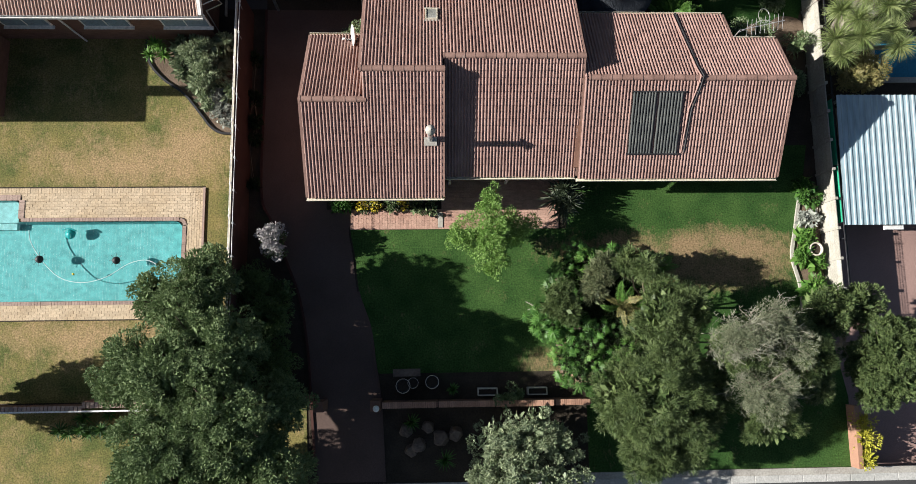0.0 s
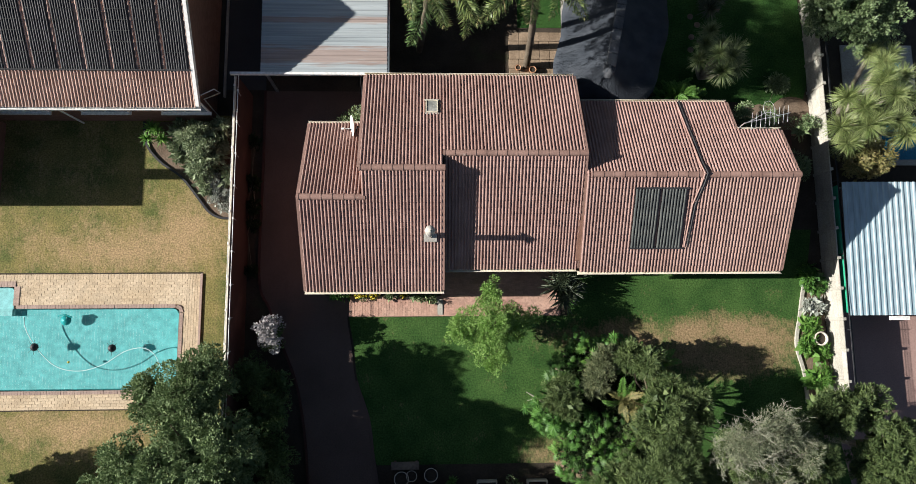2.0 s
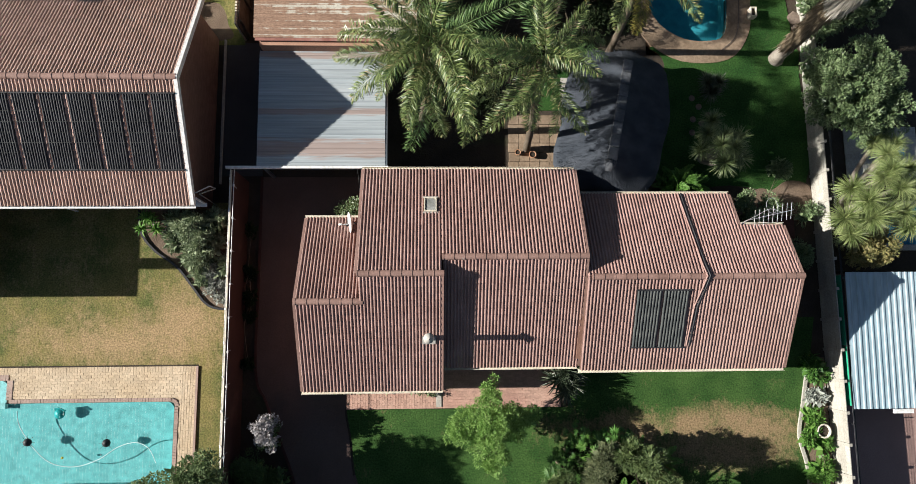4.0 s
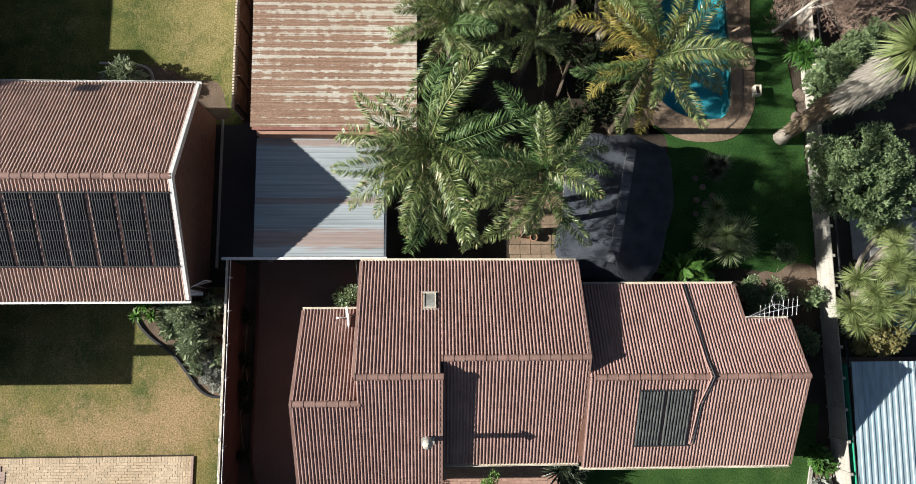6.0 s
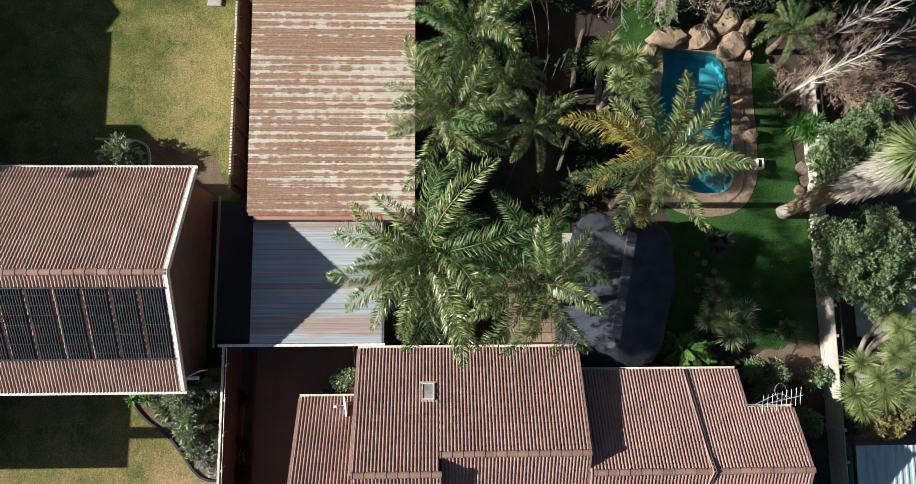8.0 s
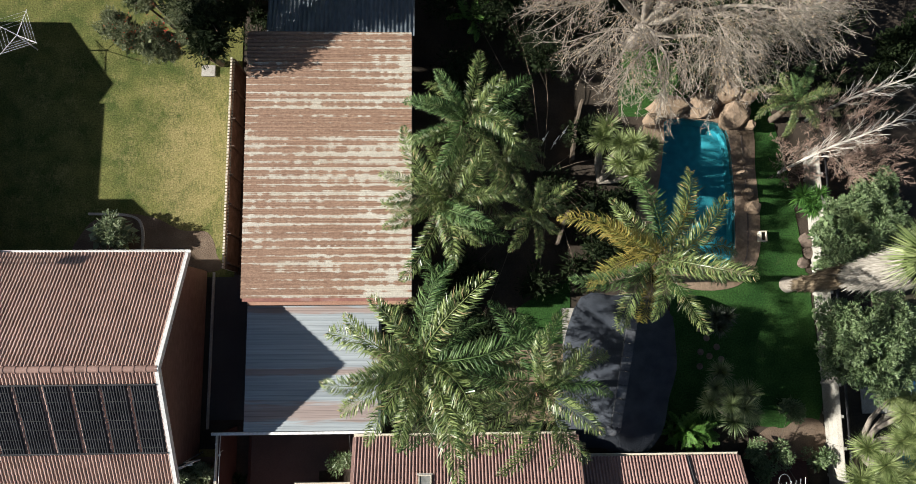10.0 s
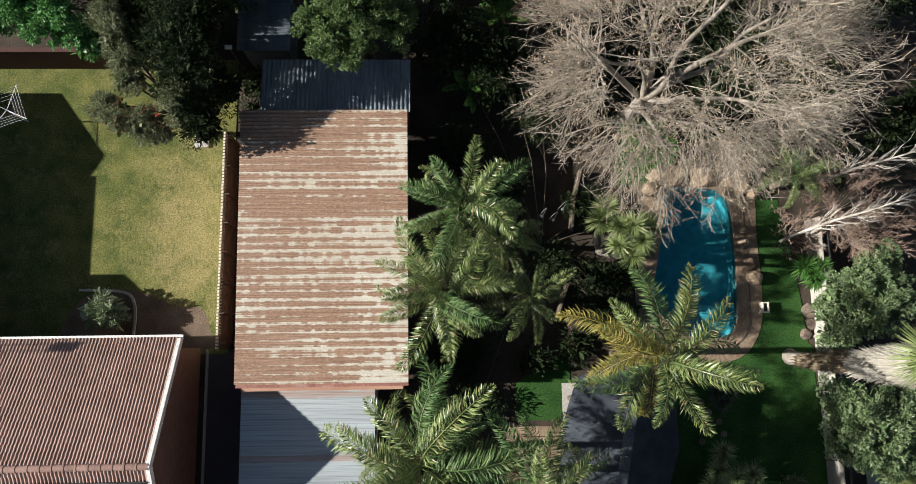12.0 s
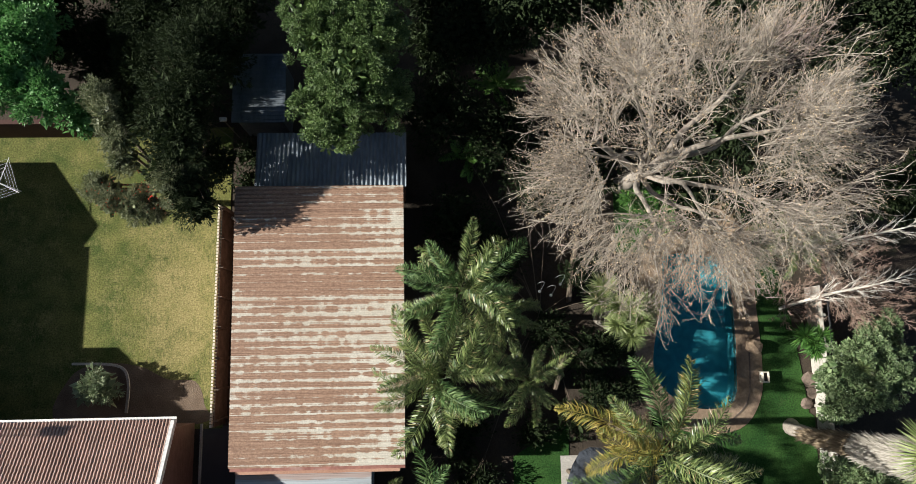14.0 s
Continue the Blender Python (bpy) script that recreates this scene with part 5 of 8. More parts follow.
outer = smooth_line([(10.2, 27.6, 0), (12.0, 27.8, 0), (14.3, 27.3, 0), (14.45, 24.8, 0), (14.5, 22.6, 0), (14.3, 20.9, 0), (13.3, 19.7, 0), (11.2, 19.6, 0), (9.6, 20.6, 0), (9.0, 22.3, 0), (9.4, 24.7, 0), (9.5, 26.5, 0)], 4, True)
part("coping", surround(kid, outer, -0.3, 0.06), M_ROCK, pool_b)
part("coping_joint", band([q for q in smooth_line([(13.9, 26.4), (13.95, 24.7), (13.95, 22.6), (13.75, 20.9), (13.0, 20.1)], 5)], 0.05, 0.0, 0.075), M_ROCK_D, pool_b)


def rock(x, y, r, h, seed, material, label, z=-0.05, sx=1.0, turn=None):
    """A split boulder: the hull of scattered corners, its edges worn."""
    r2 = random.Random(seed * 17)
    bm = bmesh.new()
    for k in range(15):
        a, low = k * 2.4 + r2.uniform(-0.4, 0.4), k % 3
        q = r2.uniform(0.82, 1.0) * (1.0, 0.95, 0.7)[low]
        bm.verts.new((math.cos(a) * q, math.sin(a) * q, (0.0, 0.55, 1.0)[low] * r2.uniform(0.85, 1.1)))
    bmesh.ops.convex_hull(bm, input=bm.verts)
    bmesh.ops.delete(bm, geom=[v for v in bm.verts if not v.link_faces], context="VERTS")
    bmesh.ops.bevel(bm, geom=bm.edges[:], offset=0.07, segments=2, affect="EDGES", profile=0.6)
    bmesh.ops.triangulate(bm, faces=bm.faces)
    bmesh.ops.subdivide_edges(bm, edges=[e for e in bm.edges if e.calc_length() > 0.3], cuts=2, use_grid_fill=True)
    off = Vector((seed * 3.1, seed * 1.7, seed))
    for v in bm.verts:
        k = 1 + 0.1 * noise.noise(v.co * 1.9 + off) + 0.06 * noise.noise(v.co * 5 + off)
        v.co = Vector((v.co.x * r * sx * k, v.co.y * r * k, v.co.z * h * k))
    ob = part("rock", bm, material, at=pose(x, y, z, 0, 0, seed * 47 if turn is None else turn))
    return tagged(ob, label, "rock", "rocks round the garden pool" if y > 15 else "rockery stones")


for i, (x, y, r, h, sx, turn) in enumerate(((10.75, 27.65, 0.62, 0.6, 1.75, 3), (12.15, 27.75, 0.72, 0.7, 1.15, 8), (12.7, 28.75, 0.6, 1.2, 1.2, 70), (13.3, 28.4, 0.85, 1.0, 1.0, 20), (13.6, 27.3, 0.75, 0.75, 1.25, 35), (14.1, 28.0, 0.45, 0.9, 1.1, 50),
                                            (14.2, 26.75, 0.3, 0.7, 0.8, 0), (13.78, 25.2, 0.24, 0.5, 0.9, 0), (13.8, 24.6, 0.3, 0.4, 0.9, 80), (14.0, 23.75, 0.34, 0.4, 1.1, 70), (14.15, 23.1, 0.4, 0.5, 0.95, 30), (9.9, 27.0, 0.45, 0.5, 1.0, 0))):
    rock(x, y, r, h, i + 1, M_ROCK, "large split brown sandstone boulder by the pool", sx=sx, turn=turn)
for i, (x, y, r, h) in enumerate(((16.5, 21.65, 0.4, 0.22), (16.6, 21.15, 0.34, 0.22), (16.25, 20.7, 0.3, 0.2))):
    rock(x, y, r, h, i + 30, M_ROCK_D, "flat brown stone at the lawn's edge")
for i, (x, y, r, h) in enumerate(((-1.2, -3.6, 0.34, 0.4), (-0.7, -4.2, 0.36, 0.4), (0.2, -3.9, 0.4, 0.45), (-0.3, -3.5, 0.3, 0.35), (0.8, -3.8, 0.34, 0.4), (-1.0, -4.4, 0.3, 0.3))):
    rock(x, y, r, h, i + 50, M_ROCK_D, "dark stone of a shaded rockery")

for i, (x, y) in enumerate(((11.55, 17.89), (11.84, 17.5), (12.79, 18.27), (12.42, 16.61), (11.55, 16.92), (11.92, 16.74), (12.25, 17.12), (11.48, 16.32))):
    st = part("stepping_stone", lathe("stepping_stone", [(0.001, 0.025), (0.12, 0.025), (0.14, 0.012), (0.14, -0.03)], 12), M_ROCK_D, at=pose(x, y, 0.0, 0, 0, 40 * i))
    tagged(st, "round concrete stepping stone in the lawn", "stepping stone", "stepping stones")

bin_ = thing("planter_box", "small cream planter box beside the pool", "planter", (14.45, 21.85, 0.03))
part("box", boxes((14.32, 14.6, 21.6, 21.65, 0.03, 0.36), (14.32, 14.6, 22.0, 22.05, 0.03, 0.36), (14.32, 14.36, 21.65, 22.0, 0.03, 0.36), (14.56, 14.6, 21.65, 22.0, 0.03, 0.36), (14.36, 14.56, 21.65, 22.0, 0.03, 0.2)), M_CREAM, bin_)
part("soil", boxes((14.365, 14.555, 21.655, 21.995, 0.2, 0.26)), M_SOIL, bin_)

# patio behind the house
for r in range(7):
    for k in range(6):
        sl = part("patio_slab", brick_mesh("patio_slab"), M_SLAB, at=pose(3.55 + 0.45 * k + (0.0 if r % 2 else 0.02), 14.35 + 0.42 * r, 0.03 + random.uniform(-0.005, 0.005), 0, 0, random.uniform(-0.8, 0.8)) @ Matrix.Diagonal((0.435, 0.405, 0.07, 1)))
        tagged(sl, "brown square patio slab behind the house", "paving slab", "patio slabs")


def pot(name, x, y, r, h, material, label, category="plant pot", z=0.02, soil=True, group="", rim=None):
    p = thing(name, label, category, (x, y, z), group)
    local_part("body", lathe("body", [(r * 0.6, 0), (r * 0.95, h * 0.55), (r, h * 0.9), (r * 1.08, h * 0.92), (r * 1.08, h), (r * 0.88, h), (r * 0.84, h * 0.8)], 18), material, p)
    if rim:
        local_part("rim", lathe("rim", [(r * 1.0, h + 0.004), (r * 1.02, h + 0.03), (r * 1.1, h + 0.03), (r * 1.1, h + 0.004)], 18), rim, p, label="pale rolled rim")
    if soil:
        local_part("soil", lathe("soil", [(r * 0.86, h * 0.82), (0.001, h * 0.86)], 14), M_SOIL, p)
    return p


pot("clay_pot", 3.72, 15.35, 0.12, 0.22, M_TERRA, "empty terracotta pot on the patio", z=0.03)
pot("clay_pot", 4.35, 15.25, 0.15, 0.26, M_TERRA, "round terracotta pot on the patio", z=0.03)
pot("urn", 16.02, 3.55, 0.27, 0.62, M_STONEPOT, "cream cast-stone urn standing in the bed", "urn", z=0.012)
for x, y, r in ((-1.3, -1.83, 0.27), (-0.9, -1.72, 0.2), (-0.13, -1.69, 0.25)):
    pot("tub", x, y, r, 0.4, M_BLACK, "dark round plant tub with a pale rim", z=-0.03, group="plant tubs by the wall", rim=M_STONEPOT)
for x in (2.11, 4.13):
    tr = thing("trough", "dark planter trough with a pale rim", "planter", (x, -2.12, -0.03), "planter troughs")
    part("shell", boxes((x - 0.4, x + 0.4, -2.27, -2.23, -0.03, 0.36), (x - 0.4, x + 0.4, -2.01, -1.97, -0.03, 0.36), (x - 0.4, x - 0.36, -2.23, -2.01, -0.03, 0.36), (x + 0.36, x + 0.4, -2.23, -2.01, -0.03, 0.36)), M_STONEPOT, tr)
    part("soil", boxes((x - 0.36, x + 0.36, -2.23, -2.01, -0.03, 0.25)), M_SOIL, tr)
bench = thing("bench", "dark garden bench in the shade", "bench", (-1.1, -1.3, -0.02))
part("seat", boxes((-1.7, -0.6, -1.45, -1.15, 0.4, 0.45)), M_ROCK_D, bench)
for x in (-1.6, -0.75):
    part("leg", boxes((x, x + 0.08, -1.42, -1.18, -0.03, 0.4)), M_ROCK_D, bench)
for i in range(4):
    sl = part("stepping_slab", boxes((4.95 + 0.4 * i, 5.28 + 0.4 * i, -1.95, -1.3, -0.03, 0.03), bevel=0.015), M_SLAB)
    tagged(sl, "worn tan stepping slab by the wall", "paving slab", "stepping slabs")

# ---- plants ----
def crown(name, lumps, count, size, aspect, tuft=0.3, seed=1, droop=0.0, hollow=0.55, tuft_count=None, fill=2.6):
    """A crown of leaves in tufts over the lumps (x, y, z, radius, height); uneven, with gaps."""
    r = np.random.default_rng(seed)
    out_v, out_f, base = [], [], 0
    area = sum(q[3] ** 2 for q in lumps)
    for x, y, z, rad, high in lumps:
        n = int(count * rad ** 2 / area)
        k = max(4, int((tuft_count or 26) * rad ** 2))
        u = unit(r.normal(size=(k, 3)))
        u[:, 2] = np.where(u[:, 2] < -0.35, -u[:, 2], u[:, 2])
        reach = r.uniform(hollow, 1.0, (k, 1)) ** 0.6 * (1 + 0.14 * np.sin(3 * np.arctan2(u[:, 1:2], u[:, 0:1]) + seed + x))
        c = u * reach * np.array([rad, rad, high]) + np.array([x, y, z])
        pick = r.integers(0, k, n)
        s = unit(r.normal(size=(n, 3)))
        p = c[pick] + s * (tuft * r.uniform(0.3, 1.0, (n, 1)) ** 0.5) * np.array([1, 1, 0.8])
        d = unit(s * 0.8 + u[pick] * 0.5 + r.normal(size=(n, 3)) * 0.45 + np.array([0, 0, -droop]))
        w = unit(np.cross(d, u[pick] + r.normal(size=(n, 3)) * 0.6))
        nrm = np.cross(w, d)
        ls = size * r.uniform(0.6, 1.25, n)
        v, f = quads(p, d, w, nrm, ls, ls * aspect, 0.08)
        out_v.append(v), out_f.append(f + base)
        base += len(v)
        m = n // 7 if fill else 0
        if m:
            s = unit(r.normal(size=(m, 3)))
            p = s * r.uniform(0.2, 0.82, (m, 1)) * np.array([rad, rad, high]) + np.array([x, y, z - 0.05 * high])
            d, w = unit(r.normal(size=(m, 3)) * np.array([1, 1, 0.5])), unit(r.normal(size=(m, 3)) * np.array([1, 1, 0.5]))
            v, f = quads(p, d, unit(np.cross(d, w)), w, fill * size * r.uniform(0.8, 1.3, m), fill * size * 0.6, 0.05)
            out_v.append(v), out_f.append(f + base)
            base += len(v)
    return mesh(name, np.concatenate(out_v), np.concatenate(out_f))


def limbs(base, lumps, r0, seed=1, bend=0.3):
    """Trunk and limbs from the foot to each lump."""
    r2 = random.Random(seed)
    b = Bag()
    base = Vector(base)
    top = Vector((sum(q[0] for q in lumps) / len(lumps), sum(q[1] for q in lumps) / len(lumps), min(q[2] for q in lumps)))
    fork = base.lerp(top, 0.55)
    fork.z = base.z + (top.z - base.z) * 0.5
    b.tube([base, base.lerp(fork, 0.5) + Vector((r2.uniform(-0.1, 0.1), r2.uniform(-0.1, 0.1), 0)), fork], [r0 * 1.15, r0 * 0.95, r0 * 0.8], 8)
    for x, y, z, rad, high in lumps:
        tip = Vector((x, y, z + 0.3 * high))
        mid = fork.lerp(tip, 0.5) + Vector((r2.uniform(-bend, bend), r2.uniform(-bend, bend), r2.uniform(0, bend)))
        b.tube([fork, mid, tip], [r0 * 0.6, r0 * 0.38, r0 * 0.12], 6)
        for k in range(5):
            q = mid.lerp(tip, r2.uniform(0.2, 0.9))
            e = Vector((x, y, z)) + Vector((r2.uniform(-1, 1) * rad * 0.8, r2.uniform(-1, 1) * rad * 0.8, r2.uniform(0, 0.8) * high))
            b.tube([q, q.lerp(e, 0.5) + Vector((0, 0, 0.08)), e], [r0 * 0.22, r0 * 0.14, r0 * 0.05], 4)
    return b.mesh("trunk", True)


def tree(name, label, base, lumps, count, size, aspect, leaf, bark=None, r0=0.16, category="tree", **kw):
    t = thing(name, label, category, base)
    seed = int(abs(base[0] * 13 + base[1] * 7)) + 1
    if r0:
        part("trunk", limbs(base, lumps, r0, seed), bark or M_BARK, t)
    part("crown", crown("crown", lumps, count, size, aspect, seed=seed, **kw), leaf, t)
    return t


def frond_mesh(length, arch, lift, pairs, leaflet, seed, width=0.034, plume=0.5, hang=0.35):
    """A feather frond along +x: midrib and two ranks of leaflets."""
    r = np.random.default_rng(seed)
    t = np.linspace(0, 1, pairs)
    ang = lift - arch * t ** 1.4
    dx, dz = np.cos(ang), np.sin(ang)
    step = length / pairs
    x, z = np.cumsum(dx) * step, np.cumsum(dz) * step
    y = 0.06 * length * np.sin(t * 2.2 + seed)
    p = np.stack((x, y, z), 1)
    tan = np.stack((dx, np.zeros_like(dx), dz), 1)
    vs, fs, base = [], [], 0
    prof = leaflet * np.clip(np.sin(np.clip(t * 0.93 + 0.07, 0, 1) * math.pi) ** 0.55, 0.12, 1)
    start = int(pairs * 0.12)
    for side in (-1, 1):
        for rep in range(2):
            q, tn, ln_ = p[start:], tan[start:], prof[start:] * r.uniform(0.8, 1.1, pairs - start)
            n = len(q)
            up = np.stack((-tn[:, 2], np.zeros(n), tn[:, 0]), 1)
            sideways = np.tile(np.array([[0, side, 0.0]]), (n, 1))
            d = unit(tn * r.uniform(0.35, 0.75, (n, 1)) + sideways * r.uniform(0.7, 1.0, (n, 1)) + up * r.uniform(-plume, plume, (n, 1)))
            w = unit(np.cross(d, up + r.normal(size=(n, 3)) * 0.35))
            mid = q + d * ln_[:, None] * 0.55
            tip = mid + unit(d + np.array([0, 0, -hang]) * r.uniform(0.5, 1.8, (n, 1))) * ln_[:, None] * 0.5
            wd = width * r.uniform(0.7, 1.2, (n, 1))
            v = np.stack((q - w * wd * 0.3, mid - w * wd / 2, tip, mid + w * wd / 2), 1).reshape(-1, 3)
            vs.append(v)
            fs.append(np.arange(n * 4).reshape(-1, 4) + base)
            base += len(v)
    b = Bag()
    b.tube([tuple(q) for q in p[::max(1, pairs // 10)]], [0.016 * (1 - 0.8 * k / 11) + 0.004 for k in range(len(p[::max(1, pairs // 10)]))], 4)
    vs.append(b.v[0])
    fs.append(b.f[0] + base)
    return mesh("frond", np.concatenate(vs), np.concatenate(fs))


FROND = {}


def fronds(key, n=4, **kw):
    if key not in FROND:
        FROND[key] = [frond_mesh(seed=11 + 7 * k, **{**kw, "length": kw["length"] * (0.9 + 0.07 * k)}) for k in range(n)]
    return FROND[key]


def palm(label, base, top, key, count, leafs, trunk_r=0.115, seed=1, low=-25, high=65, drop=0, bark=None, name="palm_tree", scale=1.0, dead=0, **kw):
    """A palm: ringed trunk and a crown of separate fronds; leafs: materials to choose from."""
    t = thing(name, label, "palm", base)
    b, r2 = Bag(), random.Random(seed)
    p0, p1 = Vector(base), Vector(top)
    n = 14
    pts = [p0.lerp(p1, k / n) + Vector((0.12 * math.sin(2.5 * k / n) * (1 - k / n), 0, 0)) for k in range(n + 1)]
    b.tube(pts, [trunk_r * (1.15 if k % 2 else 1.0) * (1.25 - 0.35 * k / n) for k in range(n + 1)], 9)
    part("trunk", b.mesh("trunk", True), bark or M_BARK, t)
    base_meshes = fronds(key, **kw)
    made = {}
    for i in range(count + dead):
        deadf = i >= count
        el = -drop - 55 - r2.uniform(0, 20) if deadf else low + (high - low) * ((i + 0.5) / count) ** 1.1
        leaf = L_DEAD if deadf else leafs[r2.randrange(len(leafs))] if i > count * 0.25 else leafs[0]
        k = r2.randrange(len(base_meshes))
        ck = (key, k, leaf.name)
        if ck not in FROND:
            me = base_meshes[k].copy()
            me.materials.clear()
            me.materials.append(leaf)
            FROND[ck] = me
        s = scale * r2.uniform(0.76, 1.12) * (0.8 if deadf else 1)
        m = Matrix.Translation(p1) @ pose(0, 0, 0, 0, 0, i * 137.5 + r2.uniform(-14, 14)) @ pose(0, 0, 0, r2.uniform(-45, 45), -el, 0) @ Matrix.Diagonal((s, s, s, 1))
        part("frond", FROND[ck], None, t, at=m)
    return t


def rosette_mesh(name, n, length, width, seed, low=-35, high=88, stiff=0.25, taper=1.0):
    """A head of sword-shaped blades."""
    r = np.random.default_rng(seed)
    el = np.radians(low + (high - low) * (np.arange(n) + 0.5) / n)
    az = np.arange(n) * 2.39996 + r.normal(size=n) * 0.2
    d = np.stack((np.cos(el) * np.cos(az), np.cos(el) * np.sin(az), np.sin(el)), 1)
    w = np.stack((-np.sin(az), np.cos(az), np.zeros(n)), 1)
    nrm = np.cross(w, d)
    ls = (length * r.uniform(0.8, 1.1, n))[:, None]
    wd = width * r.uniform(0.8, 1.15, n)[:, None]
    mid = d * ls * 0.5
    tip = mid + unit(d + np.array([0, 0, -stiff])) * ls * 0.5
    v = np.stack((d * ls * 0.04 - w * wd * 0.3, d * ls * 0.04 + w * wd * 0.3, mid + w * wd / 2, tip, mid - w * wd / 2, mid - nrm * wd * 0.18), 1).reshape(-1, 3)
    idx = np.arange(n)[:, None] * 6
    f = np.concatenate((idx + [0, 1, 5, 5], idx + [1, 2, 5, 5], idx + [2, 3, 5, 5], idx + [3, 4, 5, 5], idx + [4, 0, 5, 5]), 0)
    return mesh(name, v, f[:, :3])


def yucca(label, base, heads, leaf, length=0.6, width=0.036, blades=140, name="yucca", stem=0.07, category="yucca", seed=3, low=-35, stiff=0.25):
    """Stems that end in heads of blades."""
    t = thing(name, label, category, base)
    kinds = [rosette_mesh("rosette", blades, length, width, seed + k, low=low, stiff=stiff) for k in range(3)]
    for i, (x, y, z) in enumerate(heads):
        if z > base[2] + 0.3:
            part("stem", tube_mesh("stem", [base, ((base[0] * 0.4 + x * 0.6), (base[1] * 0.4 + y * 0.6), base[2] + (z - base[2]) * 0.45), (x, y, z)], [stem * 1.3, stem, stem * 0.8], 7), M_GREYBARK, t)
        s = random.Random(i + seed).uniform(0.85, 1.12)
        part("rosette", kinds[i % 3], leaf, t, at=pose(x, y, z, random.uniform(-14, 14), random.uniform(-14, 14), i * 71) @ Matrix.Diagonal((s, s, s, 1)))
    return t


def shrub(name, label, lumps, count, size, aspect, leaf, category="shrub", r0=0.04, **kw):
    base = (sum(q[0] for q in lumps) / len(lumps), sum(q[1] for q in lumps) / len(lumps), -0.03)
    return tree(name, label, base, lumps, count, size, aspect, leaf, r0=r0, category=category, **kw)


# street front
tree("shade_tree", "large dense dark-green evergreen tree beside the drive", (-7.6, -1.2, -0.03),
     [(-8.3, 2.3, 3.3, 1.25, 1.1), (-10.1, 1.7, 3.0, 0.85, 0.8), (-7.6, -0.2, 4.0, 1.7, 1.5), (-10.5, -0.9, 3.6, 1.3, 1.2), (-8.9, -3.3, 3.9, 1.9, 1.5), (-6.2, -4.4, 3.8, 1.7, 1.4), (-9.0, -0.9, 4.2, 1.4, 1.3), (-6.9, -2.5, 4.4, 1.6, 1.3),
      (-8.8, 1.2, 3.6, 1.1, 1.0), (-8.0, -5.8, 3.6, 1.8, 1.4), (-5.6, -2.2, 3.2, 1.0, 1.0), (-10.3, -5.0, 3.0, 1.2, 1.1)], 125000, 0.096, 0.62, L_SHADE, r0=0.3, tuft=0.3, tuft_count=24, hollow=0.72, fill=3.2)
shrub("hedge_shrub", "dark shaded shrubs along the drive", [(-7.1, 2.2, 0.8, 0.8, 0.8), (-6.5, 0.9, 0.9, 0.9, 0.9), (-6.3, -0.8, 0.9, 0.9, 0.9), (-6.2, 2.0, 0.5, 0.6, 0.5)], 11900, 0.094, 0.45, L_BIG)
shrub("flowering_bush", "round bush covered with whitish flowers", [(-6.43, 4.1, 1.5, 0.48, 0.5), (-6.35, 3.65, 1.3, 0.33, 0.35)], 1500, 0.09, 0.9, L_WHITE, tuft=0.18, tuft_count=90)
shrub("flowering_bush", "green bush under the whitish flowers", [(-6.43, 4.1, 1.2, 0.48, 0.5), (-6.4, 3.6, 1.0, 0.4, 0.5), (-6.45, 3.95, 0.6, 0.4, 0.5)], 1530, 0.078, 0.5, L_BIG, tuft=0.2)
tree("lime_tree", "young tree with light lime-green leaves and open crown", (2.2, 4.3, 0.0),
     [(2.2, 4.5, 2.2, 1.0, 0.75), (2.2, 5.5, 2.0, 0.5, 0.45), (1.35, 4.0, 1.9, 0.75, 0.55), (2.2, 3.3, 2.1, 0.75, 0.55), (3.0, 4.3, 1.9, 0.75, 0.55), (3.75, 4.5, 1.7, 0.45, 0.4), (2.15, 2.8, 1.9, 0.4, 0.4)], 21000, 0.078, 0.55, L_LIME, r0=0.06, tuft=0.22, tuft_count=36, hollow=0.3, fill=1.2)
yucca("dark spiky strap-leaved clump beside the house", (5.4, 6.0, 0), [(5.35, 6.1, 0.9), (5.6, 5.6, 0.7), (5.15, 5.75, 0.6), (5.7, 6.1, 0.6), (5.4, 5.3, 0.5)], L_AGAVE, length=0.85, width=0.07, blades=60, name="strap_leaf_plant", stem=0.03, category="garden plant")


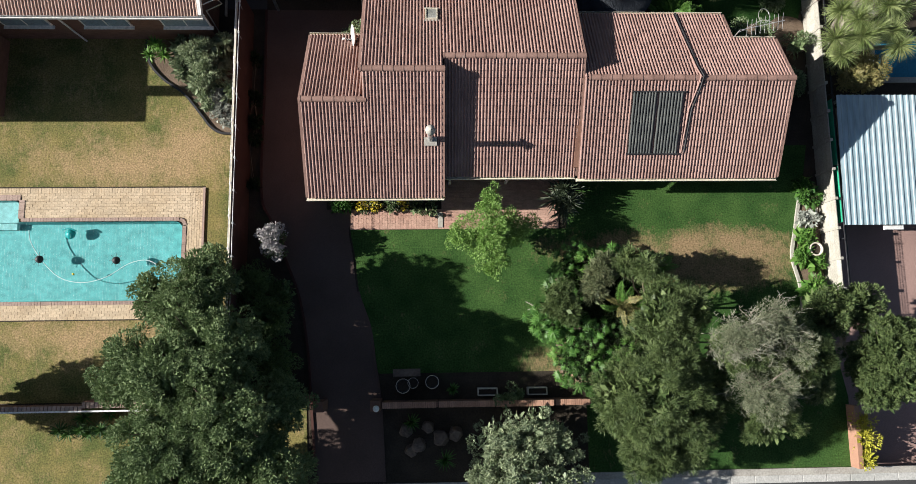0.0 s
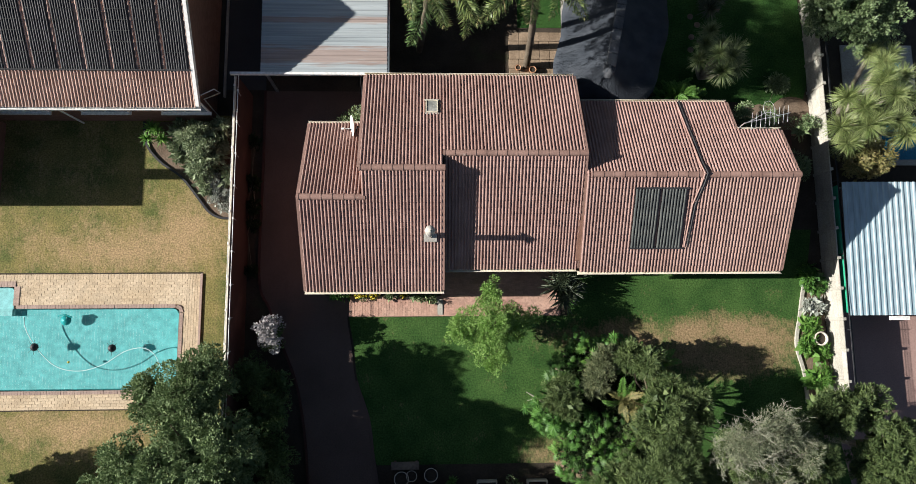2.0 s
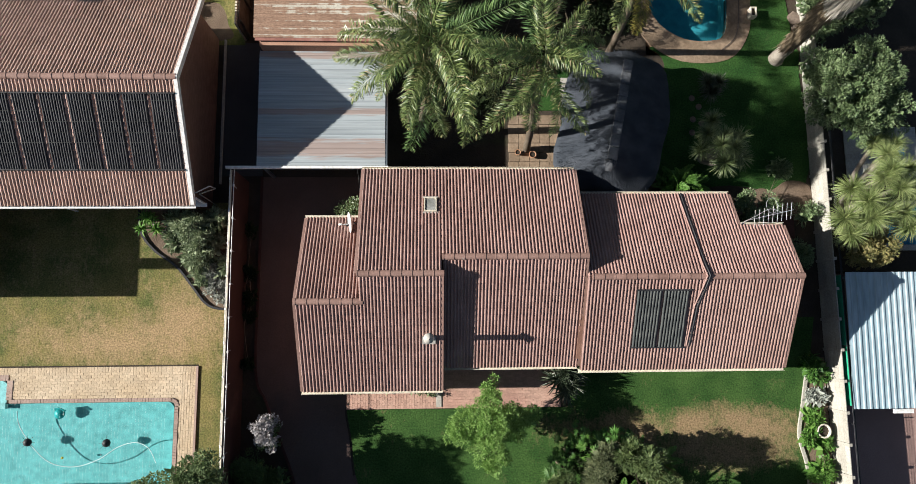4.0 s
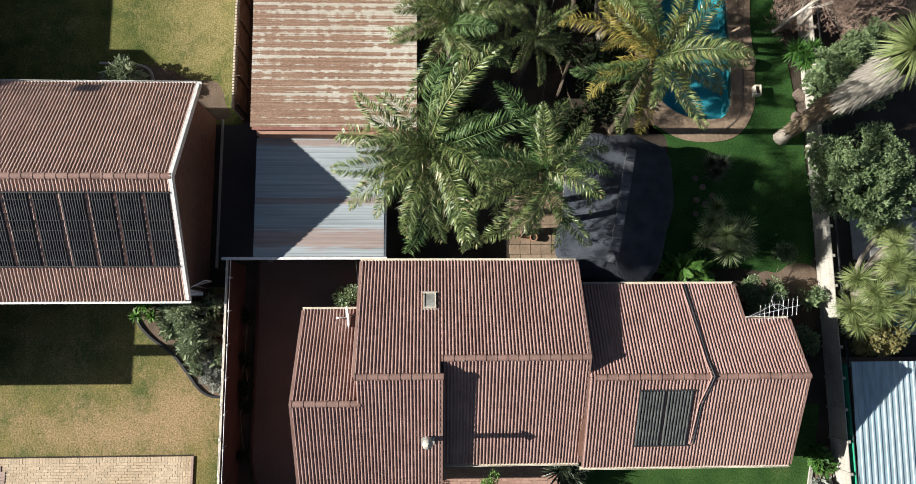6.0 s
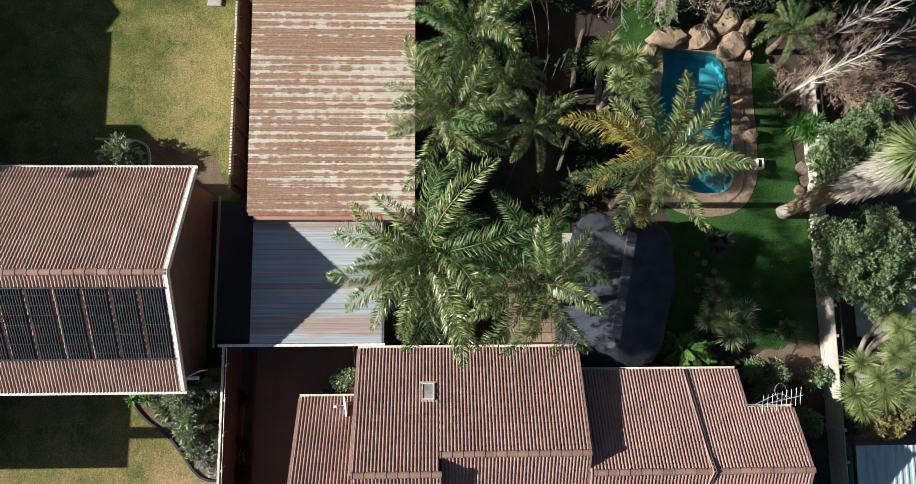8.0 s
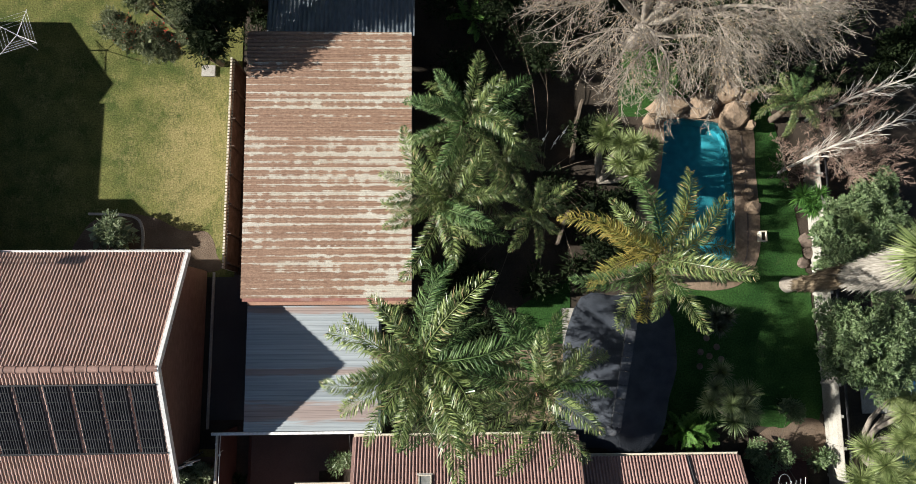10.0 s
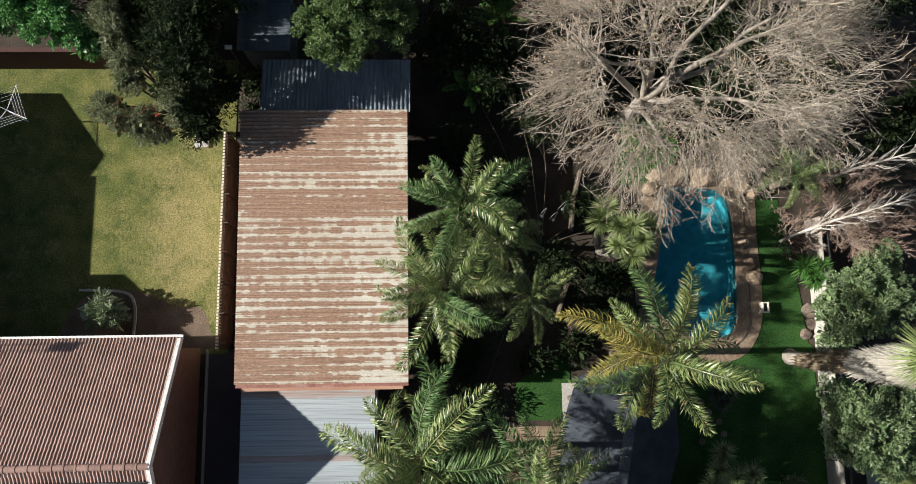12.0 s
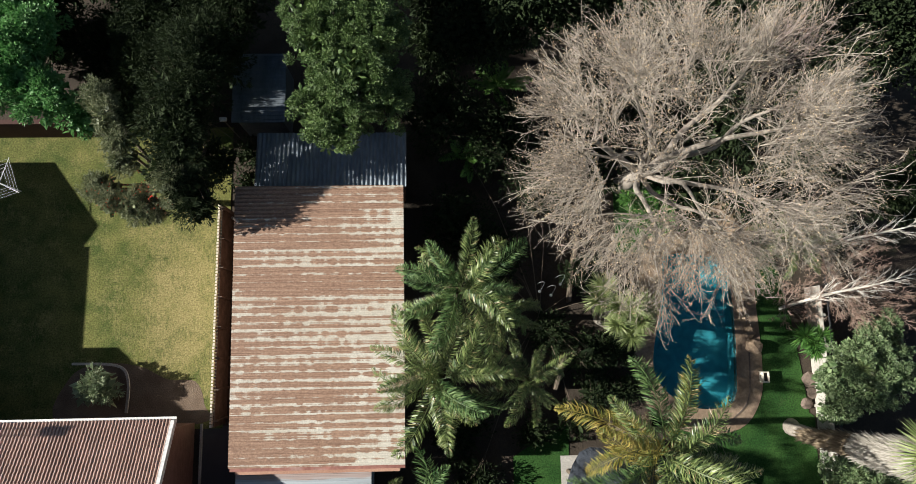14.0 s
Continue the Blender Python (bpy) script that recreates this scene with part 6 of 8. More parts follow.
def split_leaf(label, x, y, z, n, size, leaf, seed, name="split_leaf_plant"):
    """Large lobed leaves on long stalks."""
    t = thing(name, label, "garden plant", (x, y, -0.03))
    r2 = random.Random(seed)
    b = Bag()
    for k in range(13):
        a = radians(-140 + 280 * k / 12)
        ln_ = size * (0.3 + 0.62 * math.cos(a * 0.5) ** 1.5) * (1.0 if k % 2 else 0.85)
        tip = (size * 0.25 + math.cos(a) * ln_, math.sin(a) * ln_, -0.12 * size)
        side = (-math.sin(a) * size * 0.07, math.cos(a) * size * 0.07)
        root = (size * 0.25, 0, 0.03)
        mid = ((root[0] + tip[0]) / 2, (root[1] + tip[1]) / 2, 0.02)
        b.add([root, (mid[0] + side[0], mid[1] + side[1], mid[2]), tip, (mid[0] - side[0], mid[1] - side[1], mid[2])], [(0, 1, 2, 3)])
    b.add([(0, -0.012, -size * 0.6), (0, 0.012, -size * 0.6), (size * 0.25, 0.01, 0.02), (size * 0.25, -0.01, 0.02)], [(0, 1, 2, 3)])
    me = b.mesh("leaf")
    for i in range(n):
        az, rad = i * 137.5 + r2.uniform(-20, 20), (i / n) ** 0.6
        m = pose(x, y, z * (1 - 0.45 * rad), 0, 0, az) @ Matrix.Translation((rad * size * 1.5, 0, 0)) @ pose(0, 0, 0, r2.uniform(-28, 28), 5 + 42 * rad + r2.uniform(-14, 14), r2.uniform(-25, 25))
        s = r2.uniform(0.55, 1.2)
        part("leaf", me, leaf, t, at=m @ Matrix.Diagonal((s, s, s, 1)))
    part("stem", tube_mesh("stem", [(x, y, -0.03), (x + 0.05, y, z * 0.7)], [0.06, 0.04], 6), M_BARK, t)
    return t


for i, (x, y, z) in enumerate(((5.76, 3.61, 1.5), (5.41, 2.89, 1.2), (6.15, 3.09, 1.35), (7.04, 3.27, 1.1), (5.07, 2.39, 1.5), (4.37, 0.76, 1.2), (4.7, 0.18, 1.35), (5.05, -0.3, 1.1), (5.79, 0.37, 1.5), (6.06, -0.11, 1.2), (6.63, 0.36, 1.35), (5.79, -0.74, 1.1), (6.22, -0.93, 1.5), (5.21, -1.3, 1.2), (5.7, -1.55, 1.35), (7.14, -0.7, 1.1), (7.32, -1.21, 1.5), (7.72, -0.34, 1.2), (6.5, -0.27, 1.35), (7.35, 0.35, 1.1), (4.69, 0.54, 1.5), (5.57, -0.26, 1.2), (7.7, 2.59, 1.35), (7.37, 3.27, 1.1), (6.73, -1.3, 1.5))):
    split_leaf("glossy large-leaved plant in the thicket", x, y, z, 13 + 3 * (i % 3), 0.3 + 0.06 * (i % 3), (L_JUNGLE, L_JUNGLE, L_FERN, L_JUNGLE, L_JUNGLE_D)[i % 5], i)
# the thicket's shaded inside, put in as near-black leaves
shrub("thicket_shrub", "low shaded shrubs under the large leaves", [(5.92, 2.67, 0.6, 0.81, 0.49), (6.9, 2.22, 0.6, 0.81, 0.49), (6.41, 1.13, 0.6, 0.81, 0.49), (7.31, 1.34, 0.6, 0.81, 0.49), (7.58, 0.03, 0.6, 0.81, 0.49), (6.47, -0.28, 0.6, 0.81, 0.49), (5.68, -0.91, 0.6, 0.81, 0.49), (7.76, -0.94, 0.6, 0.81, 0.49), (8.32, 1.54, 0.6, 0.81, 0.49), (8.14, 2.43, 0.6, 0.81, 0.49)], 15000, 0.11, 0.4, L_SHADED, tuft=0.25)
shrub("thicket_shrub", "feathery grey-green shrub in the thicket", [(6.53, 2.57, 1.7, 0.55, 0.44), (6.34, 1.95, 1.5, 0.55, 0.44), (6.79, 3.0, 1.6, 0.37, 0.3)], 6500, 0.13, 0.14, L_GREV, tuft=0.18, tuft_count=50)
shrub("thicket_shrub", "dark needle-leaved shrub in the thicket", [(4.95, 1.65, 1.4, 0.6, 0.48), (5.28, 1.12, 1.3, 0.6, 0.48), (4.76, 1.13, 1.2, 0.46, 0.37)], 7000, 0.12, 0.16, L_OLIVE, tuft=0.18, tuft_count=50)
log = thing("driftwood", "pale branched driftwood on the lawn edge", "wood", (3.9, 1.3, 0))
part("branch", tube_mesh("branch", [(3.75, 1.5, 0.3), (4.1, 1.3, 0.4), (4.5, 1.0, 0.5)], [0.02, 0.045, 0.05], 6), M_SHOOT, log)
part("branch", tube_mesh("branch", [(3.8, 1.15, 0.25), (4.15, 1.27, 0.4)], [0.015, 0.035], 5), M_SHOOT, log)
for i, (x, y) in enumerate(((5.33, 0.38), (5.4, -0.06), (5.41, -0.55), (5.76, -0.94), (5.71, -1.37), (6.43, -1.36))):
    piece = part("edging_log", tube_mesh("edging_log", [(x - 0.04, y - 0.22, 0.1), (x + 0.02, y, 0.13), (x + 0.05 - 0.03 * i, y + 0.22, 0.1)], [0.07, 0.085, 0.06], 8), M_WOOD)
    tagged(piece, "short weathered log edging the thicket", "log", "edging logs")
tree("olive_tree", "fine-leaved olive-green tree with feathery shoots", (8.3, -1.9, -0.03),
     [(8.18, -2.18, 3.3, 1.82, 1.46), (6.95, -2.2, 2.8, 1.22, 0.98), (9.69, -2.23, 3.0, 1.13, 0.9), (7.97, -3.27, 2.9, 1.35, 1.08), (9.17, -3.19, 2.9, 1.09, 0.87), (8.74, -1.13, 3.3, 1.18, 0.94), (7.22, -1.44, 2.7, 0.75, 0.6), (7.79, -4.06, 2.7, 1.14, 0.91), (8.93, -4.0, 2.6, 1.01, 0.81)], 98000, 0.17, 0.12, L_OLIVE, r0=0.16, tuft=0.24, tuft_count=30, hollow=0.6, fill=2.0)
tree("olive_tree", "small fine-leaved olive-green tree", (8.8, 0.9, -0.03), [(8.58, 0.73, 2.9, 1.0, 0.8), (9.5, 1.13, 2.7, 0.88, 0.7), (8.77, 1.55, 2.5, 0.75, 0.6), (8.99, 0.13, 2.8, 0.87, 0.7), (7.97, 0.24, 2.5, 0.66, 0.53), (8.3, 2.75, 2.2, 0.6, 0.5), (7.6, 2.9, 1.9, 0.6, 0.5)], 26000, 0.17, 0.12, L_OLIVE, r0=0.1, tuft=0.22, tuft_count=34, hollow=0.6, fill=2.0)
tree("silver_tree", "silver-grey leaved tree with bare pale shoots", (11.6, -0.9, -0.03),
     [(11.11, 0.1, 4.4, 0.86, 0.69), (12.02, 0.54, 4.5, 0.69, 0.55), (10.52, -0.25, 4.4, 0.61, 0.49), (11.62, -1.92, 4.0, 1.04, 0.83), (11.12, -1.74, 3.9, 0.63, 0.5), (12.9, -0.38, 4.3, 0.66, 0.53)], 15000, 0.12, 0.2, L_SILVER, M_GREYBARK, r0=0.14, tuft=0.3, fill=0)
tree("olive_tree", "wide fine-leaved olive-green tree", (12.2, -0.7, -0.03),
     [(11.4, -0.56, 3.7, 1.01, 0.81), (12.15, -2.83, 3.2, 1.07, 0.86), (13.56, -0.68, 3.6, 0.93, 0.74), (12.89, 0.08, 3.7, 0.76, 0.61), (10.68, -0.55, 3.6, 0.85, 0.68), (13.8, -1.65, 3.2, 0.73, 0.58)], 44000, 0.16, 0.13, L_OLIVE, r0=0.14, tuft=0.22, tuft_count=30, hollow=0.6, fill=2.0)
tree("olive_tree", "green fine-leaved tree leaning over the wall", (15.9, -0.4, -0.03),
     [(14.72, 0.92, 3.2, 0.95, 0.76), (15.93, 1.1, 3.2, 0.77, 0.62), (16.85, -0.36, 3.4, 1.17, 0.94), (17.47, -1.52, 3.2, 1.07, 0.86), (16.14, -0.93, 3.2, 0.95, 0.76), (16.52, -2.09, 2.9, 0.78, 0.62), (17.71, -0.37, 3.3, 0.86, 0.69)], 36000, 0.13, 0.3, L_OLIVE, M_GREYBARK, r0=0.14, tuft=0.2, tuft_count=36, hollow=0.6)
tree("grey_green_bush", "tall grey-green bush with clustered leaf heads", (3.4, -4.3, -0.03),
     [(2.4, -3.9, 1.5, 1.1, 0.9), (3.7, -3.5, 1.6, 1.0, 0.9), (4.6, -4.1, 1.4, 1.1, 0.9), (3.2, -5.3, 2.1, 1.4, 1.1), (4.6, -5.7, 2.2, 1.3, 1.1), (2.0, -5.3, 1.8, 1.0, 0.9)], 22100, 0.094, 0.5, L_PROTEA, r0=0.1, tuft=0.17, tuft_count=30, category="shrub", hollow=0.75)
shrub("yellow_bush", "bright yellow-green bush on the street bed", [(17.45, -3.5, 0.4, 0.3, 0.35), (17.5, -4.2, 0.4, 0.35, 0.35), (17.5, -4.9, 0.4, 0.33, 0.35)], 1100, 0.11, 0.5, L_YELLOWBUSH)
for x, y, ln_ in ((-1.0, -3.3, 0.5), (0.35, -4.75, 0.6), (0.7, -2.0, 0.35), (-13.9, -2.85, 0.55), (-11.9, -2.9, 0.55), (-12.9, -2.75, 0.4)):
    yucca("low green strap-leaved garden plant", (x, y, -0.02), [(x, y, 0.12)], L_JUNGLE, length=ln_, width=0.06, blades=42, name="strap_leaf_plant", category="garden plant", low=5)
shrub("wall_creeper", "pale creeper spilling over the brick wall", [(2.7, -2.4, 0.9, 0.35, 0.25), (3.2, -2.1, 0.6, 0.3, 0.3)], 850, 0.086, 0.6, L_SHRUB, tuft=0.2)
shrub("bed_plant", "low green plant in the bed below the eave", [(-3.95, 5.55, 0.25, 0.25, 0.25), (-3.6, 5.6, 0.2, 0.2, 0.2)], 450, 0.12, 0.4, L_JUNGLE, tuft=0.12)
shrub("bed_plant", "yellow-flowering plant in the bed below the eave", [(-3.0, 5.62, 0.25, 0.25, 0.2), (-2.5, 5.6, 0.25, 0.25, 0.2), (-1.3, 5.6, 0.22, 0.2, 0.2)], 420, 0.07, 0.9, L_FLOWER_Y, tuft=0.12)
shrub("bed_plant", "low dark plants in the bed below the eave", [(-2.75, 5.6, 0.16, 0.35, 0.15), (-1.8, 5.6, 0.16, 0.4, 0.15), (-0.8, 5.55, 0.18, 0.4, 0.16), (-0.2, 5.4, 0.2, 0.3, 0.2)], 2210, 0.078, 0.4, L_SHRUB, tuft=0.14)
shrub("bed_plant", "lush green bedding plant beside the wall", [(15.9, 6.2, 0.35, 0.45, 0.35), (16.1, 5.9, 0.3, 0.35, 0.3)], 1000, 0.16, 0.3, L_JUNGLE, tuft=0.18)
shrub("bed_plant", "lush green bedding plant beside the urn", [(15.75, 4.0, 0.3, 0.4, 0.3), (15.7, 3.2, 0.3, 0.45, 0.35), (16.1, 2.9, 0.3, 0.3, 0.3), (15.85, 1.9, 0.35, 0.5, 0.35)], 1900, 0.16, 0.3, L_FERN, tuft=0.18)
shrub("bed_plant", "silvery cream-leaved plant in the bed", [(15.9, 4.85, 0.25, 0.4, 0.2), (16.2, 4.9, 0.25, 0.25, 0.2)], 500, 0.13, 0.3, L_GREY, tuft=0.15)
# neighbour's beds
shrub("corner_shrub", "variegated light-green shrub in the corner bed", [(-9.7, 12.0, 0.7, 0.7, 0.6), (-9.2, 11.3, 0.7, 0.7, 0.6), (-9.5, 10.7, 0.55, 0.55, 0.5), (-8.8, 12.3, 0.7, 0.5, 0.6), (-10.6, 11.5, 0.3, 0.4, 0.3), (-10.0, 10.9, 0.3, 0.45, 0.3), (-9.5, 10.0, 0.3, 0.4, 0.3), (-10.7, 12.3, 0.4, 0.4, 0.35), (-8.5, 10.4, 0.45, 0.4, 0.4)], 9500, 0.125, 0.4, L_PROTEA, tuft=0.2)
shrub("corner_shrub", "low silver-grey shrub in the corner bed", [(-8.9, 9.6, 0.3, 0.5, 0.3), (-9.1, 10.2, 0.35, 0.45, 0.3), (-8.55, 9.2, 0.25, 0.35, 0.25)], 3200, 0.08, 0.35, L_GREY, tuft=0.12, tuft_count=80)
yucca("bright green rosette plant at the bed's end", (-11.6, 12.2, 0), [(-11.9, 12.0, 0.55), (-11.5, 12.35, 0.6), (-11.3, 12.0, 0.5), (-11.75, 12.5, 0.5)], L_FERN, length=0.42, width=0.07, blades=34, name="rosette_plant", stem=0.03, category="garden plant")
tree("broad_tree", "dark-green broadleaf tree beyond the pool", (-20.0, -2.2, -0.03), [(-20.2, -1.9, 3.0, 1.3, 1.3), (-19.2, -1.7, 2.6, 0.9, 0.9), (-21.0, -2.3, 3.0, 1.0, 1.1)], 11900, 0.125, 0.55, L_BIG, r0=0.16)
shrub("plumeria_bush", "bush of large leaves in clustered heads", [(-12.9, 22.1, 0.95, 0.6, 0.4), (-12.5, 21.8, 0.85, 0.5, 0.35), (-13.2, 21.8, 0.8, 0.45, 0.35)], 1530, 0.172, 0.36, L_PROTEA, tuft=0.2, tuft_count=26)
tagged(part("bed_edging_back", band(smooth_line([(-12.0, 20.9), (-12.0, 22.2), (-12.5, 22.8), (-14.3, 22.9)], 5), 0.1, -0.03, 0.09), M_GREYCONC), "curved stone edging of a small bed", "edging", kind="structure")

# leaf colour darkened to stand for the wall's shadow here
shrub("drive_plant", "plants between wall and drive, coloured dark for shade", [(-7.5, 9.2, 0.3, 0.3, 0.35), (-7.45, 8.4, 0.25, 0.25, 0.3), (-7.5, 10.2, 0.3, 0.28, 0.3), (-7.5, 12.0, 0.25, 0.25, 0.3), (-7.45, 6.5, 0.25, 0.25, 0.25)], 1600, 0.1, 0.35, L_SHADED, tuft=0.14)

# palms behind the house
QUEEN = dict(length=3.1, arch=1.45, lift=0.3, pairs=88, leaflet=0.5, width=0.03, plume=0.95, hang=0.85)
palm("tall feather palm with drooping olive-green fronds", (-0.6, 16.2, -0.03), (0.05, 16.85, 7.5), "queen", 27, [L_PALM, L_PALM, L_PALM, L_PALM_G], seed=3, dead=4, low=-45, scale=1.16, **QUEEN)
palm("tall feather palm with fresh green fronds", (4.1, 15.5, -0.03), (3.45, 16.2, 8.2), "queen", 20, [L_PALM, L_PALM, L_PALM_G], seed=5, scale=0.98, dead=2, low=-45, **QUEEN)
palm("tall feather palm with yellowing fronds", (7.9, 20.0, -0.03), (7.35, 20.1, 7.5), "queen", 19, [L_PALM_Y, L_PALM, L_PALM_G, L_PALM, L_PALM], seed=8, dead=1, low=-35, scale=1.06, **QUEEN)
palm("dark green feather palm beside the rusty shed", (0.6, 22.0, -0.03), (0.75, 22.35, 5.2), "queen", 19, [L_PALM, L_PALM, L_PALM_G], seed=9, low=-26, scale=1.02, dead=2, **QUEEN)
palm("dark green feather palm beside the rusty shed", (1.3, 25.2, -0.03), (1.4, 25.2, 5.2), "queen", 19, [L_PALM, L_PALM, L_PALM_G], seed=12, low=-26, scale=1.02, dead=1, **QUEEN)
palm("small shaded feather palm", (3.7, 22.3, -0.03), (3.8, 22.1, 4.7), "queen", 13, [L_PALM], low=-15, seed=14, scale=0.66, **QUEEN)
palm("small shaded feather palm", (2.8, 24.6, -0.03), (2.9, 24.4, 3.4), "queen", 14, [L_PALM], low=-10, seed=17, scale=0.62, **QUEEN)
palm("low feathery cycad palm by the rocks", (15.3, 27.1, -0.03), (15.3, 27.2, 2.0), "queen", 15, [L_PALM, L_PALM_G], seed=21, scale=0.62, dead=1, name="cycad", **QUEEN)
FERN = dict(length=1.35, arch=1.1, lift=0.5, pairs=48, leaflet=0.26, width=0.03, plume=0.1, hang=0.2)
for x, y, z, s in ((10.4, 13.9, 1.0, 0.9), (10.9, 13.7, 0.8, 0.8), (10.0, 13.8, 0.7, 0.7), (11.2, 13.9, 0.6, 0.6), (1.95, 31.2, 1.6, 1.0), (3.4, 34.5, 1.6, 1.2), (8.7, 2.4, 0.9, 0.85), (8.2, 3.0, 0.6, 0.6)):
    palm("light green fern with feathery fronds", (x, y, -0.03), (x, y, z * 0.6), "fern", 12, [L_FERN], trunk_r=0.06, seed=int(x * 9), low=5, high=70, scale=s, bark=M_BARK, name="fern", **FERN)
for x, y, z in ((7.44, 1.25, 1.3), (8.86, 2.53, 1.3), (7.86, 1.09, 1.3)):
    palm("cycad with yellowed and browned fronds", (x, y, -0.03), (x, y, z), "fern", 11, [L_DRYFERN, L_DRYFERN, L_FERN], trunk_r=0.07, seed=int(x * 9), low=0, high=65, scale=0.75, bark=M_BARK, name="cycad", **FERN)
yucca("many-headed yucca on the shaded lawn", (11.8, 15.0, 0), [(11.74, 15.4, 2.5), (11.2, 15.6, 2.2), (12.4, 15.4, 2.2), (11.8, 14.35, 2.3), (12.5, 14.6, 2.2), (11.0, 15.0, 2.0), (11.6, 15.0, 2.6), (12.1, 14.9, 2.6), (11.5, 16.2, 2.0)], L_YUCCA, length=0.66, width=0.03, blades=200, low=-45)
yucca("many-headed yucca above the pool", (7.5, 24.3, 0), [(7.17, 24.6, 4.7), (8.0, 24.05, 4.6), (6.55, 24.9, 4.3), (8.3, 24.6, 4.3), (7.7, 23.6, 4.2), (7.2, 24.0, 4.3), (7.6, 24.6, 4.9), (6.8, 25.4, 4.2)], L_YUCCA_Y, length=0.7, width=0.03, blades=220, stem=0.1, low=-50)
yucca("broad stand of pale green yuccas beyond the wall", (17.9, 12.8, -0.03), [(18.2, 14.6, 2.8), (18.5, 13.2, 2.9), (17.3, 12.7, 2.7), (16.6, 12.1, 2.2), (17.75, 12.2, 2.3), (18.9, 14.0, 2.8), (17.8, 13.6, 3.0), (18.0, 12.3, 2.6), (18.8, 12.3, 2.5), (16.9, 13.3, 2.3), (18.0, 15.2, 2.4), (18.7, 15.1, 2.5), (17.6, 12.1, 2.4), (18.1, 13.9, 3.1), (17.0, 11.5, 1.9), (19.2, 13.2, 2.6), (19.3, 11.8, 2.2)], L_YUCCA_Y, length=0.8, width=0.027, blades=290, stem=0.1, low=-62, stiff=0.4)
yucca("spiky green plant in the shaded lawn", (12.2, 18.3, 0), [(12.0, 18.4, 0.7), (12.5, 18.4, 0.6), (12.2, 18.0, 0.5)], L_AGAVE, length=0.6, name="strap_leaf_plant", category="garden plant", stem=0.03)
yucca("bright green strap-leaved clump by the wall", (16.45, 23.3, 0), [(16.3, 23.2, 0.9), (16.65, 23.5, 0.9), (16.4, 23.0, 0.8), (16.1, 23.5, 0.7)], L_JUNGLE, length=0.62, width=0.09, name="strap_leaf_plant", category="garden plant", stem=0.04)
yucca("small yucca among the shrubs", (17.4, 21.9, 0), [(17.4, 22.2, 2.3)], L_YUCCA, length=0.55)
tree("broadleaf_shrub", "large rounded shrub of glossy grey-green leaves", (17.0, 17.3, -0.03),
     [(16.6, 17.3, 2.9, 1.5, 1.1), (17.8, 18.0, 2.8, 1.3, 1.0), (17.4, 16.2, 2.7, 1.2, 0.9), (15.9, 18.2, 2.6, 0.9, 0.8), (18.4, 16.6, 2.5, 1.1, 0.9), (16.0, 16.6, 2.4, 0.8, 0.7)], 25500, 0.117, 0.45, L_SHRUB, r0=0.12, tuft=0.22)
tree("broadleaf_shrub", "rounded shrub of glossy grey-green leaves", (17.6, 21.8, -0.03),
     [(16.8, 22.1, 1.7, 0.8, 0.7), (17.8, 22.7, 1.9, 1.0, 0.8), (18.2, 21.5, 1.8, 1.0, 0.8), (17.2, 21.0, 1.5, 0.8, 0.7), (19.0, 22.3, 1.7, 1.0, 0.8), (16.5, 21.6, 1.5, 0.7, 0.6), (16.6, 20.6, 1.4, 0.6, 0.6), (18.8, 23.6, 1.5, 0.8, 0.7)], 20500, 0.117, 0.45, L_SHRUB, r0=0.1, tuft=0.22)
shrub("low_shrub", "dark low shrub along the fence", [(15.0, 14.6, 0.4, 0.5, 0.4), (15.6, 10.9, 0.6, 0.5, 0.5), (14.2, 12.9, 0.9, 0.4, 0.5), (13.6, 12.3, 0.8, 0.5, 0.5), (15.9, 12.5, 0.6, 0.4, 0.5), (13.1, 13.0, 1.0, 0.4, 0.5)], 5950, 0.094, 0.5, L_SHRUB)
shrub("dry_leaved_shrub", "round shrub of brown-green leaves below the yuccas", [(17.9, 11.0, 1.1, 0.85, 0.65), (18.7, 11.15, 1.1, 0.85, 0.65), (18.3, 10.75, 0.9, 0.7, 0.5)], 4600, 0.1, 0.5, L_DRYFERN, tuft=0.16, tuft_count=40)
shrub("low_shrub", "climbing shrub behind the wing of the house", [(-3.0, 12.9, 0.9, 0.3, 0.5), (-3.6, 12.7, 0.5, 0.3, 0.4)], 1020, 0.094, 0.5, L_SHRUB)
# shade below the palms is painted into these leaves
shrub("low_shrub", "dark shaded undergrowth below the palms", [(1.5, 20, 0.5, 1.2, 0.6), (3, 27, 0.8, 1.5, 0.8), (1.5, 28.5, 1.0, 1.4, 1.0), (3.5, 32, 1.4, 1.8, 1.2), (1.0, 33, 1.5, 1.8, 1.4), (5, 30, 1.0, 1.4, 0.9), (4.6, 19.8, 0.4, 0.7, 0.4), (2.2, 18.0, 0.4, 0.9, 0.4), (7.3, 21.5, 0.4, 0.9, 0.5), (8.2, 23.2, 0.4, 0.8, 0.5), (7.0, 23.0, 0.5, 0.9, 0.5), (8.4, 25.4, 0.4, 0.8, 0.5), (6.9, 26.2, 0.4, 0.9, 0.5), (8.5, 21.5, 0.3, 0.6, 0.3), (6.3, 20.4, 0.3, 0.7, 0.3), (5.4, 23.8, 0.4, 0.9, 0.4)], 20000, 0.16, 0.35, L_SHADED, tuft=0.35)

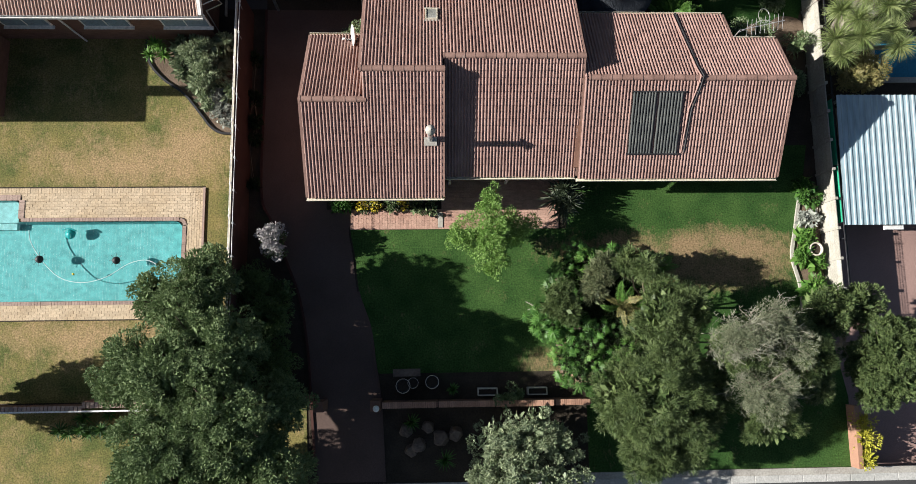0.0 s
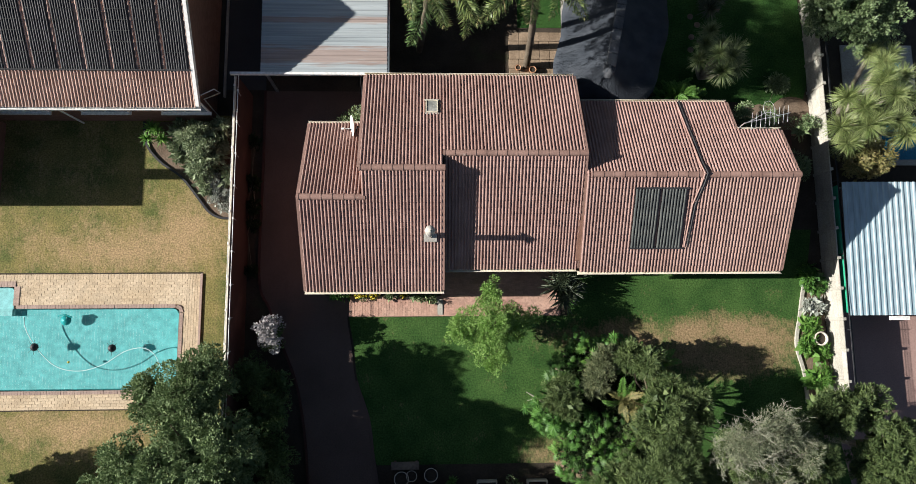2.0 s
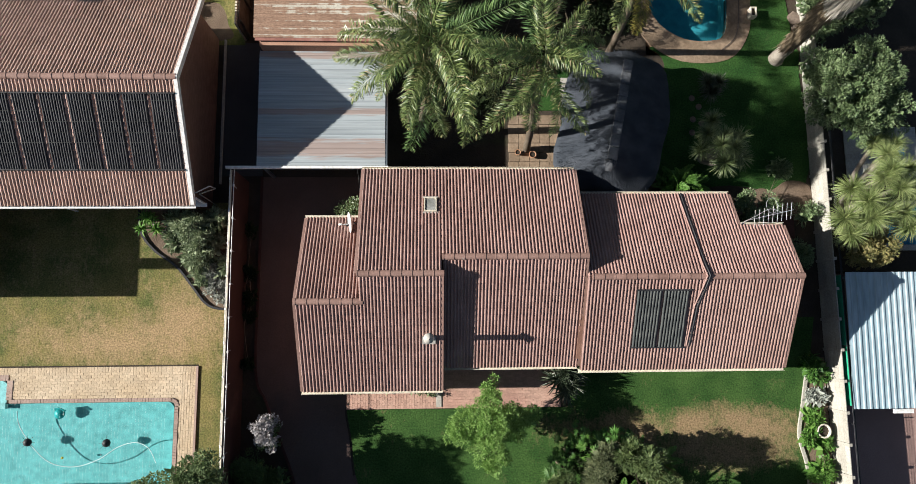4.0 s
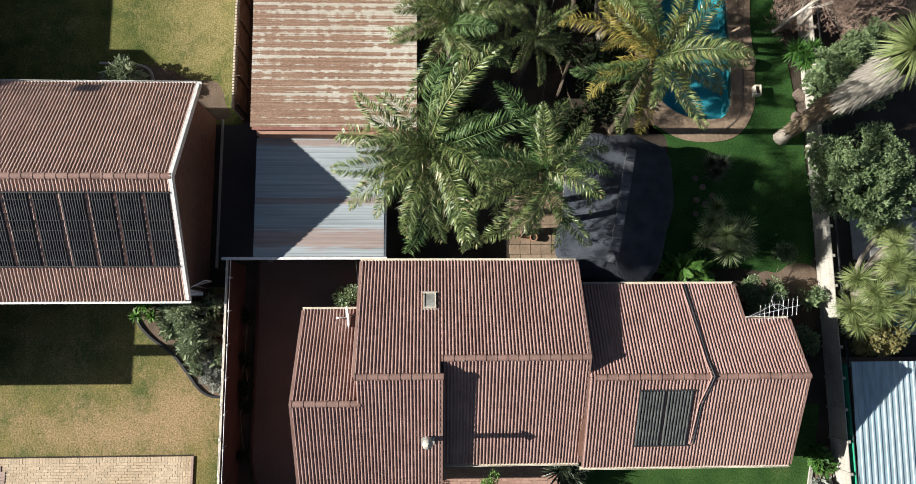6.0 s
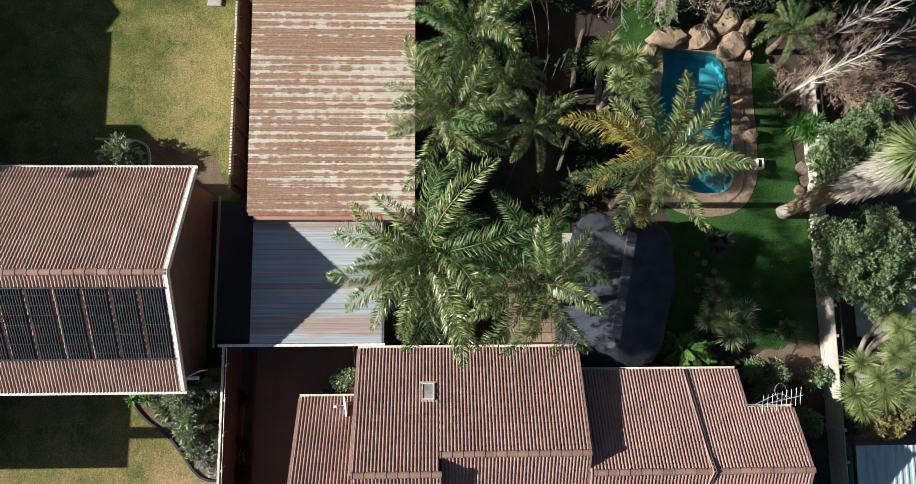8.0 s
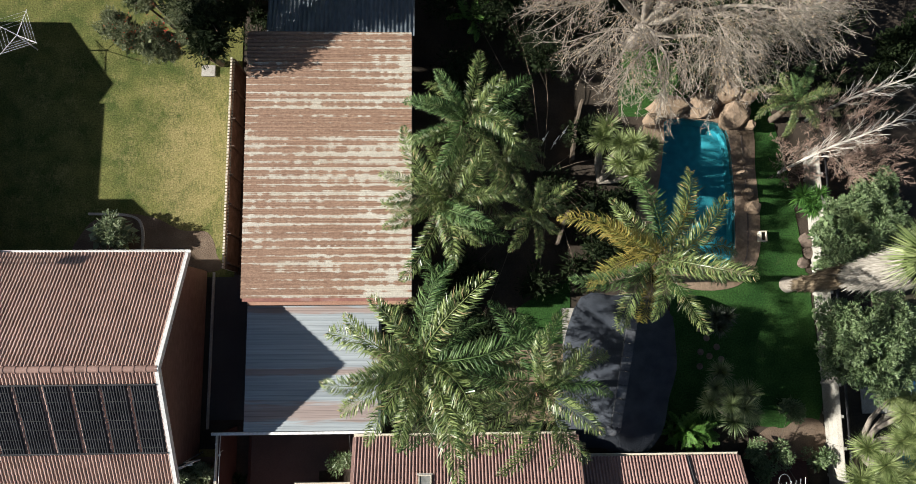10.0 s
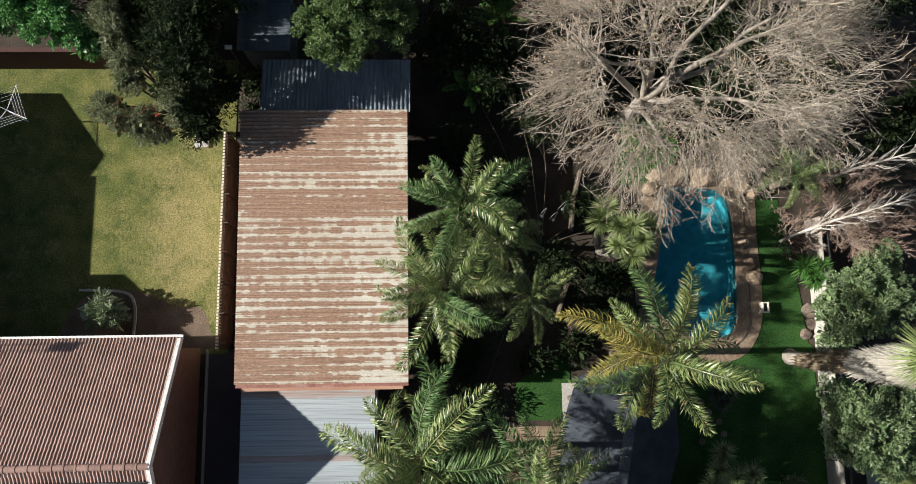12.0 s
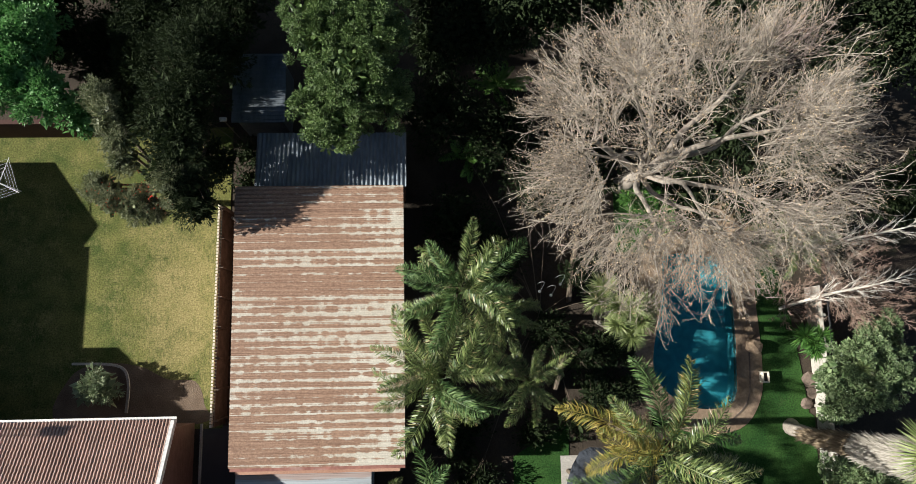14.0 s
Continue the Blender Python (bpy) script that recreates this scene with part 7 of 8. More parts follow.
for host, top, az, el, size, leaf in (("palm_tree.003", (0.75, 22.35, 5.1), 188, 2, 0.8, L_DEAD), ("palm_tree", (0.05, 16.85, 7.3), 168, -12, 0.8, L_DEAD), ("palm_tree", (0.05, 16.85, 7.4), -68, 8, 1.3, L_PALM),
                                      ("palm_tree", (0.05, 16.85, 7.4), -88, -8, 1.15, L_PALM), ("palm_tree", (0.05, 16.85, 7.4), -112, 0, 1.1, L_PALM), ("palm_tree.001", (3.45, 16.2, 8.1), -62, 5, 1.1, L_PALM)):
    me = fronds("extra_" + leaf.name, n=1, **QUEEN)[0]
    part("frond", me, leaf, bpy.data.objects[host], "dry brown dead frond" if leaf is L_DEAD else "", at=Matrix.Translation(top) @ pose(0, 0, 0, 0, 0, az) @ pose(0, 0, 0, 15, -el, 0) @ Matrix.Diagonal((size, size * 0.85, size, 1)))

# tall skirted palm
skirt = thing("fan_palm", "tall fan palm with a thick skirt of dead grey fronds", "palm", (15.2, 19.6, -0.03))
part("trunk", tube_mesh("trunk", [(15.5, 19.75, -0.03), (15.35, 19.7, 0.6), (15.1, 19.6, 4), (15.0, 19.7, 8.6)], [0.36, 0.29, 0.24, 0.2], 12), M_GREYBARK, skirt)


def skirt_mesh(z0, z1, r0, r1, n, seed):
    r = np.random.default_rng(seed)
    s = r.uniform(0, 1, n) ** 0.8
    az = r.uniform(0, 2 * math.pi, n)
    z, rad = z0 + (z1 - z0) * s, r0 + (r1 - r0) * s
    cx, cy = 15.1 - 0.1 * s, 19.6 + 0.1 * s
    p = np.stack((cx + np.cos(az) * rad * 0.75, cy + np.sin(az) * rad * 0.75, z + 0.2), 1)
    d = unit(np.stack((np.cos(az) * 0.1, np.sin(az) * 0.1, -np.ones(n)), 1) + r.normal(size=(n, 3)) * 0.13)
    w = unit(np.stack((-np.sin(az), np.cos(az), np.zeros(n)), 1) + r.normal(size=(n, 3)) * 0.2)
    v, f = quads(p, d, w, np.cross(w, d), r.uniform(0.35, 0.65, n), r.uniform(0.025, 0.05, n))
    return mesh("skirt", v, f)


L_SKIRT = leaf_mat("grey_dead_leaf", (0.24, 0.22, 0.18), (0.42, 0.39, 0.34), rough=0.8)
part("skirt", skirt_mesh(5.2, 8.6, 0.5, 0.8, 7000, 4), L_SKIRT, skirt, "thick grey skirt of dead fronds")
part("old_leaf_sheath", skirt_mesh(1.6, 5.0, 0.26, 0.48, 2600, 6), L_DEAD, skirt, "brown stubs of old fronds")
part("fan_crown", rosette_mesh("fan_crown", 420, 1.3, 0.04, 5, low=-40, high=85, stiff=0.5), L_YUCCA_Y, skirt, at=pose(15.0, 19.9, 8.9))

# trees at the back
tree("needle_tree", "dark fine-needled tree with a few red flowers", (-9.0, 29.6, -0.03),
     [(-8.75, 29.35, 5.2, 0.65, 0.7), (-8.2, 29.6, 5.0, 0.55, 0.6), (-8.6, 28.8, 4.7, 0.5, 0.6), (-11.4, 32.5, 5.0, 0.6, 0.7), (-11.0, 31.7, 5.2, 0.6, 0.7), (-10.7, 30.8, 5.0, 0.55, 0.6), (-10.5, 30.0, 4.8, 0.5, 0.6),
      (-11.6, 29.3, 4.2, 0.6, 0.6), (-11.0, 28.8, 4.3, 0.6, 0.6), (-10.2, 28.6, 4.4, 0.65, 0.6), (-9.6, 28.4, 4.2, 0.5, 0.5)], 30000, 0.13, 0.15, L_GREV, r0=0.13, tuft=0.17, tuft_count=70, hollow=0.45, fill=2.0)
tagged(part("flowers", crown("flowers", [(-10.6, 29.0, 4.4, 1.0, 0.7), (-9.4, 28.9, 4.8, 0.9, 0.6)], 150, 0.06, 0.5, seed=9), L_FLOWER_R, bpy.data.objects["needle_tree"], "small red flowers"), kind="stuff")
tree("bright_tree", "bright green broadleaf tree over the wall", (-14.6, 33.8, -0.03),
     [(-13.7, 32.7, 4.5, 1.1, 0.9), (-15.0, 33.8, 4.6, 1.5, 1.1), (-12.5, 31.9, 4.2, 0.7, 0.6), (-14.5, 35.2, 4.8, 1.5, 1.1), (-16.4, 33.2, 4.3, 1.3, 1.0)], 22100, 0.133, 0.6, L_BRIGHT, r0=0.16, tuft=0.28)
# leaf colour holds the shade; some lumps added to shadow the shed roofs
tree("dark_tree", "dark shaded tree behind the needle tree", (-9.2, 33.2, -0.03), [(-8.3, 31.0, 5.8, 1.3, 1.2), (-7.9, 32.4, 6.0, 1.4, 1.2), (-8.6, 29.8, 5.1, 0.95, 0.9), (-7.9, 28.95, 4.8, 0.8, 0.75), (-8.0, 28.35, 4.5, 0.65, 0.55), (-7.7, 33.9, 5.8, 1.3, 1.2), (-9.3, 32.2, 4.6, 1.1, 1.2), (-9.3, 34.8, 3.6, 1.4, 1.3), (-10.6, 34.2, 3.4, 1.3, 1.2), (-8.0, 30.6, 2.8, 0.9, 1.1), (-7.6, 34.6, 4.0, 1.4, 1.2), (-9.6, 36.2, 4.2, 1.8, 1.3), (-7.0, 36.6, 4.4, 1.6, 1.3)], 44000, 0.15, 0.3, L_SHADED, r0=0.18, tuft=0.3, tuft_count=30, hollow=0.5, fill=2.4)
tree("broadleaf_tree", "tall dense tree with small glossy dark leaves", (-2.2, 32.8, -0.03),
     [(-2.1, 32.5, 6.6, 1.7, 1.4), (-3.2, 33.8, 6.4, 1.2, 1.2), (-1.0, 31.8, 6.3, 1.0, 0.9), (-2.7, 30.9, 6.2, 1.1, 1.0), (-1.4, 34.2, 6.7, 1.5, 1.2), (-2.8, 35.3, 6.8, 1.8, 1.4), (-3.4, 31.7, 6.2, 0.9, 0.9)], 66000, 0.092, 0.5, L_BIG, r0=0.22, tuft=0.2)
# leaves painted as dark as the shade they stand in
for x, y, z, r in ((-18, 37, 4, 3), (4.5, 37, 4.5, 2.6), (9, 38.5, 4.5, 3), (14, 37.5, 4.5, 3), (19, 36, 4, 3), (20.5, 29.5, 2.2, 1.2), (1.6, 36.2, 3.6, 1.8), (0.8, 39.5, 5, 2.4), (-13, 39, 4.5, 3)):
    tree("far_tree", "dense dark green tree in deep shade", (x, y, -0.03), [(x, y, z, r, r * 0.7), (x - r * 0.5, y - r * 0.5, z - 0.5, r * 0.6, r * 0.5), (x + r * 0.6, y - r * 0.2, z - 0.3, r * 0.6, r * 0.5)], 9000, 0.19, 0.5, L_SHADED, r0=0.2, tuft=0.4)


def bare(label, base, height, spread, limbs_n, kids, seed, r0, bark, twig, name="bare_tree", first=0.3, lean=(0, 0), buds=0, bud_leaf=None, rise=0.75, kid_len=0.5, upward=0.35, thin=0.006, wild=0.5, near=0.5):
    """A leafless tree: limbs, branches and fine twigs that grow shorter and thinner."""
    t = thing(name, label, "tree", base)
    r2 = random.Random(seed)
    thick, fine, tips = Bag(), Bag(), []
    base_v = Vector(base)
    fork = base_v + Vector((lean[0] * first, lean[1] * first, height * first))
    thick.tube([base_v, base_v.lerp(fork, 0.5), fork], [r0 * 1.2, r0, r0 * 0.9], 10)

    def rand_dir(d, amount):
        return (d + Vector((r2.gauss(0, 1), r2.gauss(0, 1), r2.gauss(0, 1))) * amount).normalized()

    def grow(p, d, length, rad, level):
        n = 4 if level < 2 else 3 if level < 3 else 2
        pts, q, dd = [p], p.copy(), d.copy()
        for k in range(n):
            dd = rand_dir(dd, 0.1 if level < 2 else 0.15)
            dd.z += 0.03 * (level < 2)
            q = q + dd * (length / n)
            pts.append(q)
        rads = [max(rad * (1 - 0.72 * k / n), thin) for k in range(n + 1)]
        (thick if level < 2 else fine).tube(pts, rads, (7, 6, 4, 3, 3)[level])
        if level >= len(kids):
            tips.append(pts[-1])
            return
        for k in range(kids[level]):
            s = (0.25 + 0.75 * (k + r2.random() * 0.8) / kids[level]) * n
            i = min(int(s), n - 1)
            a = pts[i].lerp(pts[i + 1], s - i)
            cd = rand_dir((pts[i + 1] - pts[i]).normalized(), wild)
            cd = (cd + Vector((0, 0, upward))).normalized()
            grow(a, cd, length * kid_len * r2.uniform(0.7, 1.2), rads[i] * (0.55 if level < 2 else 0.6), level + 1)

    for k in range(limbs_n):
        a = 2 * math.pi * (k + r2.random() * 0.6) / limbs_n
        out = spread * (near + (1 - near) * math.sqrt((k * 0.618) % 1.0))
        tip = base_v + Vector((lean[0] + out * math.cos(a), lean[1] + out * math.sin(a), height * r2.uniform(rise, 0.92)))
        d = tip - fork
        grow(fork - Vector((0, 0, r2.uniform(0, 0.15) * height * first)), d.normalized(), d.length, r0 * r2.uniform(0.4, 0.6), 0)
    part("trunk", thick.mesh("trunk", True), bark, t)
    tagged(part("twig_mass", fine.mesh("twig_mass"), twig, t), kind="stuff")
    if buds:
        rr = np.random.default_rng(seed)
        p = np.array([tuple(q) for q in tips])
        p = p[rr.integers(0, len(p), buds)] + rr.normal(size=(buds, 3)) * 0.06
        d, w = unit(rr.normal(size=(buds, 3))), unit(rr.normal(size=(buds, 3)))
        v, f = quads(p, d, w, np.cross(w, d), rr.uniform(0.03, 0.055, buds), rr.uniform(0.02, 0.035, buds))
        tagged(part("dry_leaves", mesh("dry_leaves", v, f), bud_leaf, t), kind="stuff")
    return t


def winter_tree(label, base, centre, radii, seed, limb_count=11, sprays=165):
    """A tall leafless tree: trunk, limbs, and sprays of fine twigs that fill a rounded crown and point outwards."""
    t = thing("bare_tree", label, "tree", base)
    r2 = random.Random(seed)
    thick, fine, tips = Bag(), Bag(), []
    c, e = Vector(centre), Vector(radii)
    b0 = Vector(base)
    fork = b0.lerp(Vector((c.x, c.y, b0.z)), 0.25)
    fork.z = c.z * 0.36
    lead = Vector((c.x + 0.3, c.y + 0.4, c.z * 0.8))
    thick.tube([b0, b0.lerp(fork, 0.5) + Vector((0.08, -0.05, 0)), fork, fork.lerp(lead, 0.5) + Vector((0.2, 0, 0)), lead], [0.36, 0.29, 0.23, 0.14, 0.03], 12)

    def inside(q, s):
        return c + Vector((q.x * e.x, q.y * e.y, q.z * e.z)) * s

    def jitter(d, amount):
        return (d + Vector((r2.gauss(0, 1), r2.gauss(0, 1), r2.gauss(0, 1))) * amount).normalized()

    nodes = []
    for k in range(limb_count):
        a = 2.39996 * k + r2.uniform(-0.2, 0.2)
        up = 0.75 - 1.0 * ((k + 0.5) / limb_count)
        tip = inside(Vector((math.cos(a) * math.sqrt(1 - up * up), math.sin(a) * math.sqrt(1 - up * up), up)), 0.62)
        mid = fork.lerp(tip, 0.45) + Vector((r2.uniform(-0.5, 0.5), r2.uniform(-0.5, 0.5), r2.uniform(0.2, 0.7)))
        pts = smooth_line([fork, fork.lerp(mid, 0.5) + Vector((r2.uniform(-0.2, 0.2), r2.uniform(-0.2, 0.2), 0)), mid, mid.lerp(tip, 0.5) + Vector((r2.uniform(-0.3, 0.3), r2.uniform(-0.3, 0.3), 0)), tip], 3)
        r0 = r2.uniform(0.1, 0.15)
        thick.tube(pts, [r0 * (1 - 0.75 * i / (len(pts) - 1)) for i in range(len(pts))], 8)
        nodes += [(p, r0 * (1 - 0.75 * i / (len(pts) - 1))) for i, p in enumerate(pts) if i > 2]
    for k in range(sprays):
        up = 1 - 1.62 * (k + 0.5) / sprays
        a = 2.39996 * k
        d = Vector((math.cos(a) * math.sqrt(1 - up * up), math.sin(a) * math.sqrt(1 - up * up), up))
        heart = inside(jitter(d, 0.12), r2.uniform(0.5, 0.78) * (1 + 0.13 * noise.noise(d * 2.2)))
        p, r0 = min(nodes, key=lambda q: (q[0] - heart).length + 1.2 * max(0.0, q[0].z - heart.z))
        mid = p.lerp(heart, 0.5) + Vector((r2.uniform(-0.2, 0.2), r2.uniform(-0.2, 0.2), r2.uniform(0, 0.3)))
        r1 = min(r0 * 0.55, 0.042)
        thick.tube(smooth_line([p, mid, heart], 3), [r1 * (1 - 0.11 * i) for i in range(7)], 5)
        out = (Vector((d.x / e.x, d.y / e.y, d.z / e.z)) * e.x + Vector((0, 0, 0.25))).normalized()
        for m in range(9 if up > -0.15 else 5):
            q = mid.lerp(heart, r2.uniform(0.3, 1.0))
            sd = jitter(out, 0.45)
            ln_ = r2.uniform(0.8, 1.55)
            bow = Vector((0, 0, r2.uniform(-0.18, 0.12)))
            shoot = [q, q + sd * ln_ * 0.5 - bow * 0.3, q + sd * ln_ + bow]
            fine.tube(shoot, [0.0105, 0.007, 0.004], 4)
            for n in range(7):
                f0 = 0.12 + 0.88 * (n + r2.random()) / 7
                at = shoot[0].lerp(shoot[1], f0 * 2) if f0 < 0.5 else shoot[1].lerp(shoot[2], f0 * 2 - 1)
                td = jitter(sd, 0.5)
                tl = r2.uniform(0.25, 0.65)
                end = at + td * tl
                fine.tube([at, at.lerp(end, 0.5) + Vector((0, 0, r2.uniform(-0.03, 0.03))), end], [0.0054, 0.0044, 0.0032], 3)
                tips.append(end)
                for _ in range(2):
                    s0 = at.lerp(end, r2.uniform(0.2, 0.9))
                    s1 = s0 + jitter(td, 0.55) * r2.uniform(0.12, 0.32)
                    fine.tube([s0, s1], [0.0045, 0.0034], 3)
                    tips.append(s1)
    part("trunk", thick.mesh("trunk", True), M_GREYBARK, t)
    tagged(part("twig_mass", fine.mesh("twig_mass"), M_TWIG, t), kind="stuff")
    rr = np.random.default_rng(seed)
    n = 26000
    p = np.array([tuple(q) for q in tips])
    p = p[rr.integers(0, len(p), n)] + rr.normal(size=(n, 3)) * 0.02
    d, w = unit(rr.normal(size=(n, 3))), unit(rr.normal(size=(n, 3)))
    v, f = quads(p, d, w, np.cross(w, d), rr.uniform(0.03, 0.06, n), rr.uniform(0.02, 0.038, n))
    tagged(part("dry_leaves", mesh("dry_leaves", v, f), L_BUD, t), kind="stuff")
    return t


def birch(label, base, top, seed, branches=30, reach=1.5):
    """A slender leafless tree with one leader and steep side branches."""
    t = thing("bare_tree", label, "tree", base)
    r2 = random.Random(seed)
    thick, fine = Bag(), Bag()
    a, b = Vector(base), Vector(top)
    line = smooth_line([a, a.lerp(b, 0.35) + Vector((-0.08, 0.05, 0.1)), a.lerp(b, 0.7) + Vector((0.05, -0.04, 0)), b], 5)
    n = len(line) - 1
    thick.tube(line, [0.075 * (1 - 0.88 * i / n) for i in range(n + 1)], 8)
    axis = (b - a).normalized()
    for k in range(branches):
        s = (0.2 + 0.78 * (k + r2.random() * 0.7) / branches) * n
        i = min(int(s), n - 1)
        p = line[i].lerp(line[i + 1], s - i)
        az = 2.39996 * k
        side = (axis.orthogonal().normalized() * math.cos(az) + axis.cross(axis.orthogonal()).normalized() * math.sin(az))
        d = (axis * r2.uniform(0.75, 1.2) + side * r2.uniform(0.5, 0.9)).normalized()
        ln_ = reach * (1.1 - 0.75 * s / n) * r2.uniform(0.7, 1.15)
        pts = [p, p + d * ln_ * 0.5, p + (d + axis * 0.25).normalized() * ln_]
        fine.tube(pts, [0.017, 0.011, 0.005], 4)
        for m in range(7):
            q = pts[0].lerp(pts[2], 0.2 + 0.75 * m / 7)
            e = (d + Vector((r2.gauss(0, 1), r2.gauss(0, 1), r2.gauss(0, 1))) * 0.38).normalized()
            fine.tube([q, q + e * ln_ * r2.uniform(0.25, 0.5)], [0.008, 0.004], 3)
    part("trunk", thick.mesh("trunk", True), M_BIRCH, t)
    tagged(part("twig_mass", fine.mesh("twig_mass"), M_BIRCH, t), kind="stuff")
    return t


winter_tree("huge leafless winter tree with a haze of pale twigs", (8.8, 30.2, -0.03), (7.85, 28.6, 10.2), (5.72, 4.85, 5.2), 5, sprays=180)
birch("slender leafless tree with white branches", (15.5, 24.7, -0.03), (17.9, 25.7, 5.9), 6)
birch("slender leafless tree with white branches", (16.9, 27.1, -0.03), (19.6, 27.8, 5.4), 9, branches=24)
bare("wide tangle of dry reddish twigs", (17.9, 26.0, -0.03), 2.4, 2.1, 20, (9, 7, 5), 22, 0.022, M_TWIG, L_DRYRED, name="dry_bush", first=0.1, rise=0.5, thin=0.0042, kid_len=0.38)
bare("low tangle of dry reddish twigs", (18.6, 24.6, -0.03), 2.0, 1.5, 16, (8, 7, 5), 12, 0.02, M_TWIG, L_DRYRED, name="dry_bush", first=0.1, rise=0.5, thin=0.0042, kid_len=0.38)
bare("low tangle of dry reddish twigs", (15.7, 24.9, -0.03), 1.9, 1.0, 14, (7, 6, 4), 15, 0.018, M_TWIG, L_DRYRED, name="dry_bush", first=0.1, rise=0.5, thin=0.0042, kid_len=0.38)

for k, (x, y, h, s) in enumerate(((11.11, 0.1, 5.34, 0.86), (12.02, 0.54, 5.3, 0.69), (10.52, -0.25, 5.14, 0.61), (11.62, -1.92, 5.08, 1.04))):
    bare("bare pale-grey shoots above the silver tree", (x, y, -0.03), h, s, 7, (6, 5, 4), 31 + k, 0.02, M_SHOOT, M_SHOOT, name="bare_shrub", first=0.6, rise=0.82, thin=0.005)

# fills shaded ground with leaves whose colour already holds the shade
shrub("undergrowth", "undergrowth with shade-darkened leaves below the back trees", [(-11.8, 36.2, 0.8, 1.4, 0.8), (-12.2, 37.8, 0.9, 1.5, 0.9), (-15.6, 37.0, 0.9, 1.6, 0.9), (-12.6, 33.6, 0.8, 1.3, 0.8), (-11.4, 34.9, 0.9, 1.5, 0.9), (-13.6, 36.2, 0.9, 1.6, 0.9), (-10.8, 33.0, 0.8, 1.0, 0.8), (-7.3, 30.5, 0.5, 0.6, 0.5), (-7.2, 31.6, 0.5, 0.6, 0.5), (-10.0, 37.0, 0.9, 1.6, 0.9)], 13000, 0.18, 0.4, L_SHADED, tuft=0.35)
shrub("undergrowth", "undergrowth with shade-darkened leaves below the bare tree", [(12.0, 30.0, 0.8, 2.0, 0.8), (15.0, 29.6, 1.0, 1.7, 1.0), (16.8, 31.2, 1.2, 2.0, 1.2), (13.6, 32.6, 1.2, 2.0, 1.1), (10.2, 33.2, 1.0, 2.0, 1.0), (18.0, 28.4, 0.8, 1.2, 0.8), (7.4, 31.6, 0.9, 1.8, 0.9), (7.0, 34.2, 1.1, 1.8, 1.0), (17.2, 33.8, 1.4, 2.0, 1.3), (12.5, 35.0, 1.4, 2.0, 1.2)], 15000, 0.19, 0.4, L_SHADED, tuft=0.4)
shrub("green_shrub", "bright green leafy shrub behind the pool rocks", [(9.9, 28.7, 1.0, 0.9, 0.8), (9.2, 29.4, 0.9, 0.7, 0.6)], 4000, 0.13, 0.4, L_JUNGLE, tuft=0.25)

for x in (-14.7, -13.9, -13.1, -12.3, -11.7):
    yucca("dark green strap-leaved clump along the wall", (x, -3.3, -0.03), [(x, -3.3, 0.35), (x + 0.3, -3.45, 0.25)], L_JUNGLE_D, length=0.5, width=0.05, blades=45, name="strap_leaf_plant", stem=0.03, category="garden plant")

tagged(part("soil_patch", slab(smooth_line([(-14.6, 20.5), (-14.4, 22.3), (-13.2, 22.9), (-11.6, 22.75), (-10.4, 22.2), (-9.3, 22.1), (-8.9, 21.2), (-9.1, 20.4)], 5, closed=True), -0.03, 0.006), M_BED), "worn brown soil between lawn and house", "soil", kind="structure")

# washing line
line = thing("washing_line", "white rotary washing line on the back lawn", "washing line", (-17.0, 30.2, 0))
part("post", tube_mesh("post", [(-17.0, 30.2, 0), (-17.0, 30.2, 1.5)], 0.03, 8), M_WHITE, line)
for a in range(4):
    an = radians(45 + 90 * a + 20)
    part("arm", tube_mesh("arm", [(-17.0, 30.2, 1.45), (-17.0 + 1.1 * math.cos(an), 30.2 + 1.1 * math.sin(an), 1.7)], 0.015, 5), M_WHITE, line)
for k in range(4):
    rr = 0.5 + 0.18 * k
    pts = [(-17.0 + rr * math.cos(radians(65 + 90 * a)), 30.2 + rr * math.sin(radians(65 + 90 * a)), 1.45 + 0.23 * rr) for a in range(5)]
    part("cord", tube_mesh("cord", pts, 0.007, 3, False), M_WHITE, line)

stone = part("stone_slab", boxes((-9.85, -9.25, 29.0, 29.5, -0.03, 0.1), bevel=0.03), M_GREYCONC)
tagged(stone, "pale stone slab below the needle tree", "stone slab")
lamp = thing("yard_lamp", "small white lamp head on a thin dark post", "lamp", (-7.85, 32.54, -0.03))
part("post", tube_mesh("post", [(-7.85, 32.54, -0.03), (-7.85, 32.54, 2.25)], 0.025, 6), M_BARK, lamp)
part("head", boxes((-7.99, -7.71, 32.46, 32.62, 2.25, 2.36), bevel=0.02), M_WHITE, lamp)
mast = thing("roof_mast", "twin steel mast with a box head on the neighbour's roof", "mast", (-21.0, 20.6, 3.0))
for dy in (0.0, 0.22):
    part("pole", tube_mesh("pole", [(-21.0, 20.5 + dy, 3.05), (-21.0, 20.5 + dy, 7.2)], 0.03, 6), M_METAL, mast)
part("head", boxes((-21.15, -20.85, 20.45, 20.8, 6.95, 7.35), bevel=0.03), M_METAL, mast)

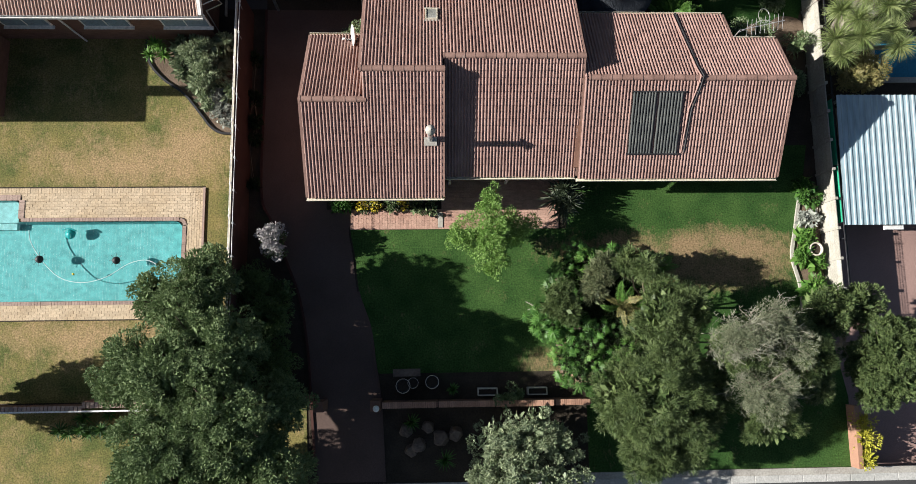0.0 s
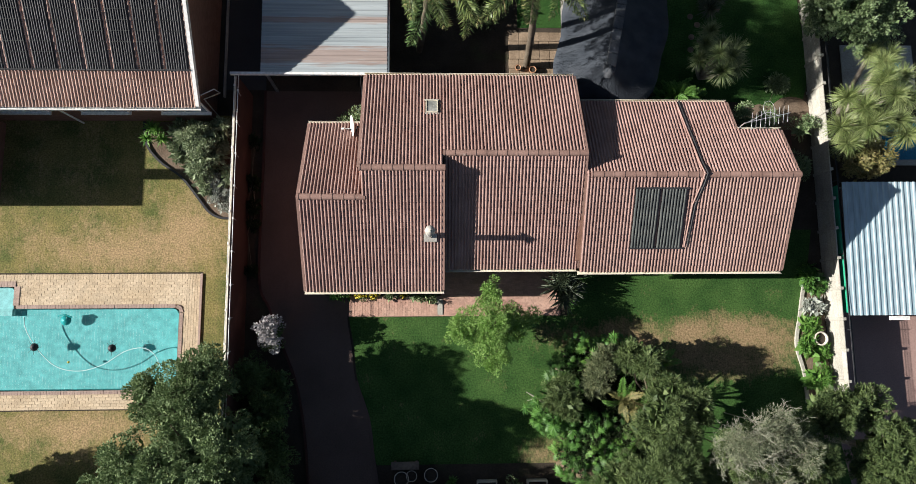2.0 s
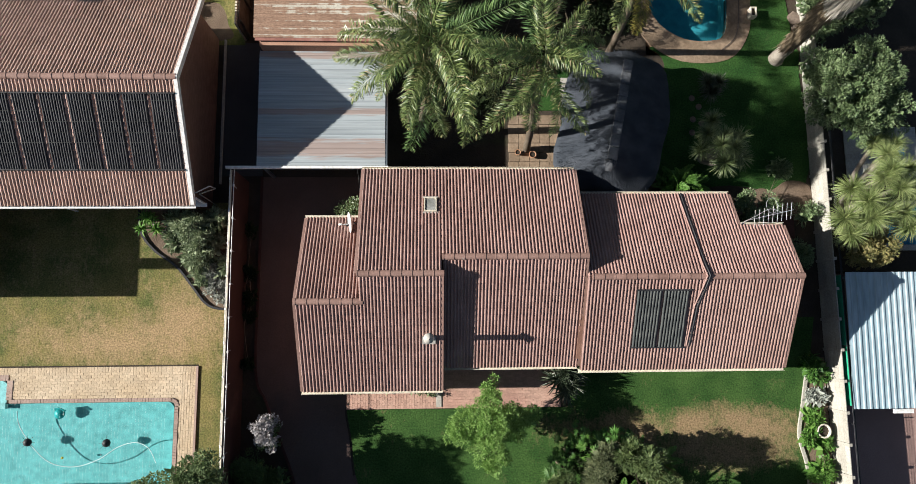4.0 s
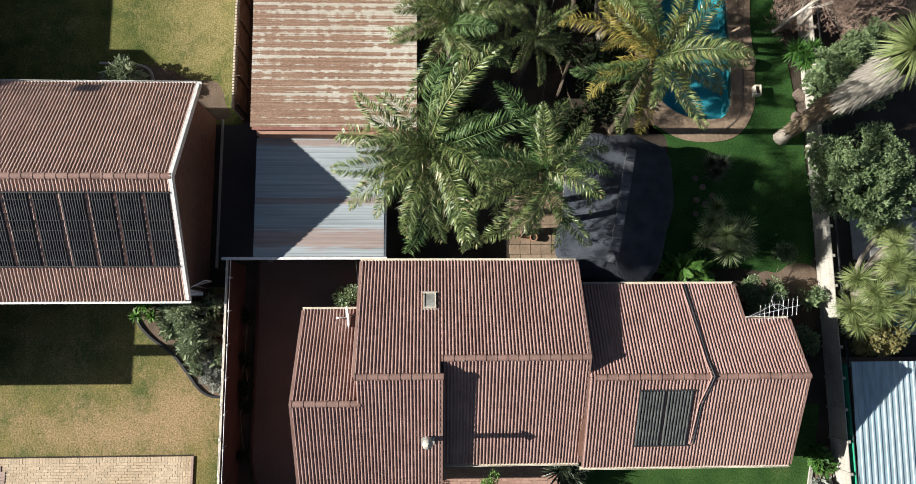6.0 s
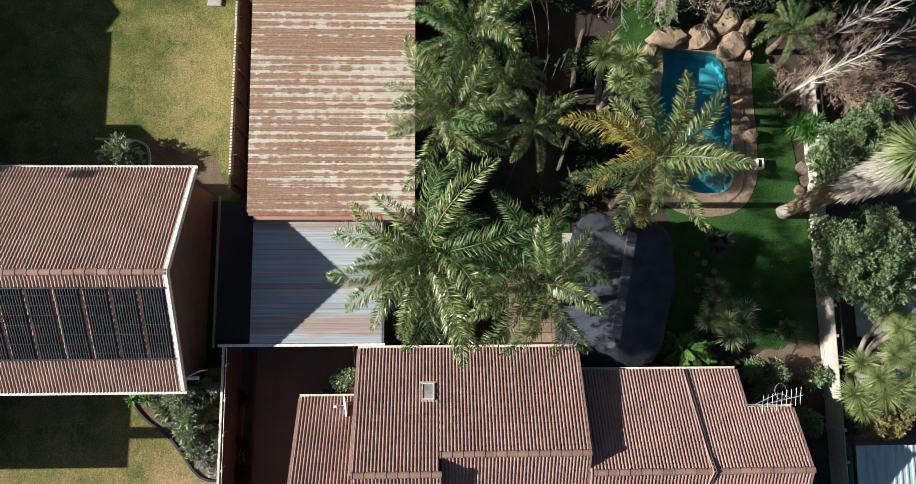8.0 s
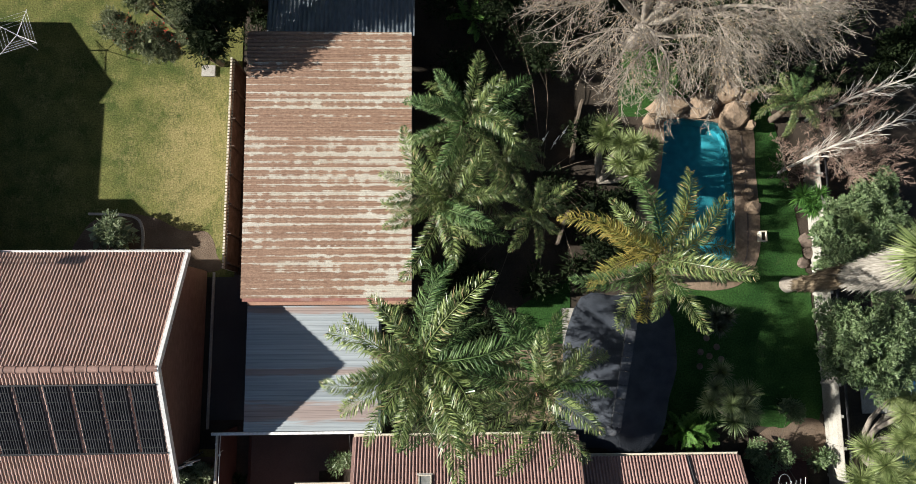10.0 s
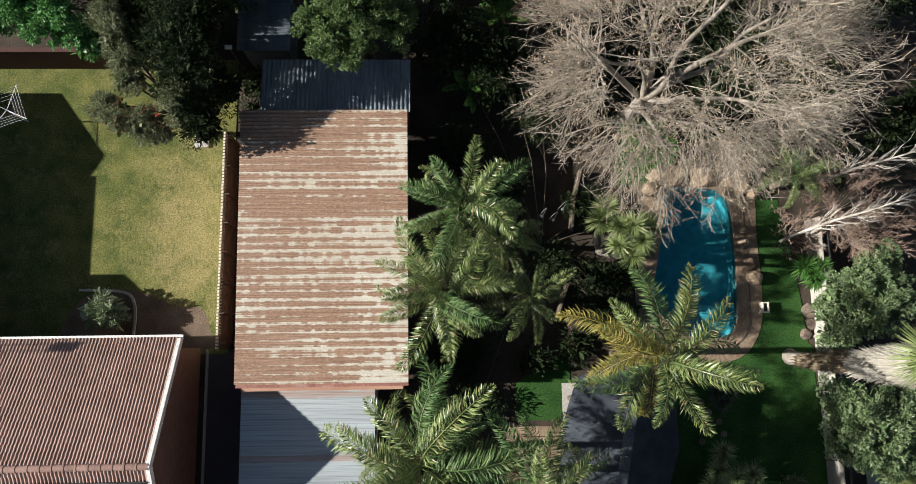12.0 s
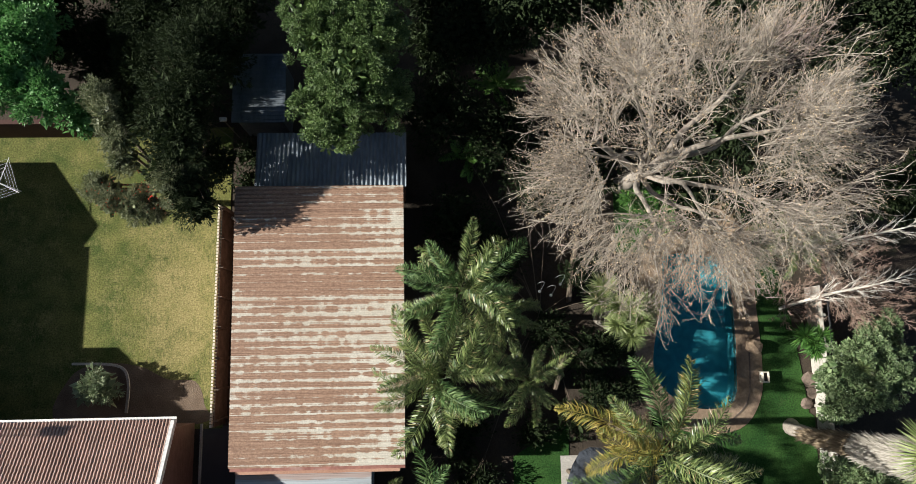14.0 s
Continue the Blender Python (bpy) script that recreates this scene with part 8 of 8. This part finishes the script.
# things in the turquoise pool
cleaner = thing("pool_cleaner", "teal robotic pool cleaner with a long hose", "pool cleaner", (-15.1, 4.5, -0.6))
part("body", lathe("body", [(0.001, 0.14), (0.12, 0.12), (0.2, 0.05), (0.22, 0.0)], 14), M_TEAL, cleaner, at=pose(-15.15, 4.55, -0.35))
part("bumper", tube_mesh("bumper", [(-15.45, 4.72, -0.3), (-15.15, 4.78, -0.24), (-14.88, 4.66, -0.28)], 0.03, 6), M_TEAL, cleaner)
hose = thing("floating_hose", "long white hose floating on the water", "hose", (-13, 3, -0.1))
part("hose", tube_mesh("hose", smooth_line([(-16.7, 4.7, -0.09), (-16.55, 4.1, -0.09), (-15.9, 3.2, -0.09), (-15.2, 2.65, -0.09), (-14.3, 2.5, -0.09), (-13.4, 2.75, -0.09), (-12.6, 3.25, -0.09), (-11.9, 3.4, -0.09), (-11.4, 3.15, -0.09), (-11.1, 2.6, -0.09)], 8), 0.016, 6), M_CORD, hose)
for x, y in ((-16.2, 3.47), (-13.1, 3.4)):
    fl = thing("pool_float", "black domed float of the pool net", "pool float", (x, y, -0.1), "net floats")
    part("dome", lathe("dome", [(0.16, -0.02), (0.15, 0.06), (0.1, 0.13), (0.001, 0.16)], 14), M_BLACK, fl, at=pose(x, y, -0.1))
    for k in range(8):
        a = radians(45 * k)
        part("spoke", tube_mesh("spoke", [(x + 0.14 * math.cos(a), y + 0.14 * math.sin(a), -0.07), (x + 0.3 * math.cos(a), y + 0.3 * math.sin(a), -0.09)], 0.008, 3), M_BLACK, fl)
ball = part("ball", lathe("ball", [(0.001, -0.05), (0.04, -0.03), (0.05, 0), (0.04, 0.03), (0.001, 0.05)], 10), M_YELLOW, at=pose(-14.8, 2.85, -0.1))
tagged(ball, "small yellow ball floating on the water", "ball")
net = thing("pool_net", "fine safety net stretched over the pool", "net", (-14, 3.4, -0.06))
nb_bag = Bag()
for i in range(100):
    x = -23.7 + 0.13 * i
    nb_bag.tube([(x + 0.014 * math.sin(k * 2.1 + i), 1.78 + 0.29 * k, -0.075) for k in range(12)], [0.0011] * 12, 3)
tagged(part("mesh_cords", nb_bag.mesh("mesh_cords"), M_CORD, net), kind="stuff")

wire = thing("overhead_cable", "thin cable from carport to house eave", "cable", (-2.8, 13, 2.6))
part("cable", tube_mesh("cable", [(-2.9, 14.15, 2.45), (-2.8, 13.2, 2.5), (-2.7, 12.2, 2.75)], 0.009, 4), M_BLACK, wire)
far_pool = thing("far_pool", "strip of bright blue pool water next door", "swimming pool", (21.5, 12.0, 0))
part("water", boxes((19.8, 24, 11.3, 13.0, -0.025, 0.0)), mat("blue_water", (0.02, 0.16, 0.26), (0.03, 0.2, 0.3), rough=0.1, bump=0.1), far_pool)
part("coping", boxes((19.55, 24, 13.0, 13.25, -0.03, 0.05), (19.55, 19.8, 11.05, 13.0, -0.03, 0.05), (19.8, 24, 11.05, 11.3, -0.03, 0.05)), M_CONC, far_pool)

yard = tagged(part("yard_slab", boxes((18.3, 21.6, 14.3, 16.6, -0.04, 0.012)), M_GREYCONC), "grey concrete yard slab beyond the wall", "paving", kind="structure")
crate = thing("storage_crate", "blue plastic storage crate with a white lid", "crate", (20.45, 15.4, 0.012))
part("tub", boxes((20.15, 20.75, 15.2, 15.65, 0.012, 0.38), bevel=0.03), M_BLUE, crate)
part("lid", boxes((20.12, 20.6, 14.7, 15.15, 0.02, 0.1), bevel=0.02), M_WHITE, crate, "white lid lying beside the crate")

# small lights on stalks in the back garden
for x, y, z in ((4.65, 25.36, 2.8), (5.46, 25.63, 2.8), (5.08, 25.21, 2.8), (3.65, 22.9, 2.8)):
    st = thing("garden_light", "small white globe on a thin stalk", "garden light", (x, y, -0.03), "globes on stalks")
    part("stalk", tube_mesh("stalk", smooth_line([(x + 0.35, y + 0.55, -0.03), (x + 0.3, y + 0.5, z * 0.5), (x + 0.22, y + 0.35, z * 0.95), (x + 0.08, y + 0.12, z + 0.1), (x, y, z)], 3), 0.012, 5), M_METAL, st)
    part("globe", lathe("globe", [(0.001, -0.06), (0.05, -0.03), (0.06, 0.01), (0.04, 0.05), (0.001, 0.065)], 10), M_WHITE, st, at=pose(x, y, z))
for a, b in (((6.75, 27.8), (6.4, 26.5)), ((6.4, 26.4), (6.25, 25.1)), ((6.0, 22.9), (5.5, 21.5))):
    fn = tagged(part("timber_edging", band([a, b], 0.09, -0.03, 0.7), M_BARK), "weathered timber screen beside the path", "timber screen")

# ---- paving pieces ----
paving = tagged(new("pool_paving"), "tan clay-brick paving round the pool", "paving", kind="structure")
part("bedding", boxes((-23.9, -9.6, 6.0, 6.4, -0.04, 0.004), (-17.0, -9.6, 5.05, 6.0, -0.04, 0.004), (-10.3, -9.6, 0.98, 5.05, -0.04, 0.004), (-23.9, -10.3, 0.98, 1.7, -0.04, 0.004)), M_PAVER, paving)
rows = bond(-17.0, -10.15, 5.18, 6.2, "x") + bond(-23.5, -17.0, 6.15, 6.2, "x") + bond(-10.15, -9.62, 0.98, 6.2, "y") + bond(-10.25, -10.15, 1.56, 5.18, "y") + bond(-23.5, -10.15, 0.98, 1.56, "x") + [(-23.4 + 0.111 * i, 6.31, 90, 0.22, 0.111, 0.03) for i in range(125)]
lay(rows, "paver", paving, M_PAVER, lambda x, y: y > 5 and x > -12.6)
coping = [(-16.9 + 0.112 * i, 5.09, 90, 0.16, 0.112, 0.05) for i in range(57)] + [(-23.4 + 0.112 * i, 1.65, 90, 0.16, 0.112, 0.05) for i in range(115)] + [(-10.34, 1.95 + 0.112 * i, 0, 0.16, 0.112, 0.05) for i in range(26)] + \
    [(-10.57 + 0.24 * math.cos(a), 4.83 + 0.24 * math.sin(a), math.degrees(a), 0.16, 0.1, 0.052) for a in (0.2, 0.55, 0.9, 1.25)] + [(-10.57 + 0.24 * math.cos(a), 1.91 + 0.24 * math.sin(a), math.degrees(a), 0.16, 0.1, 0.052) for a in (-0.2, -0.55, -0.9, -1.25)] + \
    [(-16.98, 5.2 + 0.112 * i, 0, 0.24, 0.112, 0.05) for i in range(7)] + [(-17.1 - 0.112 * i, 6.02, 90, 0.24, 0.112, 0.05) for i in range(55)]
lay(coping, "coping_brick", paving, M_COPING, lambda x, y: x > -13 and y > 4)
part("end_strip", boxes((-9.62, -9.53, 0.95, 6.42, -0.04, 0.06)), M_COPING, paving)
path = tagged(new("brick_path"), "pink brick path along the front of the house", "path", kind="structure")
part("bedding", boxes((-3.52, 5.3, 4.6, 5.45, -0.04, 0.003), (0.32, 5.5, 5.45, 7.6, -0.04, 0.003)), M_PATH, path)
lay(bond(-3.5, 0.15, 4.62, 5.44, "y", 0.222, 0.111) + bond(0.4, 5.25, 4.62, 7.58, "x", 0.222, 0.111), "path_brick", path, M_PATH, lambda x, y: x < 0.2 or y < 5.0)
part("threshold", boxes((0.16, 0.38, 4.65, 5.3, -0.03, 0.06), bevel=0.02), M_CONC, path)
